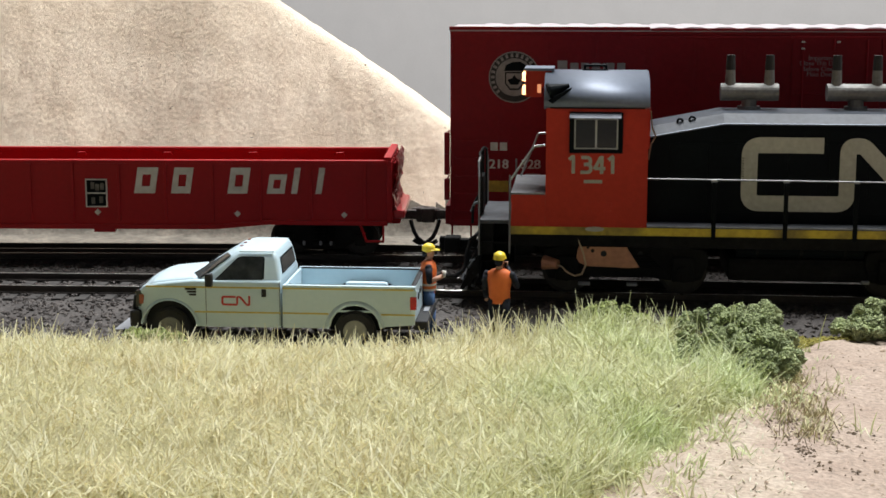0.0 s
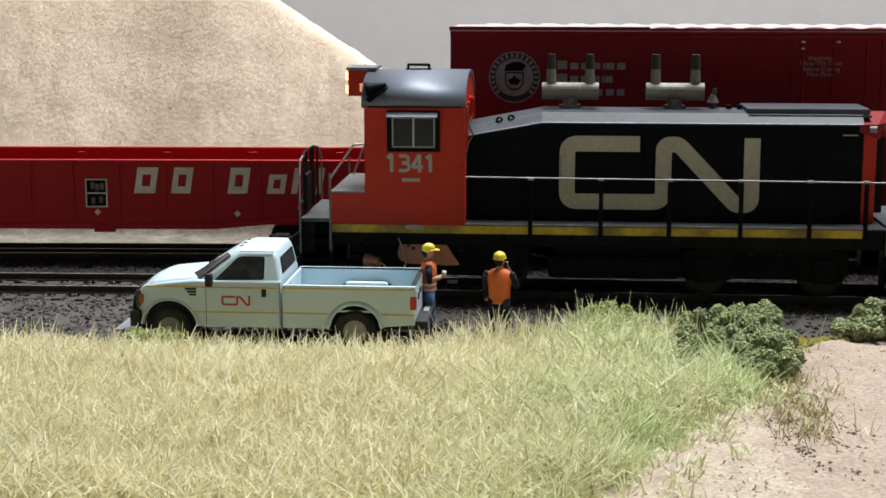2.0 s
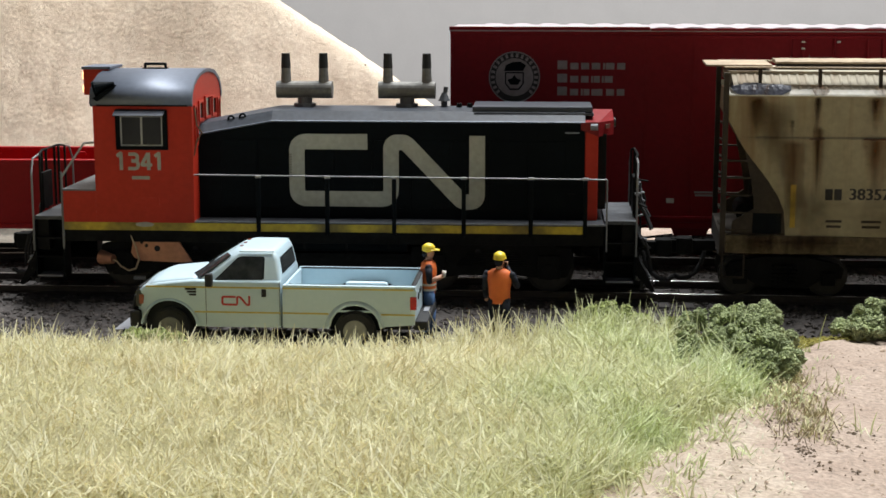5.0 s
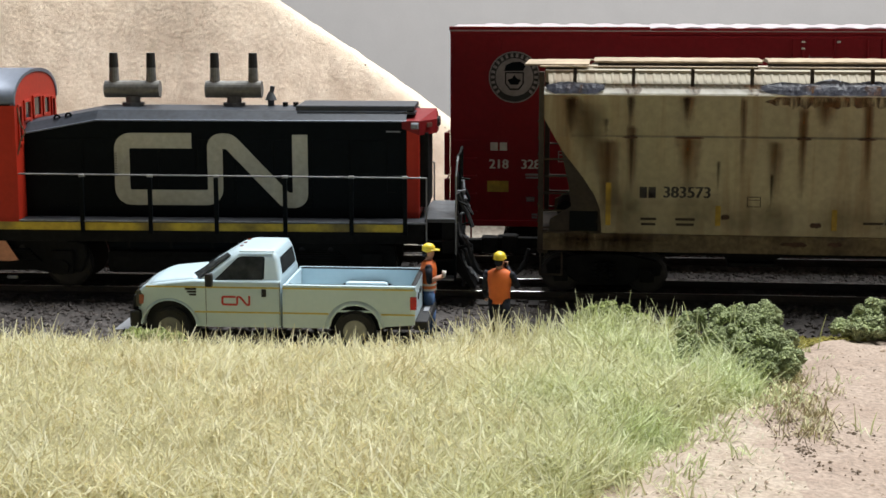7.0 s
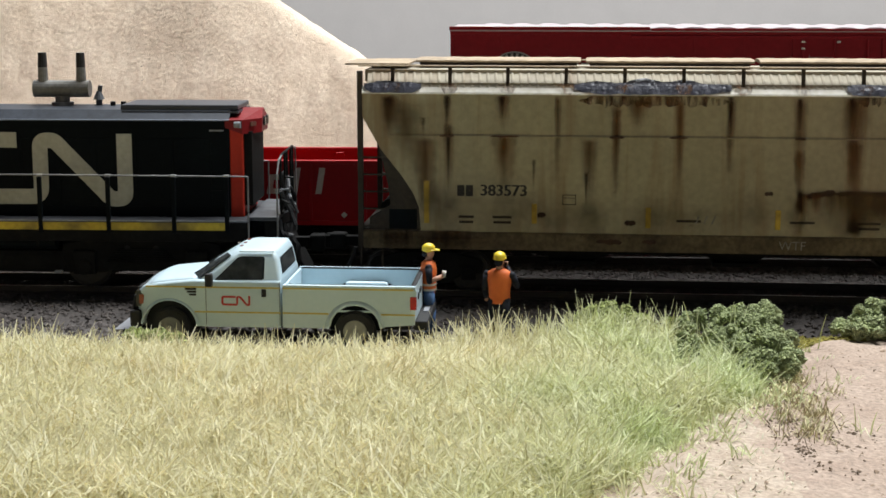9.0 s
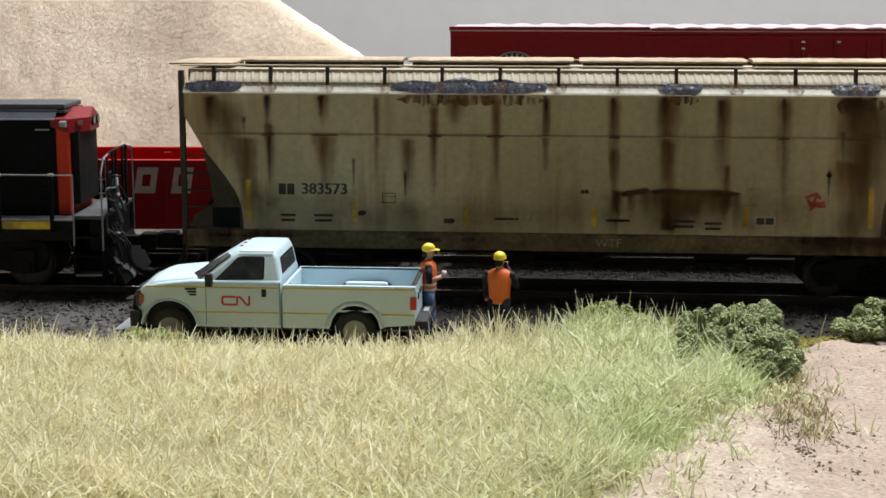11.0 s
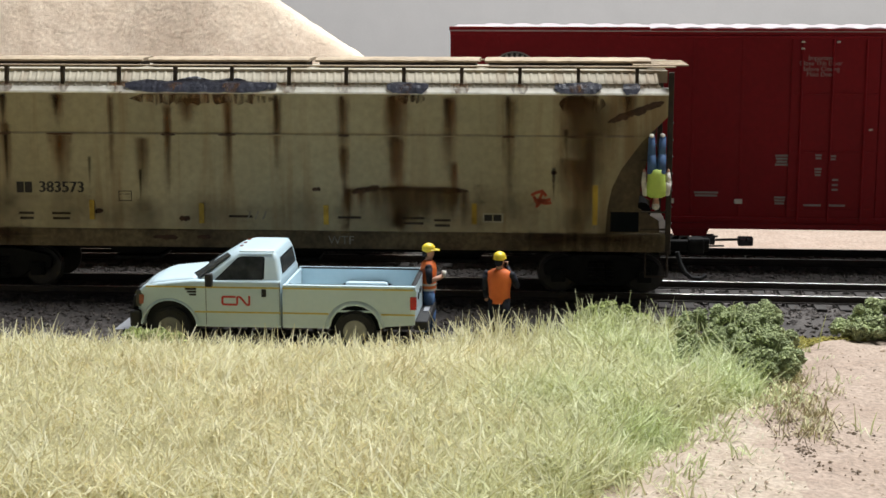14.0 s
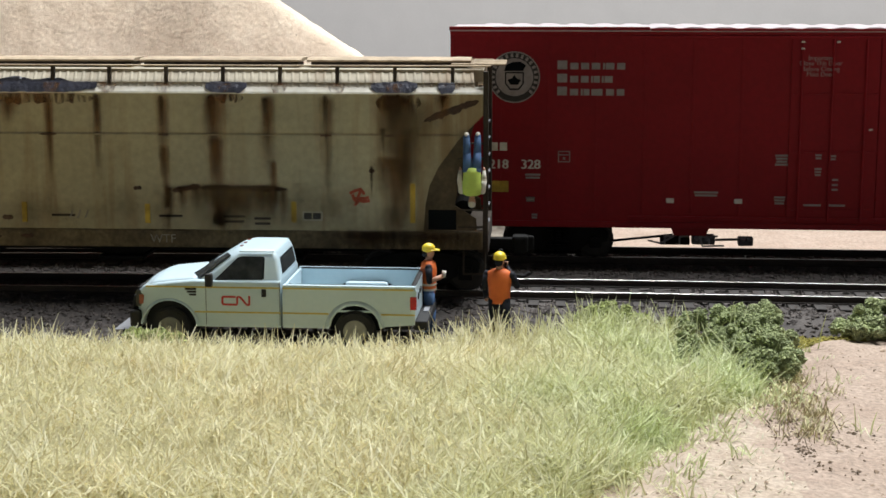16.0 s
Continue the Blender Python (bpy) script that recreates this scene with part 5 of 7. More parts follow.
def build_gondola():
    m = at(-4.3, 4.246, 0, 3.13)
    t = thing("gondola_car", "bright red open gondola car with white lettering blocks", "gondola car", m)
    L = -16.0
    low = [(L, 0.85), (L + 2.6, 0.87), (L + 4.0, 0.75), (-4.15, 0.75), (-2.85, 0.87), (-0.02, 0.85), (-0.02, 2.3), (L, 2.3)]
    for sgn in (-1, 1):
        bm = prism(B(), low, sgn * 1.44, sgn * 1.36)
        wall = part("side_wall", bm, M_RED, t)
        bm = box(B(), L, 0.0, sgn * 1.34, sgn * 1.52, 2.3, 2.39, 0.02)
        part("top_rail", bm, M_RED, wall)
        bm = prism(B(), [(L, 0.83), (L + 2.6, 0.85), (L + 4.0, 0.73), (-4.15, 0.73), (-2.85, 0.85), (-0.02, 0.83), (-0.02, 0.93), (-2.85, 0.95), (-4.1, 0.84), (L + 4.0, 0.84), (L + 2.6, 0.95), (L, 0.93)], sgn * 1.445, sgn * 1.5)
        part("bottom_rail", bm, M_RED, wall)
        for x in (-15.2, -14.1, -13.0, -11.9, -10.8, -9.66, -8.56, -7.54, -6.43, -5.31, -4.19, -3.05, -1.84, -0.55):
            z0 = 0.92
            bm = box(B(), x - 0.035, x + 0.035, sgn * 1.44, sgn * 1.485, z0, 2.3, 0.01)
            part("side_post", bm, M_RED, wall)
        for i in range(80):
            if sgn > 0:
                x = L + 0.2 + i * 0.197
                bm = box(B(), x, x + 0.06, 1.325, 1.34, 2.31, 2.34)
                part("rivet_strip", bm, M_RED, wall)
        for x in (-14.6, -12.4, -10.2, -8.0, -5.8, -3.6, -1.4):
            bm = rod(B(), [(x - 0.12, sgn * 1.33, 2.2), (x - 0.08, sgn * 1.28, 2.26), (x + 0.08, sgn * 1.28, 2.26), (x + 0.12, sgn * 1.33, 2.2)], 0.02)
            part("tie_down", bm, M_RED, wall)
    part("floor", box(B(), L, -0.1, -1.36, 1.36, 0.95, 1.05), M_RED, t)
    # ends with pressed ribs and a slack tarpaulin-like bulge
    for xe, s in ((-0.02, 1), (L, -1)):
        bm = box(B(), xe - s * 0.06, xe, -1.36, 1.36, 0.9, 2.38, 0.01)
        end = part("end_wall", bm, M_RED, t)
        part("end_rail", box(B(), xe - s * 0.08, xe + s * 0.1, -1.5, 1.5, 2.37, 2.47, 0.02), M_RED, end)
        for sgn in (-1, 1):
            part("corner_gusset", box(B(), xe - s * 0.02, xe + s * 0.12, sgn * 1.36, sgn * 1.5, 0.9, 2.37, 0.02), M_RED, end)
        for z in (1.2, 1.5, 1.8, 2.1):
            bm = tube(B(), (xe + s * 0.01, -1.3, z), (xe + s * 0.01, 1.3, z), 0.09, n=10)
            part("end_rib", bm, M_RED, end)
        for y in (-1.15, -0.7, 0.0, 0.7, 1.15):
            part("end_post", box(B(), xe, xe + s * 0.14, y - 0.06, y + 0.06, 0.95, 2.37, 0.015), M_RED, end)
        part("end_sill", box(B(), xe, xe + s * 0.3, -1.25, 1.25, 0.85, 1.12, 0.03), M_RED, end)
        bm = rod(B(), [(xe - s * 0.1, -1.48, 0.85), (xe - s * 0.1, -1.5, 0.45), (xe - s * 0.5, -1.5, 0.45), (xe - s * 0.65, -1.48, 0.85)], 0.03)
        part("sill_step", bm, M_RED, end)
        coupler(t, xe + s * 0.25, s, 0.9, M_COUPLER)
        # crumpled wrap hanging over the end
        bm = B()
        rows = []
        for j in range(15):
            z = 2.44 - 1.3 * j / 14
            rows.append([bm.verts.new((xe + s * (0.2 + 0.05 * math.sin(j * 0.5) + 0.09 * noise.noise((i * 0.45, j * 0.4, 3.0)) + 0.05 * noise.noise((i * 1.1, j * 1.1, 8.0))), -1.45 + 2.9 * i / 24, z + 0.05 * noise.noise((i * 0.6, 1.0, 4.0)))) for i in range(25)])
        for p, q in zip(rows, rows[1:]):
            for i in range(24):
                bm.faces.new((p[i], p[i + 1], q[i + 1], q[i]))
        bmesh.ops.solidify(bm, geom=list(bm.faces), thickness=0.015)
        part("crumpled_wrap", bm, M_WRAP, end, "crumpled glossy red wrap")
        part("end_bulge", box(B(), xe + s * 0.1, xe + s * 0.42, -1.4, 1.4, 0.98, 1.2, 0.08), M_WRAP, end)
        bm = B()
        for z in (1.3, 1.65, 2.0, 2.3):
            tube(bm, (xe + s * 0.17, -1.35, z), (xe + s * 0.17, -0.9, z), 0.022, n=6)
        part("end_ladder", bm, M_RED, end)
    # lettering blocks
    for x, w, open_ in ((-6.06, 0.5, 1), (-5.18, 0.46, 1), (-3.83, 0.47, 1), (-2.89, 0.42, 1), (-2.31, 0.14, 0), (-1.73, 0.14, 0)):
        h = 0.62 if x != -2.89 else 0.46
        outer = slanted(x, 1.585, w, h)
        if open_:
            cx, cz = sum(p[0] for p in outer) / 4, sum(p[1] for p in outer) / 4
            inner = [(cx + (px - cx) * 0.4, cz + (pz - cz) * 0.46) for px, pz in outer]
            bm = B()
            for i in range(4):
                j = (i + 1) % 4
                plate_poly(bm, [outer[i], outer[j], inner[j], inner[i]], -1.446)
        else:
            bm = plate_poly(B(), outer, -1.446)
        part("lettering_block", bm, M_PALELETTER, t, "white slanted lettering block")
    bm = B()
    for a in ((-7.22, -6.7, 1.25, 1.28), (-7.22, -6.7, 1.9, 1.93), (-7.22, -6.7, 1.575, 1.605), (-7.22, -7.19, 1.28, 1.9), (-6.73, -6.7, 1.28, 1.9)):
        box(bm, a[0], a[1], -1.49, -1.445, a[2], a[3])
    lab = part("stencil_panel", bm, M_PALELETTER, t)
    part("panel_field", box(B(), -7.19, -6.73, -1.475, -1.445, 1.28, 1.9), M_BLACK, lab)
    for x, z in ((-7.05, 1.78), (-6.94, 1.74), (-6.82, 1.76), (-7.04, 1.42), (-6.85, 1.44)):
        part("panel_mark", box(B(), x - 0.045, x + 0.045, -1.482, -1.475, z - 0.09, z + 0.07), M_GRAVEL, lab)
    for x, z in ((-6.95, 1.13), (-3.6, 1.1), (-1.05, 1.08)):
        part("diamond_mark", plate_poly(B(), [(x - 0.08, z), (x, z + 0.08), (x + 0.08, z), (x, z - 0.08)], -1.446), M_PALELETTER, t)
    part("hanging_bracket", box(B(), -7.05, -6.55, -1.46, -1.3, 0.65, 0.75), M_RED, t)
    for xc in (-1.58, L + 1.58):
        bogie_sides(t, xc, 1.78, 1.05)
        for x in (xc - 0.89, xc + 0.89):
            wheelset(t, x, 0.42)
    part("centre_sill", box(B(), L, 0.2, -0.3, 0.3, 0.7, 0.95), M_UNDER, t)
    for x in (-2.05, -1.65, -1.4):
        part("pale_fitting", box(B(), x - 0.03, x + 0.03, -1.2, -1.15, 0.3, 0.4), M_STEP, t)
    return t


build_gondola()


# ---- parked box car ----
def build_boxcar():
    t = thing("box_car", "tall dark red boxcar with pale lettering and crest", "box car", at(-2.75, 4.36, 0))
    L = 19.0
    side = part("body", box(B(), 0, L, -1.46, 1.46, 0.86, 5.42, 0.01), M_MAROON, t)
    # side sheets, posts, door
    x = 0.05
    while x < L - 0.2:
        w = 1.12 if not 7.86 < x < 10 else 1.0
        bm = box(B(), x, x + w - 0.02, -1.487, -1.46, 0.98, 5.36, 0.01)
        part("side_sheet", bm, M_MAROON, side)
        x += w
    for i in range(16):
        xx = 0.05 + 1.12 * i
        part("side_post", box(B(), xx - 0.035, xx + 0.025, -1.5, -1.487, 1.0, 5.34, 0.004), M_MAROON, side)
    for z0, z1, d in ((0.84, 0.98, 1.52), (5.34, 5.46, 1.52)):
        part("side_rail", box(B(), 0, L, -d, -1.44, z0, z1, 0.012), M_MAROON, side)
    # plug door
    door = part("plug_door", box(B(), 7.86, 9.86, -1.53, -1.487, 1.02, 5.3, 0.015), M_MAROON, side)
    for z in (1.3, 2.66, 4.0):
        part("door_bar", box(B(), 7.9, 9.82, -1.55, -1.53, z, z + 0.035, 0.008), M_MAROON, door)
    for xx in (8.1, 8.8, 9.55):
        part("door_rod", tube(B(), (xx, -1.56, 1.05), (xx, -1.56, 5.25), 0.025, n=8), M_MAROON, door)
    for xx, z in ((8.1, 5.2), (8.9, 5.2), (8.1, 5.05), (9.7, 3.2)):
        part("door_fitting", box(B(), xx - 0.04, xx + 0.04, -1.59, -1.56, z - 0.02, z + 0.02), M_PALELETTER, door)
    for z in (1.1, 5.3):
        part("door_track", box(B(), 4.2, 10.2, -1.56, -1.5, z - 0.03, z + 0.03, 0.01), M_MAROON, side)
    # roof with pressed ribs
    bm = box(B(), -0.02, L, -1.53, 1.53, 5.42, 5.49, 0.01)
    roof = part("roof", bm, M_ROOFPALE, t, "pale ribbed roof")
    part("roof_edge", box(B(), -0.02, 4.62, -1.555, -1.53, 5.45, 5.53, 0.008), M_MAROON, roof)
    part("roof_edge", box(B(), 4.64, L, -1.55, -1.53, 5.44, 5.5, 0.008), M_MAROON, roof)
    xx = 0.9
    while xx < L - 0.4:
        bm = prism(B(), [(xx - 0.3, 5.49), (xx - 0.14, 5.525), (xx + 0.14, 5.525), (xx + 0.3, 5.49)], -1.4, 1.4)
        part("roof_rib", bm, M_ROOFPALE, roof)
        xx += 0.68
    # end ladder and hand holds
    bm = B()
    for i in range(6):
        z = 1.25 + i * 0.36
        tube(bm, (-0.06, -1.4, z), (-0.06, -0.95, z), 0.02, n=6)
    part("end_ladder", bm, M_MAROON, t)
    ladder(t, 0.12, 0.62, -1.58, [1.2, 1.62, 2.04, 2.46, 2.88], 0.018, M_MAROON)
    part("end_beam", box(B(), -0.12, 0.0, -1.4, 1.4, 0.85, 1.3, 0.02), M_MAROON, t)
    for z in (1.7, 2.3, 2.8):
        part("end_bracket", box(B(), -0.14, -0.02, -1.5, -1.3, z - 0.25, z + 0.25, 0.02), M_MAROON, t)
    bm = rod(B(), [(0.05, -1.5, 0.86), (0.05, -1.52, 0.45), (0.5, -1.52, 0.45), (0.5, -1.5, 0.86)], 0.025)
    part("sill_step", bm, M_MAROON, t)
    # crest: rings and plain shield
    cx, cz = 1.5, 4.36
    def disc(r0, r1, y, mat, name, parent, n=40):
        bm = B()
        for i in range(n):
            a, b = 2 * math.pi * i / n, 2 * math.pi * (i + 1) / n
            q = [(cx + r * math.cos(w), cz + r * math.sin(w)) for r, w in ((r0, a), (r1, a), (r1, b), (r0, b))]
            if r0 == 0:
                q = [(cx, cz), q[1], q[2]]
            bm.faces.new([bm.verts.new((u, y, v)) for u, v in q])
        bmesh.ops.remove_doubles(bm, verts=bm.verts, dist=0.0005)
        bmesh.ops.recalc_face_normals(bm, faces=bm.faces)
        return part(name, bm, mat, parent)
    crest = disc(0, 0.59, -1.508, M_DARKTEXT, "round_crest", t)
    crest["label"] = "round black and grey crest"
    disc(0.57, 0.6, -1.512, M_CREST, "crest_ring", crest)
    disc(0, 0.44, -1.512, M_CREST, "crest_field", crest)
    for i in range(26):
        a = 2 * math.pi * i / 26
        if 3.9 < a < 5.5:
            continue
        bm = box(B(), -0.03, 0.03, -0.004, 0.0, -0.045, 0.045)
        part("crest_mark", bm, M_CREST, crest, at=at(cx + 0.51 * math.cos(a), -1.51, cz + 0.51 * math.sin(a), ry=-math.degrees(a) + 90))
    part("crest_shield", plate_poly(B(), [(cx - 0.22, cz + 0.12), (cx + 0.22, cz + 0.12), (cx + 0.22, cz - 0.15), (cx + 0.1, cz - 0.3), (cx - 0.1, cz - 0.3), (cx - 0.22, cz - 0.15)], -1.513), M_BLACK, crest)
    part("crest_inner", plate_poly(B(), [(cx - 0.19, cz + 0.09), (cx + 0.19, cz + 0.09), (cx + 0.19, cz - 0.14), (cx + 0.09, cz - 0.26), (cx - 0.09, cz - 0.26), (cx - 0.19, cz - 0.14)], -1.526), M_CREST, crest)
    part("crest_leaf", plate_poly(B(), [(cx - 0.16, cz - 0.06), (cx - 0.05, cz - 0.02), (cx, cz + 0.06), (cx + 0.05, cz - 0.02), (cx + 0.16, cz - 0.06), (cx + 0.09, cz - 0.17), (cx - 0.09, cz - 0.17)], -1.539), M_BLACK, crest)
    part("crest_figure", plate_poly(B(), [(cx - 0.24, cz + 0.14), (cx - 0.2, cz + 0.28), (cx - 0.05, cz + 0.35), (cx + 0.15, cz + 0.36), (cx + 0.27, cz + 0.27), (cx + 0.2, cz + 0.15)], -1.513), M_BLACK, crest)
    # owner's name as rows of plain blocks
    for z, wide in ((4.635, (0.23, 0.19, 0.19, 0.2, 0.05, 0.2, 0.19)), (4.33, (0.23, 0.19, 0.18, 0.05, 0.14, 0.05, 0.19)), (4.03, (0.23, 0.19, 0.05, 0.14, 0.26, 0.19, 0.18))):
        bm = B()
        xx = 2.5
        for i, w in enumerate(wide):
            h = 0.2 if i == 0 else 0.15
            box(bm, xx, xx + w * 0.98, -1.512, -1.5, z - 0.085, z - 0.085 + h)
            xx += w * 1.3
        part("lettering_block", bm, M_CREST, t)
    bm = B()
    for xx in (0.95, 1.17):
        box(bm, xx, xx + 0.17, -1.512, -1.5, 2.64, 2.83)
    part("owner_mark", bm, M_PALELETTER, t)
    words("218", 0.31, M_PALELETTER, t, at(1.15, -1.502, 2.31), heavy=0.01)
    words("328", 0.31, M_PALELETTER, t, at(1.9, -1.502, 2.31), heavy=0.01)
    part("yellow_panel", box(B(), 0.88, 1.38, -1.512, -1.5, 1.66, 1.92), M_YELLOWBAR, t)
    for s, z in (("Important", 4.83), ("Close This Door", 4.71), ("Before Closing", 4.58), ("Main Door", 4.46)):
        words(s, 0.15, M_CREST, t, at(8.52, -1.532, z), squash=0.95)
    for x, z, w, r, y in ((1.95, 2.1, 0.36, 2, -1.506), (1.9, 1.55, 0.22, 2, -1.506), (2.0, 1.15, 0.14, 2, -1.506), (7.72, 2.6, 0.3, 4, -1.506), (7.7, 1.62, 0.26, 3, -1.506), (6.0, 1.72, 0.56, 2, -1.506), (8.55, 2.62, 0.14, 2, -1.534), (8.55, 2.3, 0.16, 3, -1.534), (8.87, 2.6, 0.16, 2, -1.534), (8.95, 2.05, 0.14, 1, -1.534), (8.95, 1.93, 0.14, 1, -1.534), (8.95, 1.82, 0.14, 1, -1.534), (8.45, 1.45, 0.4, 1, -1.534), (9.0, 1.45, 0.4, 1, -1.534)):
        bars(t, x, z, w, r, M_CREST, y)
    for x in (5.17, 6.75, 1.9):
        part("white_tab", box(B(), x - 0.09, x + 0.09, -1.512, -1.5, 1.44, 1.55), M_PALELETTER, t)
    bm = B()
    for a in ((2.54, 2.82, 2.38, 2.4), (2.54, 2.82, 2.62, 2.64), (2.54, 2.56, 2.4, 2.62), (2.8, 2.82, 2.4, 2.62), (2.56, 2.8, 2.54, 2.56), (2.65, 2.71, 2.44, 2.5)):
        box(bm, a[0], a[1], -1.512, -1.5, a[2], a[3])
    part("small_panel", bm, M_CREST, t)
    # running gear
    for xc in (2.56, L - 2.56):
        bogie_sides(t, xc, 1.78, 1.05)
        for x in (xc - 0.89, xc + 0.89):
            wheelset(t, x, 0.42)
    part("centre_sill", box(B(), 0, L, -0.3, 0.3, 0.72, 0.9), M_UNDER, t)
    part("under_box", prism(B(), [(5.2, 0.86), (6.15, 0.86), (6.05, 0.62), (5.3, 0.62)], -1.2, -0.3), M_MAROON, t)
    part("brake_rod", rod(B(), [(3.8, -0.9, 0.42), (5.3, -0.85, 0.58)], 0.03), M_UNDER, t)
    bm = tube(B(), (5.0, -0.8, 0.45), (5.7, -0.8, 0.45), 0.12, n=12)
    part("brake_cylinder", bm, M_UNDER, t)
    # valves, caps and pipes are paler than the underframe: highlights put into the colour
    part("brake_valve", box(B(), 5.75, 6.3, -0.95, -0.6, 0.36, 0.58, 0.04), M_TREAD, t)
    part("brake_rod", tube(B(), (6.3, -0.8, 0.46), (6.9, -0.8, 0.48), 0.03), M_WHEEL, t)
    part("brake_valve", box(B(), 6.85, 7.2, -0.95, -0.65, 0.34, 0.54, 0.03), M_TREAD, t)
    for x in (5.85, 6.1, 6.95, 7.1):
        part("valve_cap", tube(B(), (x, -0.96, 0.5), (x, -1.0, 0.54), 0.06, n=10), M_STEP, t)
    part("brake_pipe", rod(B(), [(4.7, -1.0, 0.46), (5.0, -1.02, 0.4), (5.4, -1.02, 0.62), (5.9, -1.02, 0.62), (6.0, -1.02, 0.34), (6.5, -1.02, 0.36)], 0.022), M_STEP, t)
    for x in (5.1, 5.45, 5.95, 6.15):
        part("pipe_bend", rod(B(), [(x, -0.98, 0.38), (x, -1.0, 0.56), (x + 0.2, -1.0, 0.58)], 0.025), M_STEP, t)
    coupler(t, -0.1, -1, 0.9, M_COUPLER)
    return t


# roof colour is pale to carry the bright highlights on the ribs
M_ROOFPALE = material("pale_highlit_roof", (0.44, 0.38, 0.39), 0.55, metal=0.1, vary=0.08, coarse=2)
M_CREST = material("grey_white_print", (0.3, 0.26, 0.25), 0.6, vary=0.1, coarse=3)
build_boxcar()
# ---- pickup ----
def arc_pts(cx, cz, r, a0, a1, n=10):
    return [(cx + r * math.cos(math.radians(a0 + (a1 - a0) * i / n)), cz + r * math.sin(math.radians(a0 + (a1 - a0) * i / n))) for i in range(n + 1)]


def build_pickup():
    t = thing("pickup_truck", "white pickup truck with yellow pinstripes and red door mark", "pickup truck", at(-8.25, -5.0, -0.385))
    W = 1.98
    # front end and lower cab
    out = [(0.16, 0.52), (0.07, 0.7), (0.06, 1.0), (0.09, 1.12), (0.18, 1.21), (0.5, 1.29), (0.95, 1.34), (1.16, 1.36), (1.3, 1.36), (2.86, 1.36), (2.86, 0.46), (1.25, 0.46)] + arc_pts(0.71, 0.43, 0.525, 4, 176)
    bm = prism(B(), out, 0.0, W)
    edges = [e for e in bm.edges if abs(e.verts[0].co.y - e.verts[1].co.y) < 1e-6 and min(v.co.z for v in e.verts) > 1.0]
    bmesh.ops.bevel(bm, geom=edges, offset=0.06, segments=4, affect="EDGES", profile=0.5)

    def tuck(x):
        """How far the nose draws in towards its corners."""
        return 0.17 * max(0, (0.5 - x) / 0.45) ** 2
    for v in bm.verts:
        v.co.y += tuck(v.co.x) if v.co.y < W / 2 else -tuck(v.co.x)
    body = part("body", bm, M_WHITE, t, "white cab and front wings", smooth=True)
    # domed bonnet
    bm = B()
    rows, steps = [], 18
    crest = ((0.07, 1.06), (0.12, 1.16), (0.2, 1.225), (0.5, 1.3), (0.95, 1.35), (1.25, 1.37))
    for i in range(steps + 1):
        x = 0.07 + 1.16 * (i / steps) ** 1.4
        z = next(za + (zb - za) * (x - xa) / (xb - xa) for (xa, za), (xb, zb) in zip(crest, crest[1:]) if xa <= x <= xb + 1e-6)
        half = W / 2 - 0.09 - tuck(x)
        rise = 0.085 * min(1, (x - 0.07) / 0.35) ** 0.7
        rows.append([bm.verts.new((x + 0.06 * (2 * j / 14 - 1) ** 2 * (x < 0.3), W / 2 + half * (2 * j / 14 - 1), z - 0.004 + rise * (1 - abs(2 * j / 14 - 1) ** 3.2))) for j in range(15)])
    for p, q in zip(rows, rows[1:]):
        for j in range(14):
            bm.faces.new((p[j], q[j], q[j + 1], p[j + 1]))
    got = bmesh.ops.extrude_face_region(bm, geom=list(bm.faces))
    bmesh.ops.translate(bm, vec=(0, 0, -0.06), verts=[g for g in got["geom"] if isinstance(g, bmesh.types.BMVert)])
    bmesh.ops.recalc_face_normals(bm, faces=bm.faces)
    part("bonnet", bm, M_WHITE, t, smooth=True)
    part("cowl", box(B(), 1.12, 1.3, 0.3, W - 0.3, 1.36, 1.385, 0.01), M_RUBBER, t)
    # greenhouse
    def y_in(z):
        return 0.05 + 0.15 * (z - 1.36) / 0.55
    bm = B()
    base = [(1.34, 0.05), (2.87, 0.05), (2.87, W - 0.05), (1.34, W - 0.05), (1.06, W - 0.42), (1.06, 0.42)]
    mid = [(1.93, 0.17), (2.79, 0.17), (2.79, W - 0.17), (1.93, W - 0.17), (1.78, W - 0.47), (1.78, 0.47)]
    top = [(2.05, 0.29), (2.73, 0.27), (2.73, W - 0.27), (2.05, W - 0.29), (1.95, W - 0.55), (1.95, 0.55)]
    r0 = [bm.verts.new((x, y, 1.36)) for x, y in base]
    r1 = [bm.verts.new((x, y, 1.82)) for x, y in mid]
    r2 = [bm.verts.new((x, y, 1.925)) for x, y in top]
    for a, b in ((r0, r1), (r1, r2)):
        for i in range(6):
            bm.faces.new((a[i], a[(i + 1) % 6], b[(i + 1) % 6], b[i]))
    bm.faces.new(r2)
    bm.faces.new(r0[::-1])
    bmesh.ops.recalc_face_normals(bm, faces=bm.faces)
    bmesh.ops.bevel(bm, geom=[e for e in bm.edges if max(v.co.z for v in e.verts) > 1.5], offset=0.085, segments=5, affect="EDGES", profile=0.5)
    cab = part("cab_top", bm, M_WHITE, t, smooth=True)
    for ob in (body, cab):
        ob.data.set_sharp_from_angle(angle=radians(52))
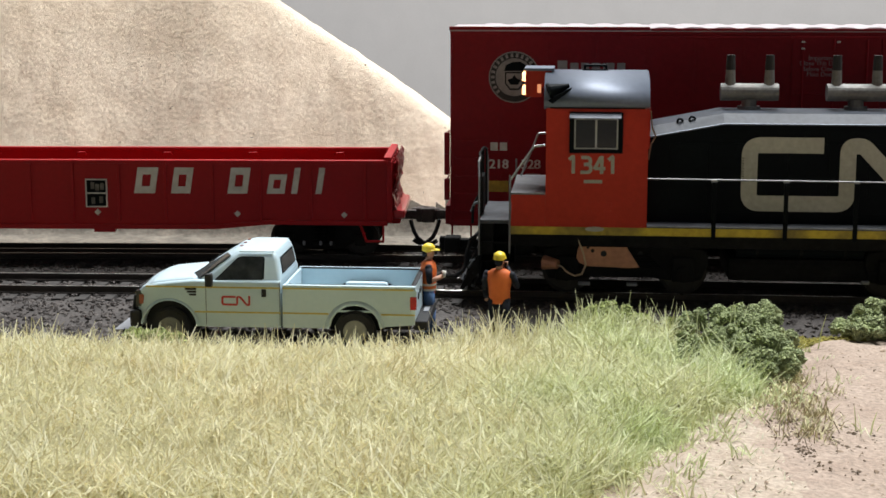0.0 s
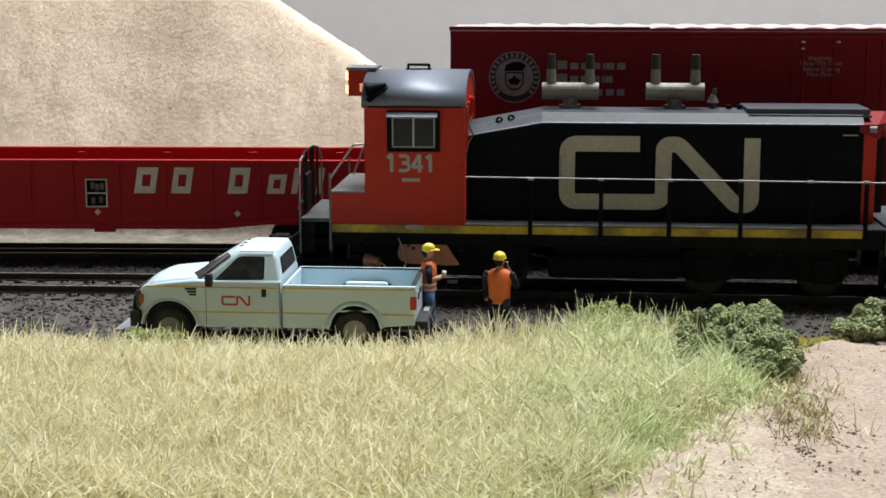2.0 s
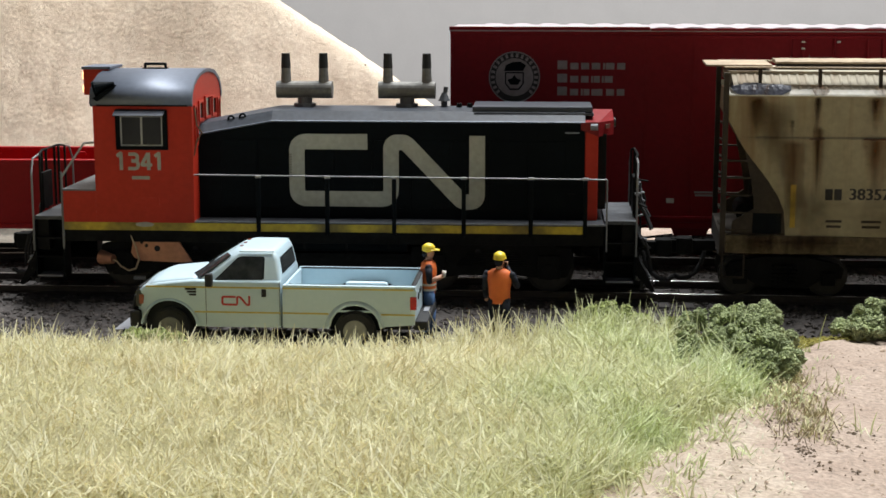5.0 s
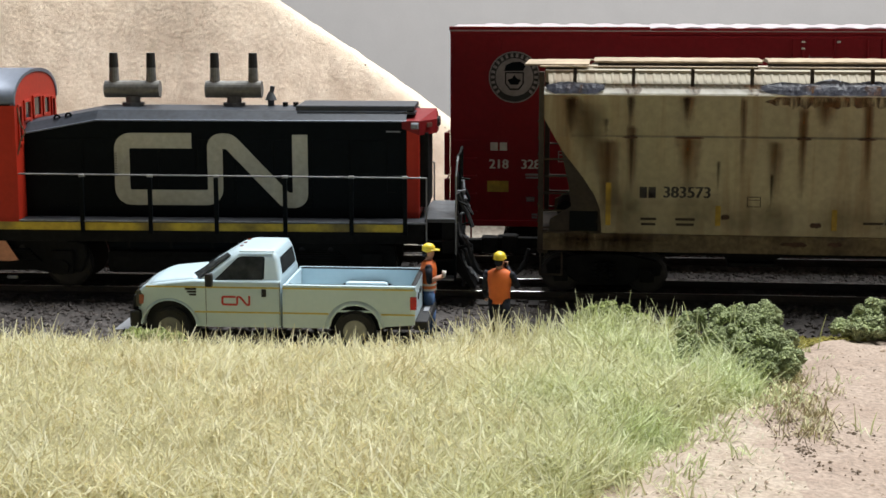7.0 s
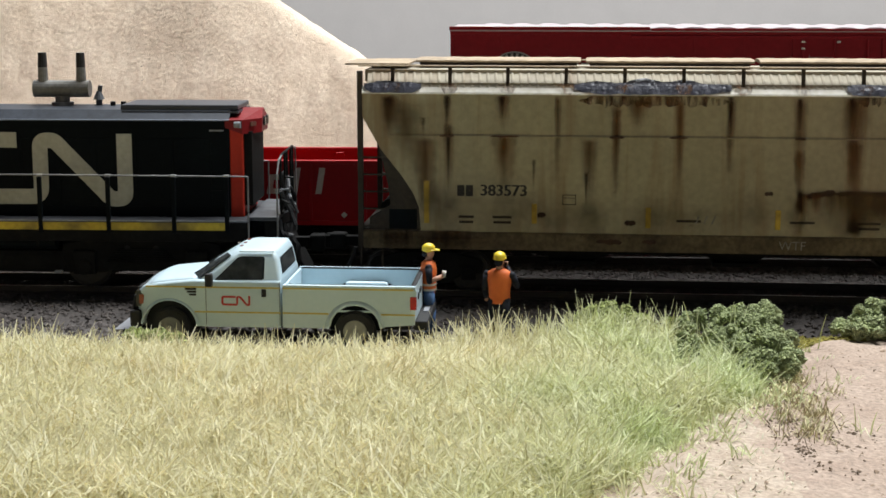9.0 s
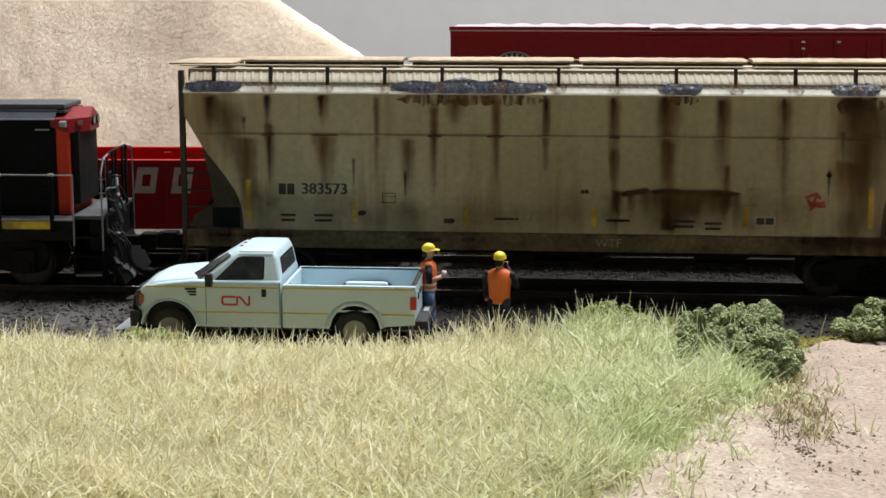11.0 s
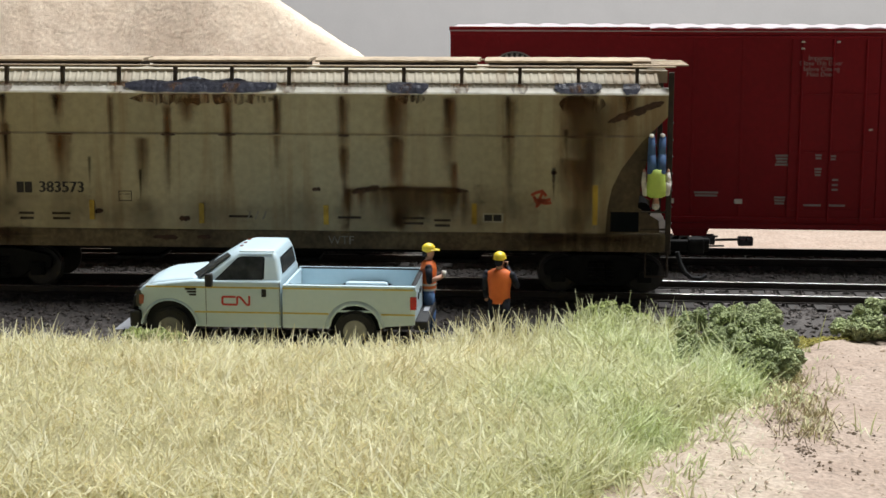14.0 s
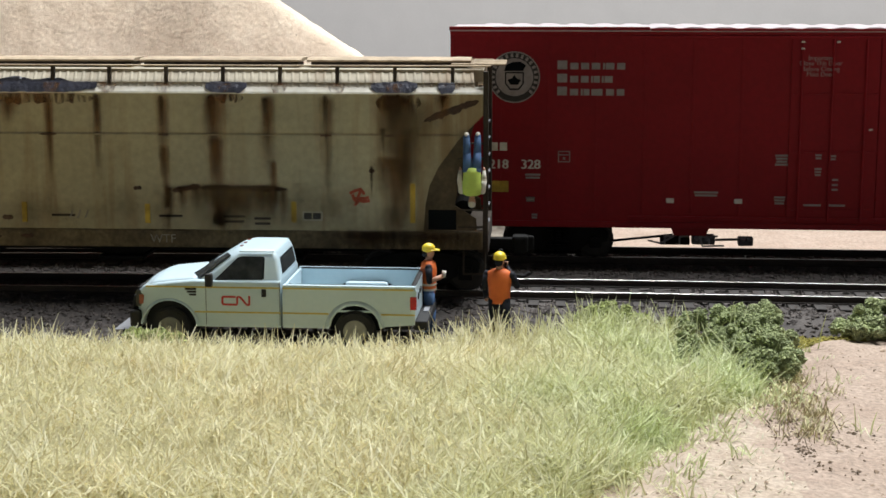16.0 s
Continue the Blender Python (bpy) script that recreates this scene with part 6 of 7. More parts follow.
    # side windows, screen, rear window
    for sgn in (0, 1):
        def yy(z, d):
            y = 0.05 + 0.12 * (z - 1.36) / 0.47 - d
            return y if sgn == 0 else W - y
        poly = [(1.58, 1.35), (1.66, 1.34), (1.86, 1.365), (2.5, 1.375), (2.54, 1.4), (2.545, 1.77), (2.52, 1.8), (2.1, 1.8), (2.02, 1.775)]
        for name, grow, d, mat in (("window_seal", 1.0, 0.006, M_BLACK), ("side_window", 0.94, 0.014, M_CABGLASS)):
            cx, cz = 2.12, 1.56
            bm = B()
            pts = [(cx + (x - cx) * grow, cz + (z - cz) * grow) for x, z in poly]
            a = [bm.verts.new((x, yy(z, d), z)) for x, z in pts]
            b = [bm.verts.new((x, yy(z, -0.02), z)) for x, z in pts]
            bm.faces.new(a)
            bm.faces.new(b[::-1])
            for i in range(len(pts)):
                j = (i + 1) % len(pts)
                bm.faces.new((a[i], b[i], b[j], a[j]))
            bmesh.ops.recalc_face_normals(bm, faces=bm.faces)
            part(name, bm, mat, cab)
    def slab(name, quad, thick, mat):
        bm = B()
        a = [bm.verts.new(p) for p in quad]
        fc = bm.faces.new(a)
        fc.normal_update()
        got = bmesh.ops.extrude_face_region(bm, geom=[fc])
        bmesh.ops.translate(bm, vec=fc.normal * thick, verts=[g for g in got["geom"] if isinstance(g, bmesh.types.BMVert)])
        bmesh.ops.recalc_face_normals(bm, faces=bm.faces)
        return part(name, bm, mat, cab)
    slab("windscreen", [(1.775, 0.49, 1.8), (1.775, W - 0.49, 1.8), (1.08, W - 0.44, 1.385), (1.08, 0.44, 1.385)], 0.02, M_CABGLASS)
    slab("windscreen_corner", [(1.31, 0.1, 1.385), (1.885, 0.205, 1.81), (1.775, 0.45, 1.81), (1.09, 0.41, 1.385)], -0.02, M_CABGLASS)
    slab("windscreen_corner", [(1.31, W - 0.1, 1.385), (1.09, W - 0.41, 1.385), (1.775, W - 0.45, 1.81), (1.885, W - 0.205, 1.81)], -0.02, M_CABGLASS)
    slab("window_seal", [(2.862, 0.3, 1.45), (2.862, W - 0.3, 1.45), (2.806, W - 0.33, 1.76), (2.806, 0.33, 1.76)], 0.012, M_BLACK)
    slab("rear_window", [(2.872, 0.33, 1.475), (2.872, W - 0.33, 1.475), (2.822, W - 0.36, 1.735), (2.822, 0.36, 1.735)], 0.012, M_CABGLASS)
    # load bed
    bed_out = [(2.9, 0.46), (2.9, 1.26), (5.42, 1.26), (5.46, 1.2), (5.42, 0.55)] + [(4.76, 0.5)] + arc_pts(4.28, 0.43, 0.48, 8, 172) + [(3.78, 0.46)]
    for y0, y1 in ((0.0, 0.09), (W - 0.09, W)):
        bm = prism(B(), bed_out, y0, y1)
        bw = part("bed_side", bm, M_WHITE, t)
        part("bed_rail", box(B(), 2.9, 5.44, y0 - 0.012, y1 + 0.012, 1.255, 1.29, 0.012), M_WHITE, bw)
    part("bed_floor", box(B(), 2.9, 5.4, 0.09, W - 0.09, 0.76, 0.8), M_WHITE, t)
    part("bed_front", box(B(), 2.9, 2.95, 0.09, W - 0.09, 0.8, 1.27, 0.01), M_WHITE, t)
    tg = part("tailgate", box(B(), 5.36, 5.43, 0.09, W - 0.09, 0.62, 1.27, 0.015), M_WHITE, t)
    part("gate_handle", box(B(), 5.43, 5.45, W / 2 - 0.12, W / 2 + 0.12, 1.0, 1.1, 0.01), M_RUBBER, tg)
    part("gate_badge", tube(B(), (5.43, 0.6, 1.0), (5.445, 0.6, 1.0), 0.07, n=14), M_BLACK, tg)
    for y0, y1 in ((0.091, 0.112), (W - 0.112, W - 0.091)):
        part("arch_liner", box(B(), 3.8, 4.76, y0, y1, 0.42, 0.97), M_BLACK, t)
    for y0, y1 in ((0.115, 0.32), (W - 0.32, W - 0.115)):
        bm = box(B(), 3.85, 4.72, y0, y1, 0.8, 1.04, 0.09)
        part("wheel_well", bm, M_WHITE, t)
    part("chassis", box(B(), 0.3, 5.3, 0.35, W - 0.35, 0.38, 0.6), M_RUBBER, t)
    part("inner_wing", box(B(), 0.2, 1.2, 0.2, W - 0.2, 0.45, 1.0), M_RUBBER, t)
    part("inner_wing", box(B(), 3.78, 4.78, 0.12, W - 0.12, 0.45, 0.76), M_RUBBER, t)
    # wheels
    for x in (0.71, 4.28):
        for y, s in ((0.02, -1), (W - 0.02, 1)):
            bm = tube(B(), (x, y, 0.4), (x, y - s * 0.24, 0.4), 0.4, n=32)
            bmesh.ops.bevel(bm, geom=[e for e in bm.edges if abs(e.verts[0].co.y - e.verts[1].co.y) < 1e-4], offset=0.04, segments=2, affect="EDGES")
            wheel = part("wheel", bm, M_RUBBER, t, "black tyre")
            bm = tube(B(), (x, y - s * 0.02, 0.4), (x, y + s * 0.012, 0.4), 0.24, 0.22, n=24)
            tube(bm, (x, y, 0.4), (x, y + s * 0.035, 0.4), 0.08, n=14)
            for i in range(8):
                a = i * math.pi / 4
                tube(bm, (x + 0.13 * math.cos(a), y, 0.4 + 0.13 * math.sin(a)), (x + 0.13 * math.cos(a), y + s * 0.025, 0.4 + 0.13 * math.sin(a)), 0.018, n=6)
            part("rim", bm, M_HUB, wheel, "dusty metal rim")
    # wings swell out round the wheel arches
    for x, r0, r1 in ((4.28, 0.485, 0.575), (0.71, 0.524, 0.57)):
        for y, sg in ((0.0, -1), (W, 1)):
            bm = B()
            rings = [[bm.verts.new((u, y + sg * d, v)) for u, v in arc_pts(x, 0.43, r, 6, 174, 20)] for r, d in ((r0, 0.0), (r0, 0.022), (r0 + 0.012, 0.028), (r0 + 0.35 * (r1 - r0), 0.022), (r1, 0.0), (r1, -0.02))]
            for p, q in zip(rings, rings[1:]):
                for a in range(20):
                    bm.faces.new((p[a], p[a + 1], q[a + 1], q[a]))
            bmesh.ops.recalc_face_normals(bm, faces=bm.faces)
            part("arch_flare", bm, M_WHITE, t, smooth=True)
    # black trim inside the bed, roof lamps, orange corner lamps
    for a in ((2.95, 5.36, 0.092, 0.104, 1.262, 1.296), (2.95, 5.36, W - 0.104, W - 0.092, 1.262, 1.296), (5.34, 5.36, 0.1, W - 0.1, 1.262, 1.296), (5.37, 5.43, 0.1, W - 0.1, 1.272, 1.286)):
        part("bed_trim", box(B(), *a), M_RUBBER, t)
    for y in (0.62, W / 2, W - 0.62):
        part("roof_lamp", box(B(), 1.98, 2.04, y - 0.04, y + 0.04, 1.91, 1.94, 0.01), M_AMBER, cab, "small amber roof lamp")
    for y in (0.1, W - 0.13):
        part("corner_lamp", box(B(), 0.1, 0.19, y, y + 0.03, 0.86, 1.04, 0.01), M_AMBER, t, "amber corner lamp")
    # bumpers, lamps, mirrors, handles, lines
    bm = box(B(), -0.08, 0.14, 0.02, W - 0.02, 0.42, 0.74, 0.05)
    part("front_bumper", bm, M_RUBBER, t, "black front bumper")
    part("grille", box(B(), 0.02, 0.12, 0.35, W - 0.35, 0.76, 1.15, 0.02), M_RUBBER, t)
    for y in (0.12, W - 0.42):
        part("headlight", box(B(), 0.03, 0.16, y - 0.004, y + 0.304, 0.8, 1.12, 0.03), M_DARKGLASS, t)
    part("brush_guard", rod(B(), [(-0.05, 0.22, 0.6), (-0.01, 0.24, 0.98), (-0.01, W - 0.24, 0.98), (-0.05, W - 0.22, 0.6)], 0.035), M_RUBBER, t)
    bm = prism(B(), [(-0.5, 0.24), (-0.08, 0.24), (-0.08, 0.32), (-0.5, 0.28)], 0.35, W - 0.5)
    part("front_step", bm, M_STEP, t, "pale grey plate before the bumper")
    part("step_arm", box(B(), -0.3, 0.0, 0.3, 0.5, 0.02, 0.3), M_RUBBER, t)
    part("step_arm", box(B(), -0.3, 0.0, W - 0.6, W - 0.4, 0.02, 0.3), M_RUBBER, t)
    part("rear_bumper", box(B(), 5.4, 5.66, 0.05, W - 0.05, 0.44, 0.62, 0.03), M_RUBBER, t)
    part("bumper_top", box(B(), 5.5, 5.6, 0.9, 1.3, 0.62, 0.64), M_STEP, t)
    for y in (-0.008, W - 0.09):
        part("tail_light", box(B(), 5.33, 5.455, y, y + 0.1, 0.84, 1.1, 0.02), M_TAIL, t, "red tail light")
    for y, s in ((0.0, -1), (W, 1)):
        bm = box(B(), 1.46, 1.6, y + s * 0.1, y + s * 0.24, 1.27, 1.52, 0.03)
        box(bm, 1.5, 1.56, y - s * 0.02, y + s * 0.12, 1.3, 1.34)
        part("wing_mirror", bm, M_RUBBER, t, "black wing mirror")
        part("door_handle", box(B(), 2.5, 2.59, y + s * 0.025, y - s * 0.01, 1.05, 1.2, 0.01), M_RUBBER, t)
        bm = B()
        for i in range(3):
            box(bm, 1.02 + i * 0.04, 1.24, y + s * 0.012, y - s * 0.01, 1.17 - i * 0.055, 1.205 - i * 0.055)
        part("wing_vent", bm, M_RUBBER, t)
        for z, x0, x1 in ((1.225, 0.26, 5.4), (0.745, 1.2, 3.78), (0.745, 4.78, 5.42)):
            for xa, xb in ((x0, min(x1, 2.86)), (max(x0, 2.9), x1)):
                if xb > xa:
                    part("yellow_line", box(B(), xa, xb, y + s * 0.004, y - s * 0.002, z - 0.015, z + 0.015), M_STRIPE, t)
        bm = B()
        for d in ((1.42, 1.43, 0.5, 1.34), (2.84, 2.85, 0.5, 1.34)):
            box(bm, d[0], d[1], y + s * 0.003, y - s * 0.002, d[2], d[3])
        part("door_seam", bm, M_UNDER, t)
        part("roof_drip", box(B(), 2.05, 2.72, y - s * 0.21, y - s * 0.19, 1.88, 1.9), M_WHITE, cab)
    mark = [(2.0, 1.045), (1.745, 1.045), (1.745, 0.895), (2.03, 0.895), (2.03, 1.045), (2.085, 1.045), (2.215, 0.893), (2.262, 0.893), (2.262, 1.065)]
    part("ribbon_mark", ribbon(B(), mark, 0.038, -0.006, radius=0.035, thick=0.004), M_REDLOGO, t, "red ribbon-shaped door mark")
    # seat and wheel behind the glass
    bm = box(B(), 2.3, 2.5, 0.25, W - 0.25, 1.1, 1.62, 0.06)
    part("bench_seat", bm, M_UNDER, t)
    return t


M_CABGLASS = material("grey_cab_glass", (0.05, 0.055, 0.056), 0.12, vary=0.25, coarse=3.5, fine=6, bump=0, spec=0.15)
build_pickup()
# ---- painted model figures, one plain mesh each ----
def blob(bm, at3, size, mat, turn=0.0):
    got = bmesh.ops.create_uvsphere(bm, u_segments=14, v_segments=9, radius=1, matrix=Matrix.Translation(at3) @ Matrix.Rotation(turn, 4, "Y") @ Matrix.Diagonal((*size, 1)))
    for fc in {f for v in got["verts"] for f in v.link_faces}:
        fc.material_index = mat


def limb(bm, pts, r, mat):
    for (a, ra), (b, rb) in zip(zip(pts, r), zip(pts[1:], r[1:])):
        tube(bm, a, b, ra, rb, n=10, mat=mat)
    for p, rr in zip(pts, r):
        blob(bm, p, (rr, rr, rr), mat)


def figure(name, label, m, cloth, helmet=True, hold=0, bands=False, size=1.0):
    """Faces +x. cloth: materials of skin, vest, helmet, trousers, sleeves, pale."""
    bm = B()
    for s in (-1, 1):
        limb(bm, [(0.0, s * 0.1, 0.88), (0.02 + 0.03 * s, s * 0.12, 0.48), (0.0 + 0.06 * s, s * 0.13, 0.1)], [0.12, 0.095, 0.075], 3)
        blob(bm, (0.06 + 0.06 * s, s * 0.13, 0.05), (0.15, 0.06, 0.06), 4)
    rows = [(0.82, 0.13, 0.19), (0.95, 0.15, 0.21), (1.1, 0.15, 0.215), (1.3, 0.165, 0.25), (1.43, 0.14, 0.24), (1.49, 0.09, 0.14)]
    rings = []
    for z, a, b in rows:
        rings.append([bm.verts.new((a * math.cos(math.pi * i / 9), b * math.sin(math.pi * i / 9), z)) for i in range(18)])
    made = []
    for p, q in zip(rings, rings[1:]):
        for i in range(18):
            made.append(bm.faces.new((p[i], p[(i + 1) % 18], q[(i + 1) % 18], q[i])))
    made += [bm.faces.new(rings[0][::-1]), bm.faces.new(rings[-1])]
    for fc in made:
        fc.material_index = 1
    if bands:
        for z0, z1 in ((0.9, 0.94), (1.0, 1.04)):
            ra = [bm.verts.new((0.157 * math.cos(math.pi * i / 9), 0.22 * math.sin(math.pi * i / 9), z0)) for i in range(18)]
            rb = [bm.verts.new((0.158 * math.cos(math.pi * i / 9), 0.222 * math.sin(math.pi * i / 9), z1)) for i in range(18)]
            for i in range(18):
                bm.faces.new((ra[i], ra[(i + 1) % 18], rb[(i + 1) % 18], rb[i])).material_index = 5
    tube(bm, (0, 0, 1.47), (0.01, 0, 1.58), 0.065, n=10, mat=0)
    blob(bm, (0.02, 0, 1.64), (0.1, 0.085, 0.12), 0)
    if helmet:
        blob(bm, (0.0, 0, 1.735), (0.135, 0.12, 0.105), 2)
        got = bmesh.ops.create_cone(bm, cap_ends=True, segments=18, radius1=0.145, radius2=0.135, depth=0.02, matrix=Matrix.Translation((0.02, 0, 1.7)) @ Matrix.Diagonal((1.1, 0.9, 1, 1)))
        for fc in {f for v in got["verts"] for f in v.link_faces}:
            fc.material_index = 2
        prism(bm, [(0.1, 1.7), (0.22, 1.685), (0.22, 1.7), (0.1, 1.725)], -0.08, 0.08, 2)
        blob(bm, (-0.06, 0, 1.62), (0.07, 0.085, 0.07), 4)
    else:
        blob(bm, (-0.01, 0, 1.69), (0.105, 0.09, 0.09), 4)
    for s in (-1, 1):
        if hold == 1 and s < 0:
            limb(bm, [(0.0, s * 0.25, 1.38), (0.02, s * 0.31, 1.12)], [0.075, 0.062], 4)
            limb(bm, [(0.02, s * 0.31, 1.12), (0.27, s * 0.2, 1.2)], [0.055, 0.045], 0)
            tube(bm, (0.3, s * 0.2, 1.18), (0.31, s * 0.2, 1.31), 0.035, 0.045, n=10, mat=5)
        elif hold == 2 and s < 0:
            limb(bm, [(0.0, s * 0.25, 1.38), (0.1, s * 0.32, 1.16)], [0.075, 0.062], 4)
            limb(bm, [(0.1, s * 0.32, 1.16), (0.14, s * 0.12, 1.5)], [0.055, 0.045], 4)
            box(bm, 0.12, 0.18, s * 0.1 - 0.03, s * 0.1 + 0.05, 1.5, 1.62, 0.01, 4)
        else:
            limb(bm, [(0.0, s * 0.25, 1.38), (-0.01, s * 0.29, 1.12), (0.07, s * 0.28, 0.92)], [0.075, 0.062, 0.045], 4)
            blob(bm, (0.08, s * 0.28, 0.88), (0.045, 0.035, 0.06), 0)
    bmesh.ops.scale(bm, vec=(size, size, size), verts=bm.verts)
    bm.normal_update()
    ob = part(name, bm, cloth, None, smooth=True)
    ob.matrix_basis = m
    return tagged(ob, label, "figurine", "model figurines")


figure("worker_figurine", "model figurine in yellow helmet and orange vest, holding a cup", at(-2.72, -3.25, -0.385, 5), [M_FLESH, M_VEST, M_HAT, M_DENIM, M_NAVY, M_PALELETTER], hold=1, bands=True)
figure("worker_figurine", "model figurine in yellow helmet and orange vest, seen from behind", at(-1.27, -4.1, -0.385, 78), [M_FLESH, M_VEST, M_HAT, M_NAVY, M_NAVY, M_PALELETTER], hold=2)
rider = figure("hanging_figurine", "model figurine in lime vest hanging upside down from the hopper ladder", at(5.76, -1.72, 3.5, 90, 0, 0) @ pose(0, 0, 0, 0, 180, 0) @ pose(0, 0, 0, 0, 0, 180), [M_FLESH, M_LIME, M_HAT, M_DENIM, M_PALELETTER, M_PALELETTER], helmet=False, size=0.88)
RIDER = rider.matrix_basis.copy()
# ---- dry grass ----
def grass_material():
    m = bpy.data.materials.new("dry_grass_blades")
    m.use_nodes = True
    nodes, links = m.node_tree.nodes, m.node_tree.links
    b = nodes["Principled BSDF"]
    geo, tc = nodes.new("ShaderNodeNewGeometry"), nodes.new("ShaderNodeTexCoord")
    straw, green = nodes.new("ShaderNodeValToRGB"), nodes.new("ShaderNodeValToRGB")
    straw.color_ramp.elements[0].color, straw.color_ramp.elements[1].color = (0.54, 0.46, 0.235, 1), (0.85, 0.82, 0.62, 1)
    e = straw.color_ramp.elements.new(0.4)
    e.color = (0.72, 0.69, 0.44, 1)
    green.color_ramp.elements[0].color, green.color_ramp.elements[1].color = (0.34, 0.4, 0.15, 1), (0.78, 0.83, 0.55, 1)
    e = green.color_ramp.elements.new(0.5)
    e.color = (0.56, 0.62, 0.33, 1)
    for r in (straw, green):
        links.new(geo.outputs["Random Per Island"], r.inputs["Fac"])
    n = nodes.new("ShaderNodeTexNoise")
    n.inputs["Scale"].default_value, n.inputs["Detail"].default_value = 0.35 / K, 3
    links.new(tc.outputs["Object"], n.inputs["Vector"])
    sep = nodes.new("ShaderNodeSeparateXYZ")
    links.new(tc.outputs["Object"], sep.inputs[0])
    rng = nodes.new("ShaderNodeMapRange")
    rng.inputs["From Min"].default_value, rng.inputs["From Max"].default_value = -7.5 * K, 2.5 * K
    rng.inputs["To Min"].default_value, rng.inputs["To Max"].default_value = -0.62, 0.24
    links.new(sep.outputs["X"], rng.inputs["Value"])
    add = nodes.new("ShaderNodeMath")
    add.operation = "ADD"
    links.new(n.outputs["Fac"], add.inputs[0])
    links.new(rng.outputs[0], add.inputs[1])
    st = nodes.new("ShaderNodeMapRange")
    st.inputs["From Min"].default_value, st.inputs["From Max"].default_value = 0.3, 0.85
    links.new(add.outputs[0], st.inputs["Value"])
    mx = nodes.new("ShaderNodeMix")
    mx.data_type = "RGBA"
    links.new(st.outputs[0], mx.inputs["Factor"])
    n2, r2, tan = nodes.new("ShaderNodeTexNoise"), nodes.new("ShaderNodeMapRange"), nodes.new("ShaderNodeMix")
    n2.inputs["Scale"].default_value, n2.inputs["Detail"].default_value = 0.75 / K, 4
    r2.inputs["From Min"].default_value, r2.inputs["From Max"].default_value = 0.5, 0.75
    r2.inputs["To Max"].default_value = 0.4
    tan.data_type = "RGBA"
    links.new(tc.outputs["Object"], n2.inputs["Vector"])
    links.new(n2.outputs["Fac"], r2.inputs["Value"])
    links.new(r2.outputs[0], tan.inputs["Factor"])
    links.new(straw.outputs["Color"], tan.inputs[6])
    tan.inputs[7].default_value = (0.66, 0.53, 0.29, 1)
    links.new(tan.outputs[2], mx.inputs[6])
    links.new(green.outputs["Color"], mx.inputs[7])
    links.new(mx.outputs[2], b.inputs["Base Color"])
    b.inputs["Roughness"].default_value, b.inputs["Specular IOR Level"].default_value = 0.6, 0.3
    tr, mix = nodes.new("ShaderNodeBsdfTranslucent"), nodes.new("ShaderNodeMixShader")
    links.new(mx.outputs[2], tr.inputs["Color"])
    mix.inputs[0].default_value = 0.42
    links.new(b.outputs[0], mix.inputs[1])
    links.new(tr.outputs[0], mix.inputs[2])
    links.new(mix.outputs[0], nodes["Material Output"].inputs["Surface"])
    return m


M_BLADE = grass_material()


def blades(name, roots, lengths, widths, lean, label, seed, mat=None, category="grass", heads=None, lying=False):
    """Curved tapering blades, two segments each, as one mesh; in full-size metres."""
    rng = np.random.default_rng(seed)
    n = len(roots)
    az, ben = rng.uniform(0, 6.283, n) if heads is None else heads, np.abs(rng.normal(0, 1, n)) * lean + 0.05
    d = np.stack([np.cos(az), np.sin(az), np.zeros(n)], -1)
    fa = rng.uniform(0, 6.283, n)
    side = np.stack([np.cos(fa), 0.35 * np.sin(fa), np.zeros(n)], -1)
    side /= np.linalg.norm(side, axis=1)[:, None]
    up = np.array([0, 0, 1.0])
    flat = rng.random(n) < 0.52 * (lean > 0.7)
    ben = np.where(flat, rng.uniform(0.55, 1.5, n), ben)
    ben = np.minimum(ben, 1.5)
    a1, a2 = ben * 0.85, ben * 1.7
    if lying:
        a1 = rng.uniform(0.75, 1.6, n)
        a2 = a1 + rng.normal(0, 0.35, n)
    seg1 = (d * np.sin(a1)[:, None] + up * np.cos(a1)[:, None]) * (lengths * 0.55)[:, None]
    seg2 = (d * np.sin(a2)[:, None] + up * np.cos(a2)[:, None]) * (lengths * 0.45)[:, None]
    w = (widths / 2)[:, None] * side
    v = np.stack([roots - w, roots + w, roots + seg1 + w * 0.85, roots + seg1 - w * 0.85, roots + seg1 + seg2 + w * 0.3, roots + seg1 + seg2 - w * 0.3], 1)
    idx = 6 * np.arange(n)[:, None]
    f = np.concatenate([idx + np.array([0, 1, 2, 3]), idx + np.array([3, 2, 4, 5])], 0)
    me = bpy.data.meshes.new(name)
    me.from_pydata((v.reshape(-1, 3) * K).tolist(), [], f.tolist())
    me.materials.append(mat or M_BLADE)
    return tagged(new(name, me), label, category, kind="stuff")


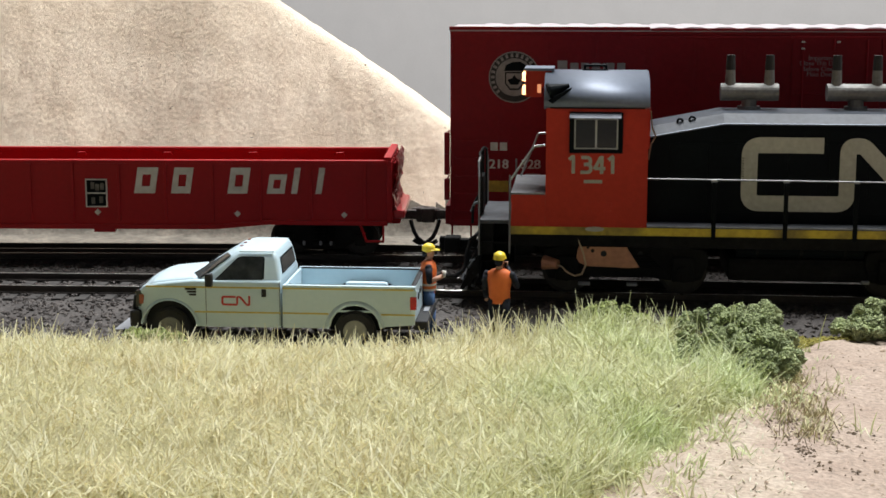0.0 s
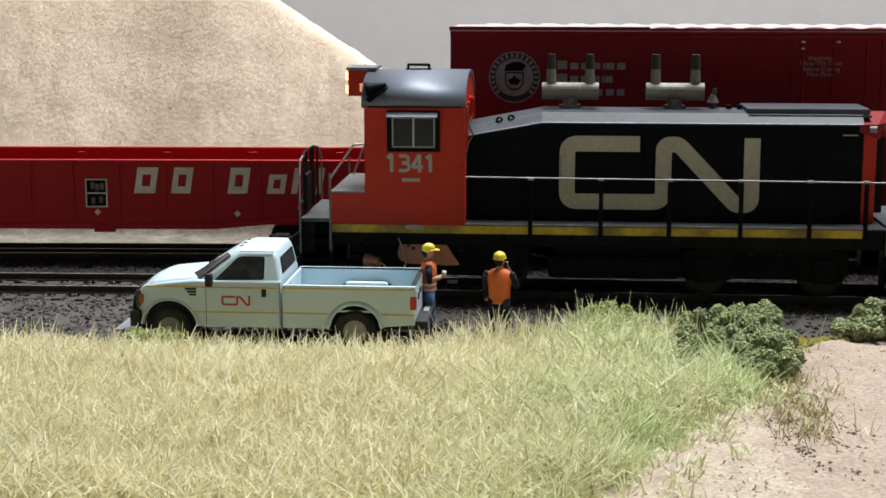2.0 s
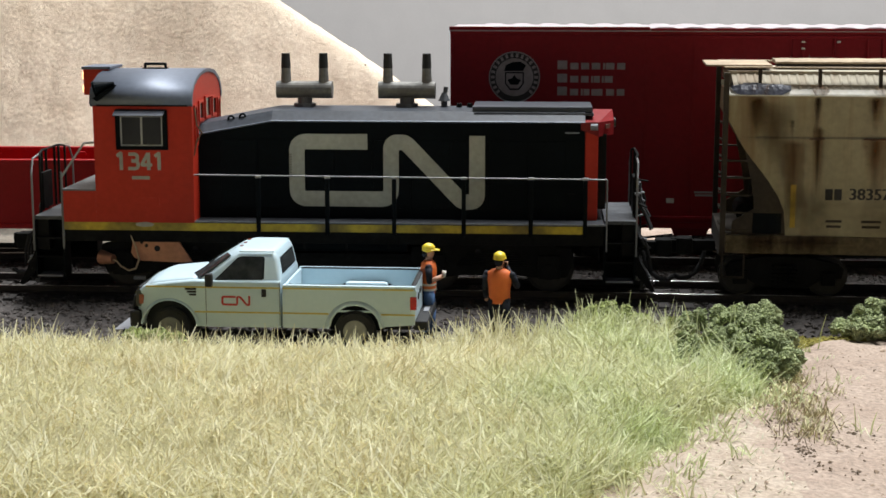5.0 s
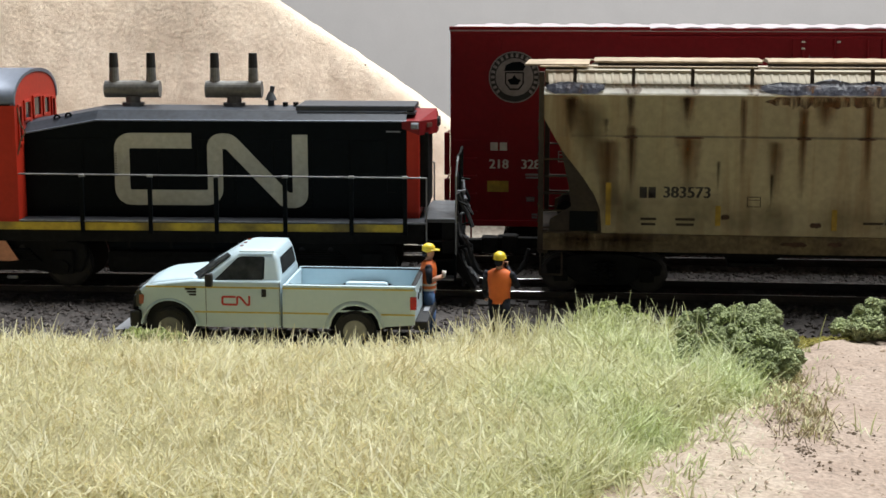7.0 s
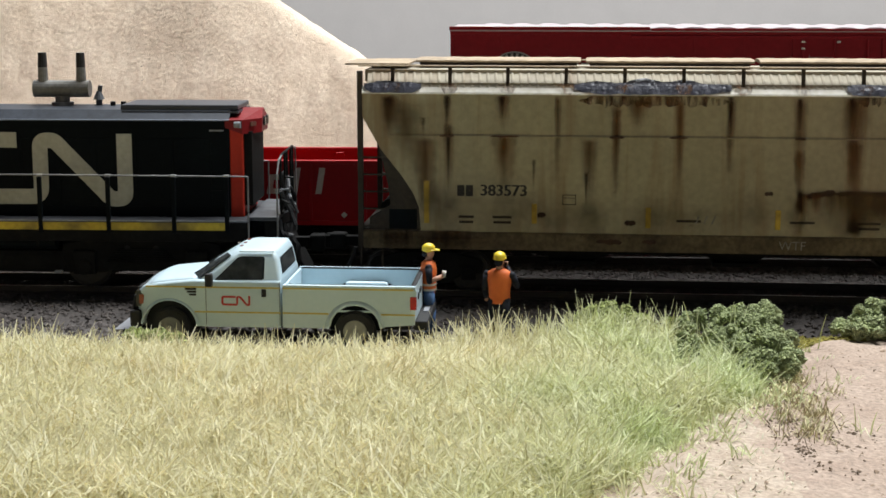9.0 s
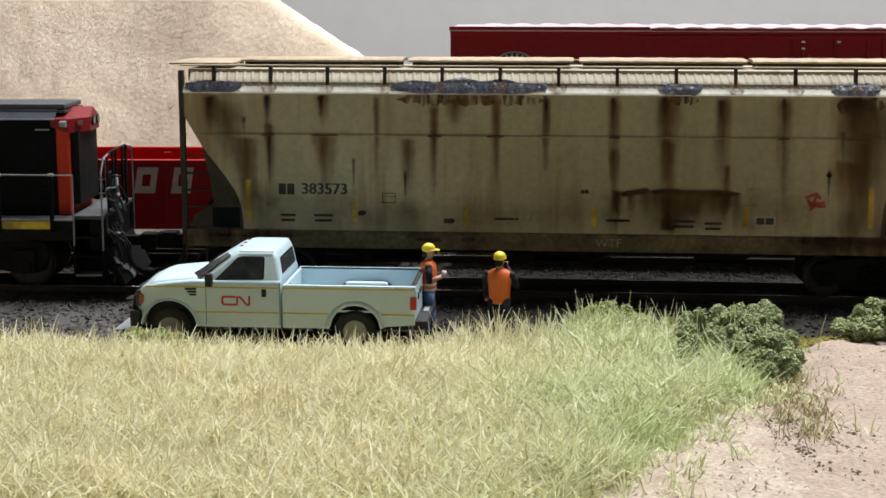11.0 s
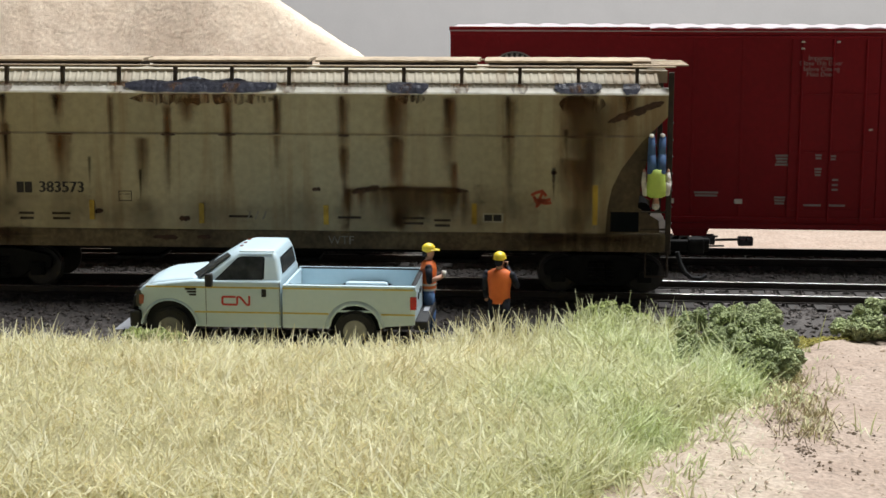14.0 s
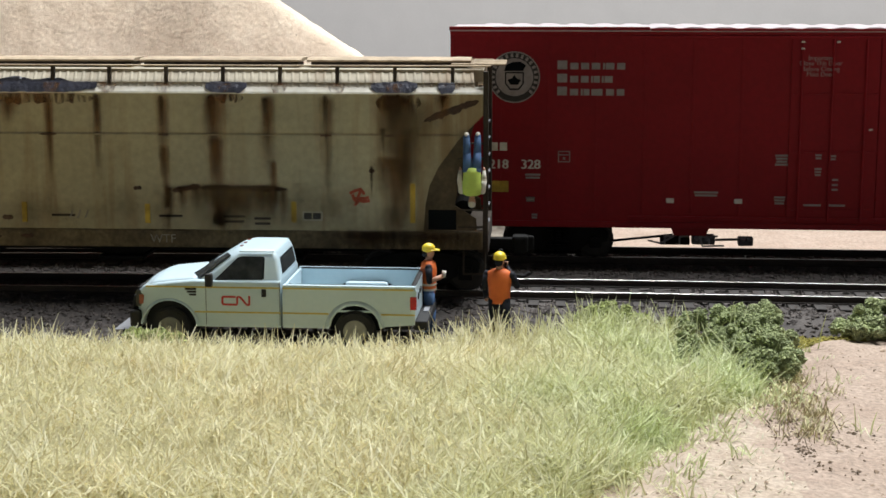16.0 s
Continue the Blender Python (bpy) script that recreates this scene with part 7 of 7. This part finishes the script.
def grass():
    rng = np.random.default_rng(21)
    roots, lens, wid, heads = [], [], [], []

    def back_edge(x):
        return (-5.45 if x < -2.5 else -4.85 if x < -0.2 else -4.45 - 0.15 * (x > 0.5)) + (0.3 if x < -8.9 else 0) + 0.3 * noise.noise((x * 1.3, 4, 0))

    tries = 0
    while len(roots) < 90000 and tries < 14000:
        tries += 1
        cx, cy = rng.uniform(-11.5, 5.0), rng.uniform(-15.3, -4.2)
        if cy > back_edge(cx):
            continue
        e = sand_edge(cy) - 0.35 - cx + 0.7 * noise.noise((cx * 0.8, cy * 0.8, 6))
        if e < 0 and rng.random() > math.exp(e * (2.6 if cy > -10 else 1.5)) * 0.6:
            continue
        clump = 0.5 + 0.5 * noise.noise((cx * 0.9, cy * 0.9, 3))
        tall = rng.uniform(0.75, 1.1) * (0.8 + 0.35 * clump) * (0.62 if e < 0.25 else 1.0) * (0.4 + 0.6 * min(1, (back_edge(cx) - cy) / 2.6) if cx < -2.5 else 0.4 + 0.6 * min(1, (back_edge(cx) - cy) / 2.4) if cx < 0.2 else 1.0 if cy < back_edge(cx) - 0.9 else 1.0)
        tall *= 0.5 if cx > 1.9 and cy > -7.9 else 1.0
        spread, swirl = rng.uniform(0.1, 0.26), rng.uniform(0, 6.283)
        for _ in range(int(rng.integers(18, 42) * (0.4 if e < 0 else 1))):
            a, r = rng.uniform(0, 6.283), spread * math.sqrt(rng.random())
            x, y = cx + r * math.cos(a), cy + r * math.sin(a)
            if y > back_edge(x) + 0.05:
                continue
            roots.append((x, y, ground_z(x, y) - 0.01))
            ln = (rng.uniform(0.3, 0.64) if rng.random() < 0.75 else rng.uniform(0.5, 0.9)) * tall
            lens.append(ln * (1.5 if rng.random() < 0.012 else 1))
            wid.append(rng.uniform(0.012, 0.032))
            heads.append(a + rng.normal(0, 0.9) if rng.random() < 0.6 else swirl + rng.normal(0, 0.5))
    # thicker, taller stand beside the second figurine
    for _ in range(1400):
        x, y = rng.uniform(-2.4, 2.2), rng.uniform(-5.3, -4.4)
        roots.append((x, y, ground_z(x, y)))
        lens.append(rng.uniform(0.45, 0.78) * (0.46 if x < 0.1 else 1))
        wid.append(rng.uniform(0.018, 0.036))
        heads.append(rng.uniform(0, 6.283))
    blades("dry_grass", np.array(roots), np.array(lens), np.array(wid), 0.85, "dry straw-coloured tall grass, greener towards the sand", 5, heads=np.array(heads))
    # matted blades that lie across one another on top
    roots, lens, wid = [], [], []
    while len(roots) < 38000:
        x, y = rng.uniform(-11.5, 4.6), rng.uniform(-15.3, -4.5)
        e = sand_edge(y) - 0.5 - x + 0.7 * noise.noise((x * 0.8, y * 0.8, 6))
        if y > back_edge(x) - (0.6 if x < 0.1 else 0.35) or e < 0:
            continue
        clump = 0.5 + 0.5 * noise.noise((x * 0.9, y * 0.9, 3))
        roots.append((x, y, ground_z(x, y) + rng.uniform(0.12, 0.5) * (0.75 + 0.5 * clump) * min(1, 0.4 + e) * (min(1, (back_edge(x) - y) / 2.6) if x < 0.1 else 0.4 if x > 1.9 and y > -7.9 else 1)))
        lens.append(rng.uniform(0.25, 0.75))
        wid.append(rng.uniform(0.012, 0.032))
    blades("matted_grass", np.array(roots), np.array(lens), np.array(wid), 0.5, "pale matted grass blades lying across the tall grass", 17, lying=True)
    # tall thin stalks at the far edge of the grass
    roots, lens, wid = [], [], []
    for i in range(950):
        x = rng.uniform(-9, 3.6) if i < 620 else rng.uniform(-2.6, 1.2)
        roots.append((x, rng.uniform(-5.5, -4.4) if x > -2.4 else rng.uniform(-6.1, -5.5), -0.38))
        lens.append(rng.uniform(0.6, 1.2) * (0.55 if x < -2.5 else 0.7 if x < 0.2 else 1))
        wid.append(rng.uniform(0.022, 0.036))
    for _ in range(46):
        cx, cy = rng.uniform(-1.9, 2.6), rng.uniform(-5.4, -4.65)
        for _ in range(7):
            roots.append((cx + rng.normal(0, 0.05), cy + rng.normal(0, 0.05), ground_z(cx, cy)))
            lens.append(rng.uniform(0.5, 0.95))
            wid.append(rng.uniform(0.018, 0.028))
    for x, ln in ((0.35, 1.35), (2.1, 1.0), (1.45, 0.9), (4.75, 0.8), (-0.7, 1.0)):
        roots.append((x, -4.6, -0.35))
        lens.append(ln)
        wid.append(0.026)
    blades("grass_stalks", np.array(roots), np.array(lens), np.array(wid), 0.6, "single pale grass stalks standing above the grass", 6)


grass()


# ---- foam bushes ----
M_BUSH = island_tint(material("grey_green_foam_foliage", (0.33, 0.38, 0.2), 0.9, vary=0.15, coarse=3, fine=25, bump=0.2), 0.75, (0.58, 0.62, 0.56), (1.5, 1.45, 1.35))
M_BUSHLIGHT = island_tint(material("light_green_foam_foliage", (0.37, 0.43, 0.17), 0.9, vary=0.15, coarse=3, fine=25, bump=0.2), 0.8, (0.5, 0.5, 0.45), (1.4, 1.35, 1.2))
M_TWIG = material("brown_twig", (0.24, 0.17, 0.11), 0.9, vary=0.15)


def bush(name, label, lumps, count, mat, seed, size=(0.024, 0.054)):
    """Crown of crumbly clumps round a few lumps, on short brown stems."""
    rng = np.random.default_rng(seed)
    cx = sum(l[0] for l in lumps) / len(lumps)
    cy = sum(l[1] for l in lumps) / len(lumps)
    t = thing(name, label, "bush", at(cx, cy, ground_z(cx, cy)), group="foam bushes along the grass")
    z0 = ground_z(cx, cy)
    bm = B()
    for lx, ly, lz, r in lumps:
        tube(bm, (0, 0, -0.03), (lx - cx, ly - cy, lz - z0), 0.03, 0.012, n=6)
    part("stems", bm, M_TWIG, t)
    # second order: sprays on the lumps, then crumbs on the sprays
    pts, sizes = [], []
    for lx, ly, lz, r in lumps:
        n1 = int(20 * r / 0.35)
        for _ in range(n1):
            d = rng.normal(0, 1, 3)
            d /= np.linalg.norm(d)
            if d[2] < -0.3:
                d[2] *= -0.5
            c = np.array((lx - cx, ly - cy, lz - z0)) + d * r * rng.uniform(0.55, 1.25)
            rr = rng.uniform(0.06, 0.14)
            for _ in range(count // (len(lumps) * n1)):
                q = rng.normal(0, 1, 3)
                q = q / np.linalg.norm(q) * rr * rng.uniform(0.5, 1.1)
                pts.append(c + q)
                sizes.append(rng.uniform(*size))
    ob = scatter("crown", np.array(pts), np.array(sizes), mat, "", "", seed, flat=0.9)
    for key in ("label", "category"):
        if key in ob:
            del ob[key]
    ob.parent = t
    return t


bush("bush", "grey-green crumbly foam bush at the edge of the sand", [(2.45, -4.75, 0.1, 0.32), (2.95, -4.6, 0.2, 0.3), (3.35, -4.7, 0.2, 0.34), (3.78, -4.6, 0.4, 0.24), (3.6, -5.0, 0.12, 0.34), (3.15, -5.2, 0.0, 0.32), (3.95, -5.3, -0.05, 0.3), (3.75, -5.9, 0.05, 0.3), (3.2, -5.9, 0.05, 0.26), (2.8, -5.3, -0.02, 0.26), (3.55, -6.5, 0.08, 0.28), (3.9, -6.7, 0.02, 0.28), (3.75, -7.2, -0.08, 0.24), (3.25, -6.8, -0.1, 0.2)], 46000, M_BUSH, 31, (0.018, 0.043))
bush("bush", "grey-green foam bush beside the track", [(5.45, -3.85, -0.02, 0.24), (5.65, -4.1, -0.02, 0.24), (6.1, -4.2, 0.0, 0.26), (5.85, -3.7, 0.15, 0.3), (6.25, -3.75, 0.25, 0.36), (6.7, -3.8, 0.2, 0.36), (7.1, -3.8, 0.1, 0.3)], 20000, M_BUSH, 32, (0.018, 0.043))
bush("bush", "small dark green foam shrub in the grass", [(2.1, -6.3, 0.05, 0.16), (2.2, -6.15, 0.15, 0.14), (2.05, -6.6, 0.0, 0.12)], 1500, M_BUSH, 33)
bush("bush", "light green foam tuft at the edge of the grass", [(0.5, -4.5, 0.2, 0.26), (0.95, -4.5, 0.3, 0.26), (1.3, -4.6, 0.18, 0.2), (2.2, -4.6, 0.1, 0.2)], 5000, M_BUSHLIGHT, 34)
bush("bush", "light green foam tuft by the pickup", [(-7.95, -5.75, 0.0, 0.16), (-7.6, -5.8, 0.02, 0.18), (-7.3, -5.85, -0.02, 0.15)], 2000, M_BUSHLIGHT, 35)


def twigs():
    rng = np.random.default_rng(41)
    roots, lens, wid = [], [], []
    for _ in range(90):
        y = rng.uniform(-12, -7)
        x = 3.75 - 0.1 * (y + 8) * (y < -8) * -1 + rng.normal(0.1, 0.36)
        roots.append((x, y, ground_z(x, y)))
        lens.append(rng.uniform(0.12, 0.42))
        wid.append(rng.uniform(0.01, 0.018))
    blades("dead_twigs", np.array(roots), np.array(lens), np.array(wid), 1.4, "brown dead twigs and roots along the sand edge", 9, M_TWIG, "twigs")
    pts, sizes = [], []
    for _ in range(30):
        cy = rng.uniform(-13, -8.6)
        cx = 3.6 + rng.normal(0, 0.33) if rng.random() < 0.9 else rng.uniform(1.8, 3.2)
        for _ in range(int(rng.integers(3, 18))):
            x, y = cx + rng.normal(0, 0.07), cy + rng.normal(0, 0.16)
            pts.append((x, y, ground_z(x, y) + 0.005))
            sizes.append(rng.uniform(0.012, 0.042))
    scatter("soil_crumbs", np.array(pts), np.array(sizes), M_SOIL, "dark brown soil crumbs along the sand edge", "soil", 10)


M_TUFT = island_tint(material("olive_tan_dry_tuft", (0.66, 0.6, 0.38), 0.9, vary=0.15, coarse=2), 0.7, (0.6, 0.56, 0.5), (1.3, 1.3, 1.25))
M_PALEBLADE = island_tint(material("bleached_straw", (0.7, 0.66, 0.5), 0.9, vary=0.15, coarse=2), 0.7, (0.6, 0.56, 0.5), (1.2, 1.2, 1.2))
M_MOSSCRUMB = island_tint(material("olive_moss_crumb", (0.3, 0.27, 0.06), 0.95, vary=0.15, coarse=3), 0.8, (0.45, 0.45, 0.4), (1.35, 1.3, 1.1))


def verge():
    """Short tufts on the sand, bleached litter beside the grass, moss by the track."""
    rng = np.random.default_rng(61)
    roots, lens, wid = [], [], []
    for _ in range(75):
        cy = rng.uniform(-11.2, -7.2)
        cx = 3.65 + 0.05 * (cy + 11) + rng.normal(0, 0.3)
        for _ in range(int(rng.integers(6, 26))):
            x, y = cx + rng.normal(0, 0.08), cy + rng.normal(0, 0.12)
            roots.append((x, y, ground_z(x, y) - 0.01))
            lens.append(rng.uniform(0.08, 0.32))
            wid.append(rng.uniform(0.01, 0.024))
    blades("verge_tufts", np.array(roots), np.array(lens), np.array(wid), 1.3, "short olive and tan tufts thinning out over the sand", 14, M_TUFT)
    roots, lens, wid = [], [], []
    while len(roots) < 420:
        y = rng.uniform(-14, -8.6)
        x = rng.uniform(sand_edge(y) - 0.3, 3.1)
        if noise.noise((x * 1.5, y * 1.1, 2)) < rng.uniform(-0.6, 0.5):
            continue
        roots.append((x, y, ground_z(x, y)))
        lens.append(rng.uniform(0.04, 0.16))
        wid.append(rng.uniform(0.012, 0.03))
    blades("straw_litter", np.array(roots), np.array(lens), np.array(wid), 1.5, "bleached straw litter lying on the pale dust", 15, M_PALEBLADE, "straw", lying=True)
    pts, sizes = [], []
    while len(pts) < 1500:
        x, y = rng.uniform(4.0, 6.0), rng.uniform(-4.4, -2.8)
        if ground_kind(x, y) == 4:
            pts.append((x, y, ground_z(x, y) + 0.015))
            sizes.append(rng.uniform(0.02, 0.05))
    scatter("moss", np.array(pts), np.array(sizes), M_MOSSCRUMB, "olive moss crumbs between track and sand", "moss", 16)


verge()
M_SOIL = island_tint(material("dark_soil", (0.21, 0.155, 0.105), 0.95, vary=0.2, coarse=3), 0.8)
twigs()
TRAIN = ((0, 3.657), (0.5, 2.705), (1, 1.723), (1.5, 0.795), (2, -0.137), (2.5, -1.13), (3, -2.053), (3.5, -3.014), (4, -3.964), (6.5, -8.745), (7, -9.666), (7.5, -10.604), (8, -11.569), (8.5, -12.491), (9, -13.459), (11.5, -18.151), (12, -19.08), (12.5, -20.039), (13, -20.986), (13.5, -21.912), (14, -22.849), (14.5, -23.834), (15, -24.759), (15.5, -25.665), (16, -26.655))

MOVERS = [(loco, 0.0), (hopper, 18.901)]

def train_at(t):
    for (ta, a), (tb, b) in zip(TRAIN, TRAIN[1:]):
        if ta <= t <= tb:
            return a + (b - a) * (t - ta) / (tb - ta)
    return TRAIN[-1][1]


def motions():
    for ob, ahead in MOVERS:
        walk(ob, [(t, at(s + ahead, front_y(s + ahead), 0, slope(front_y, s + ahead))) for t, s in TRAIN])
    # the hanging figurine rides along with the hopper
    walk(rider, [(t, at(s + 18.901, front_y(s + 18.901), 0, slope(front_y, s + 18.901)) @ RIDER) for t, s in TRAIN])
    for sets, r in ((loco_wheels, 0.5), (hopper_wheels, 0.42)):
        for ob in sets:
            home = ob.matrix_basis.translation.copy()
            rows = []
            for i in range(65):
                t = 0.25 * i
                turn = math.degrees((train_at(t) - train_at(0)) / r)
                rows.append((t, Matrix.Translation(home) @ pose(0, 0, 0, 0, turn, 0)))
            walk(ob, rows)


motions()
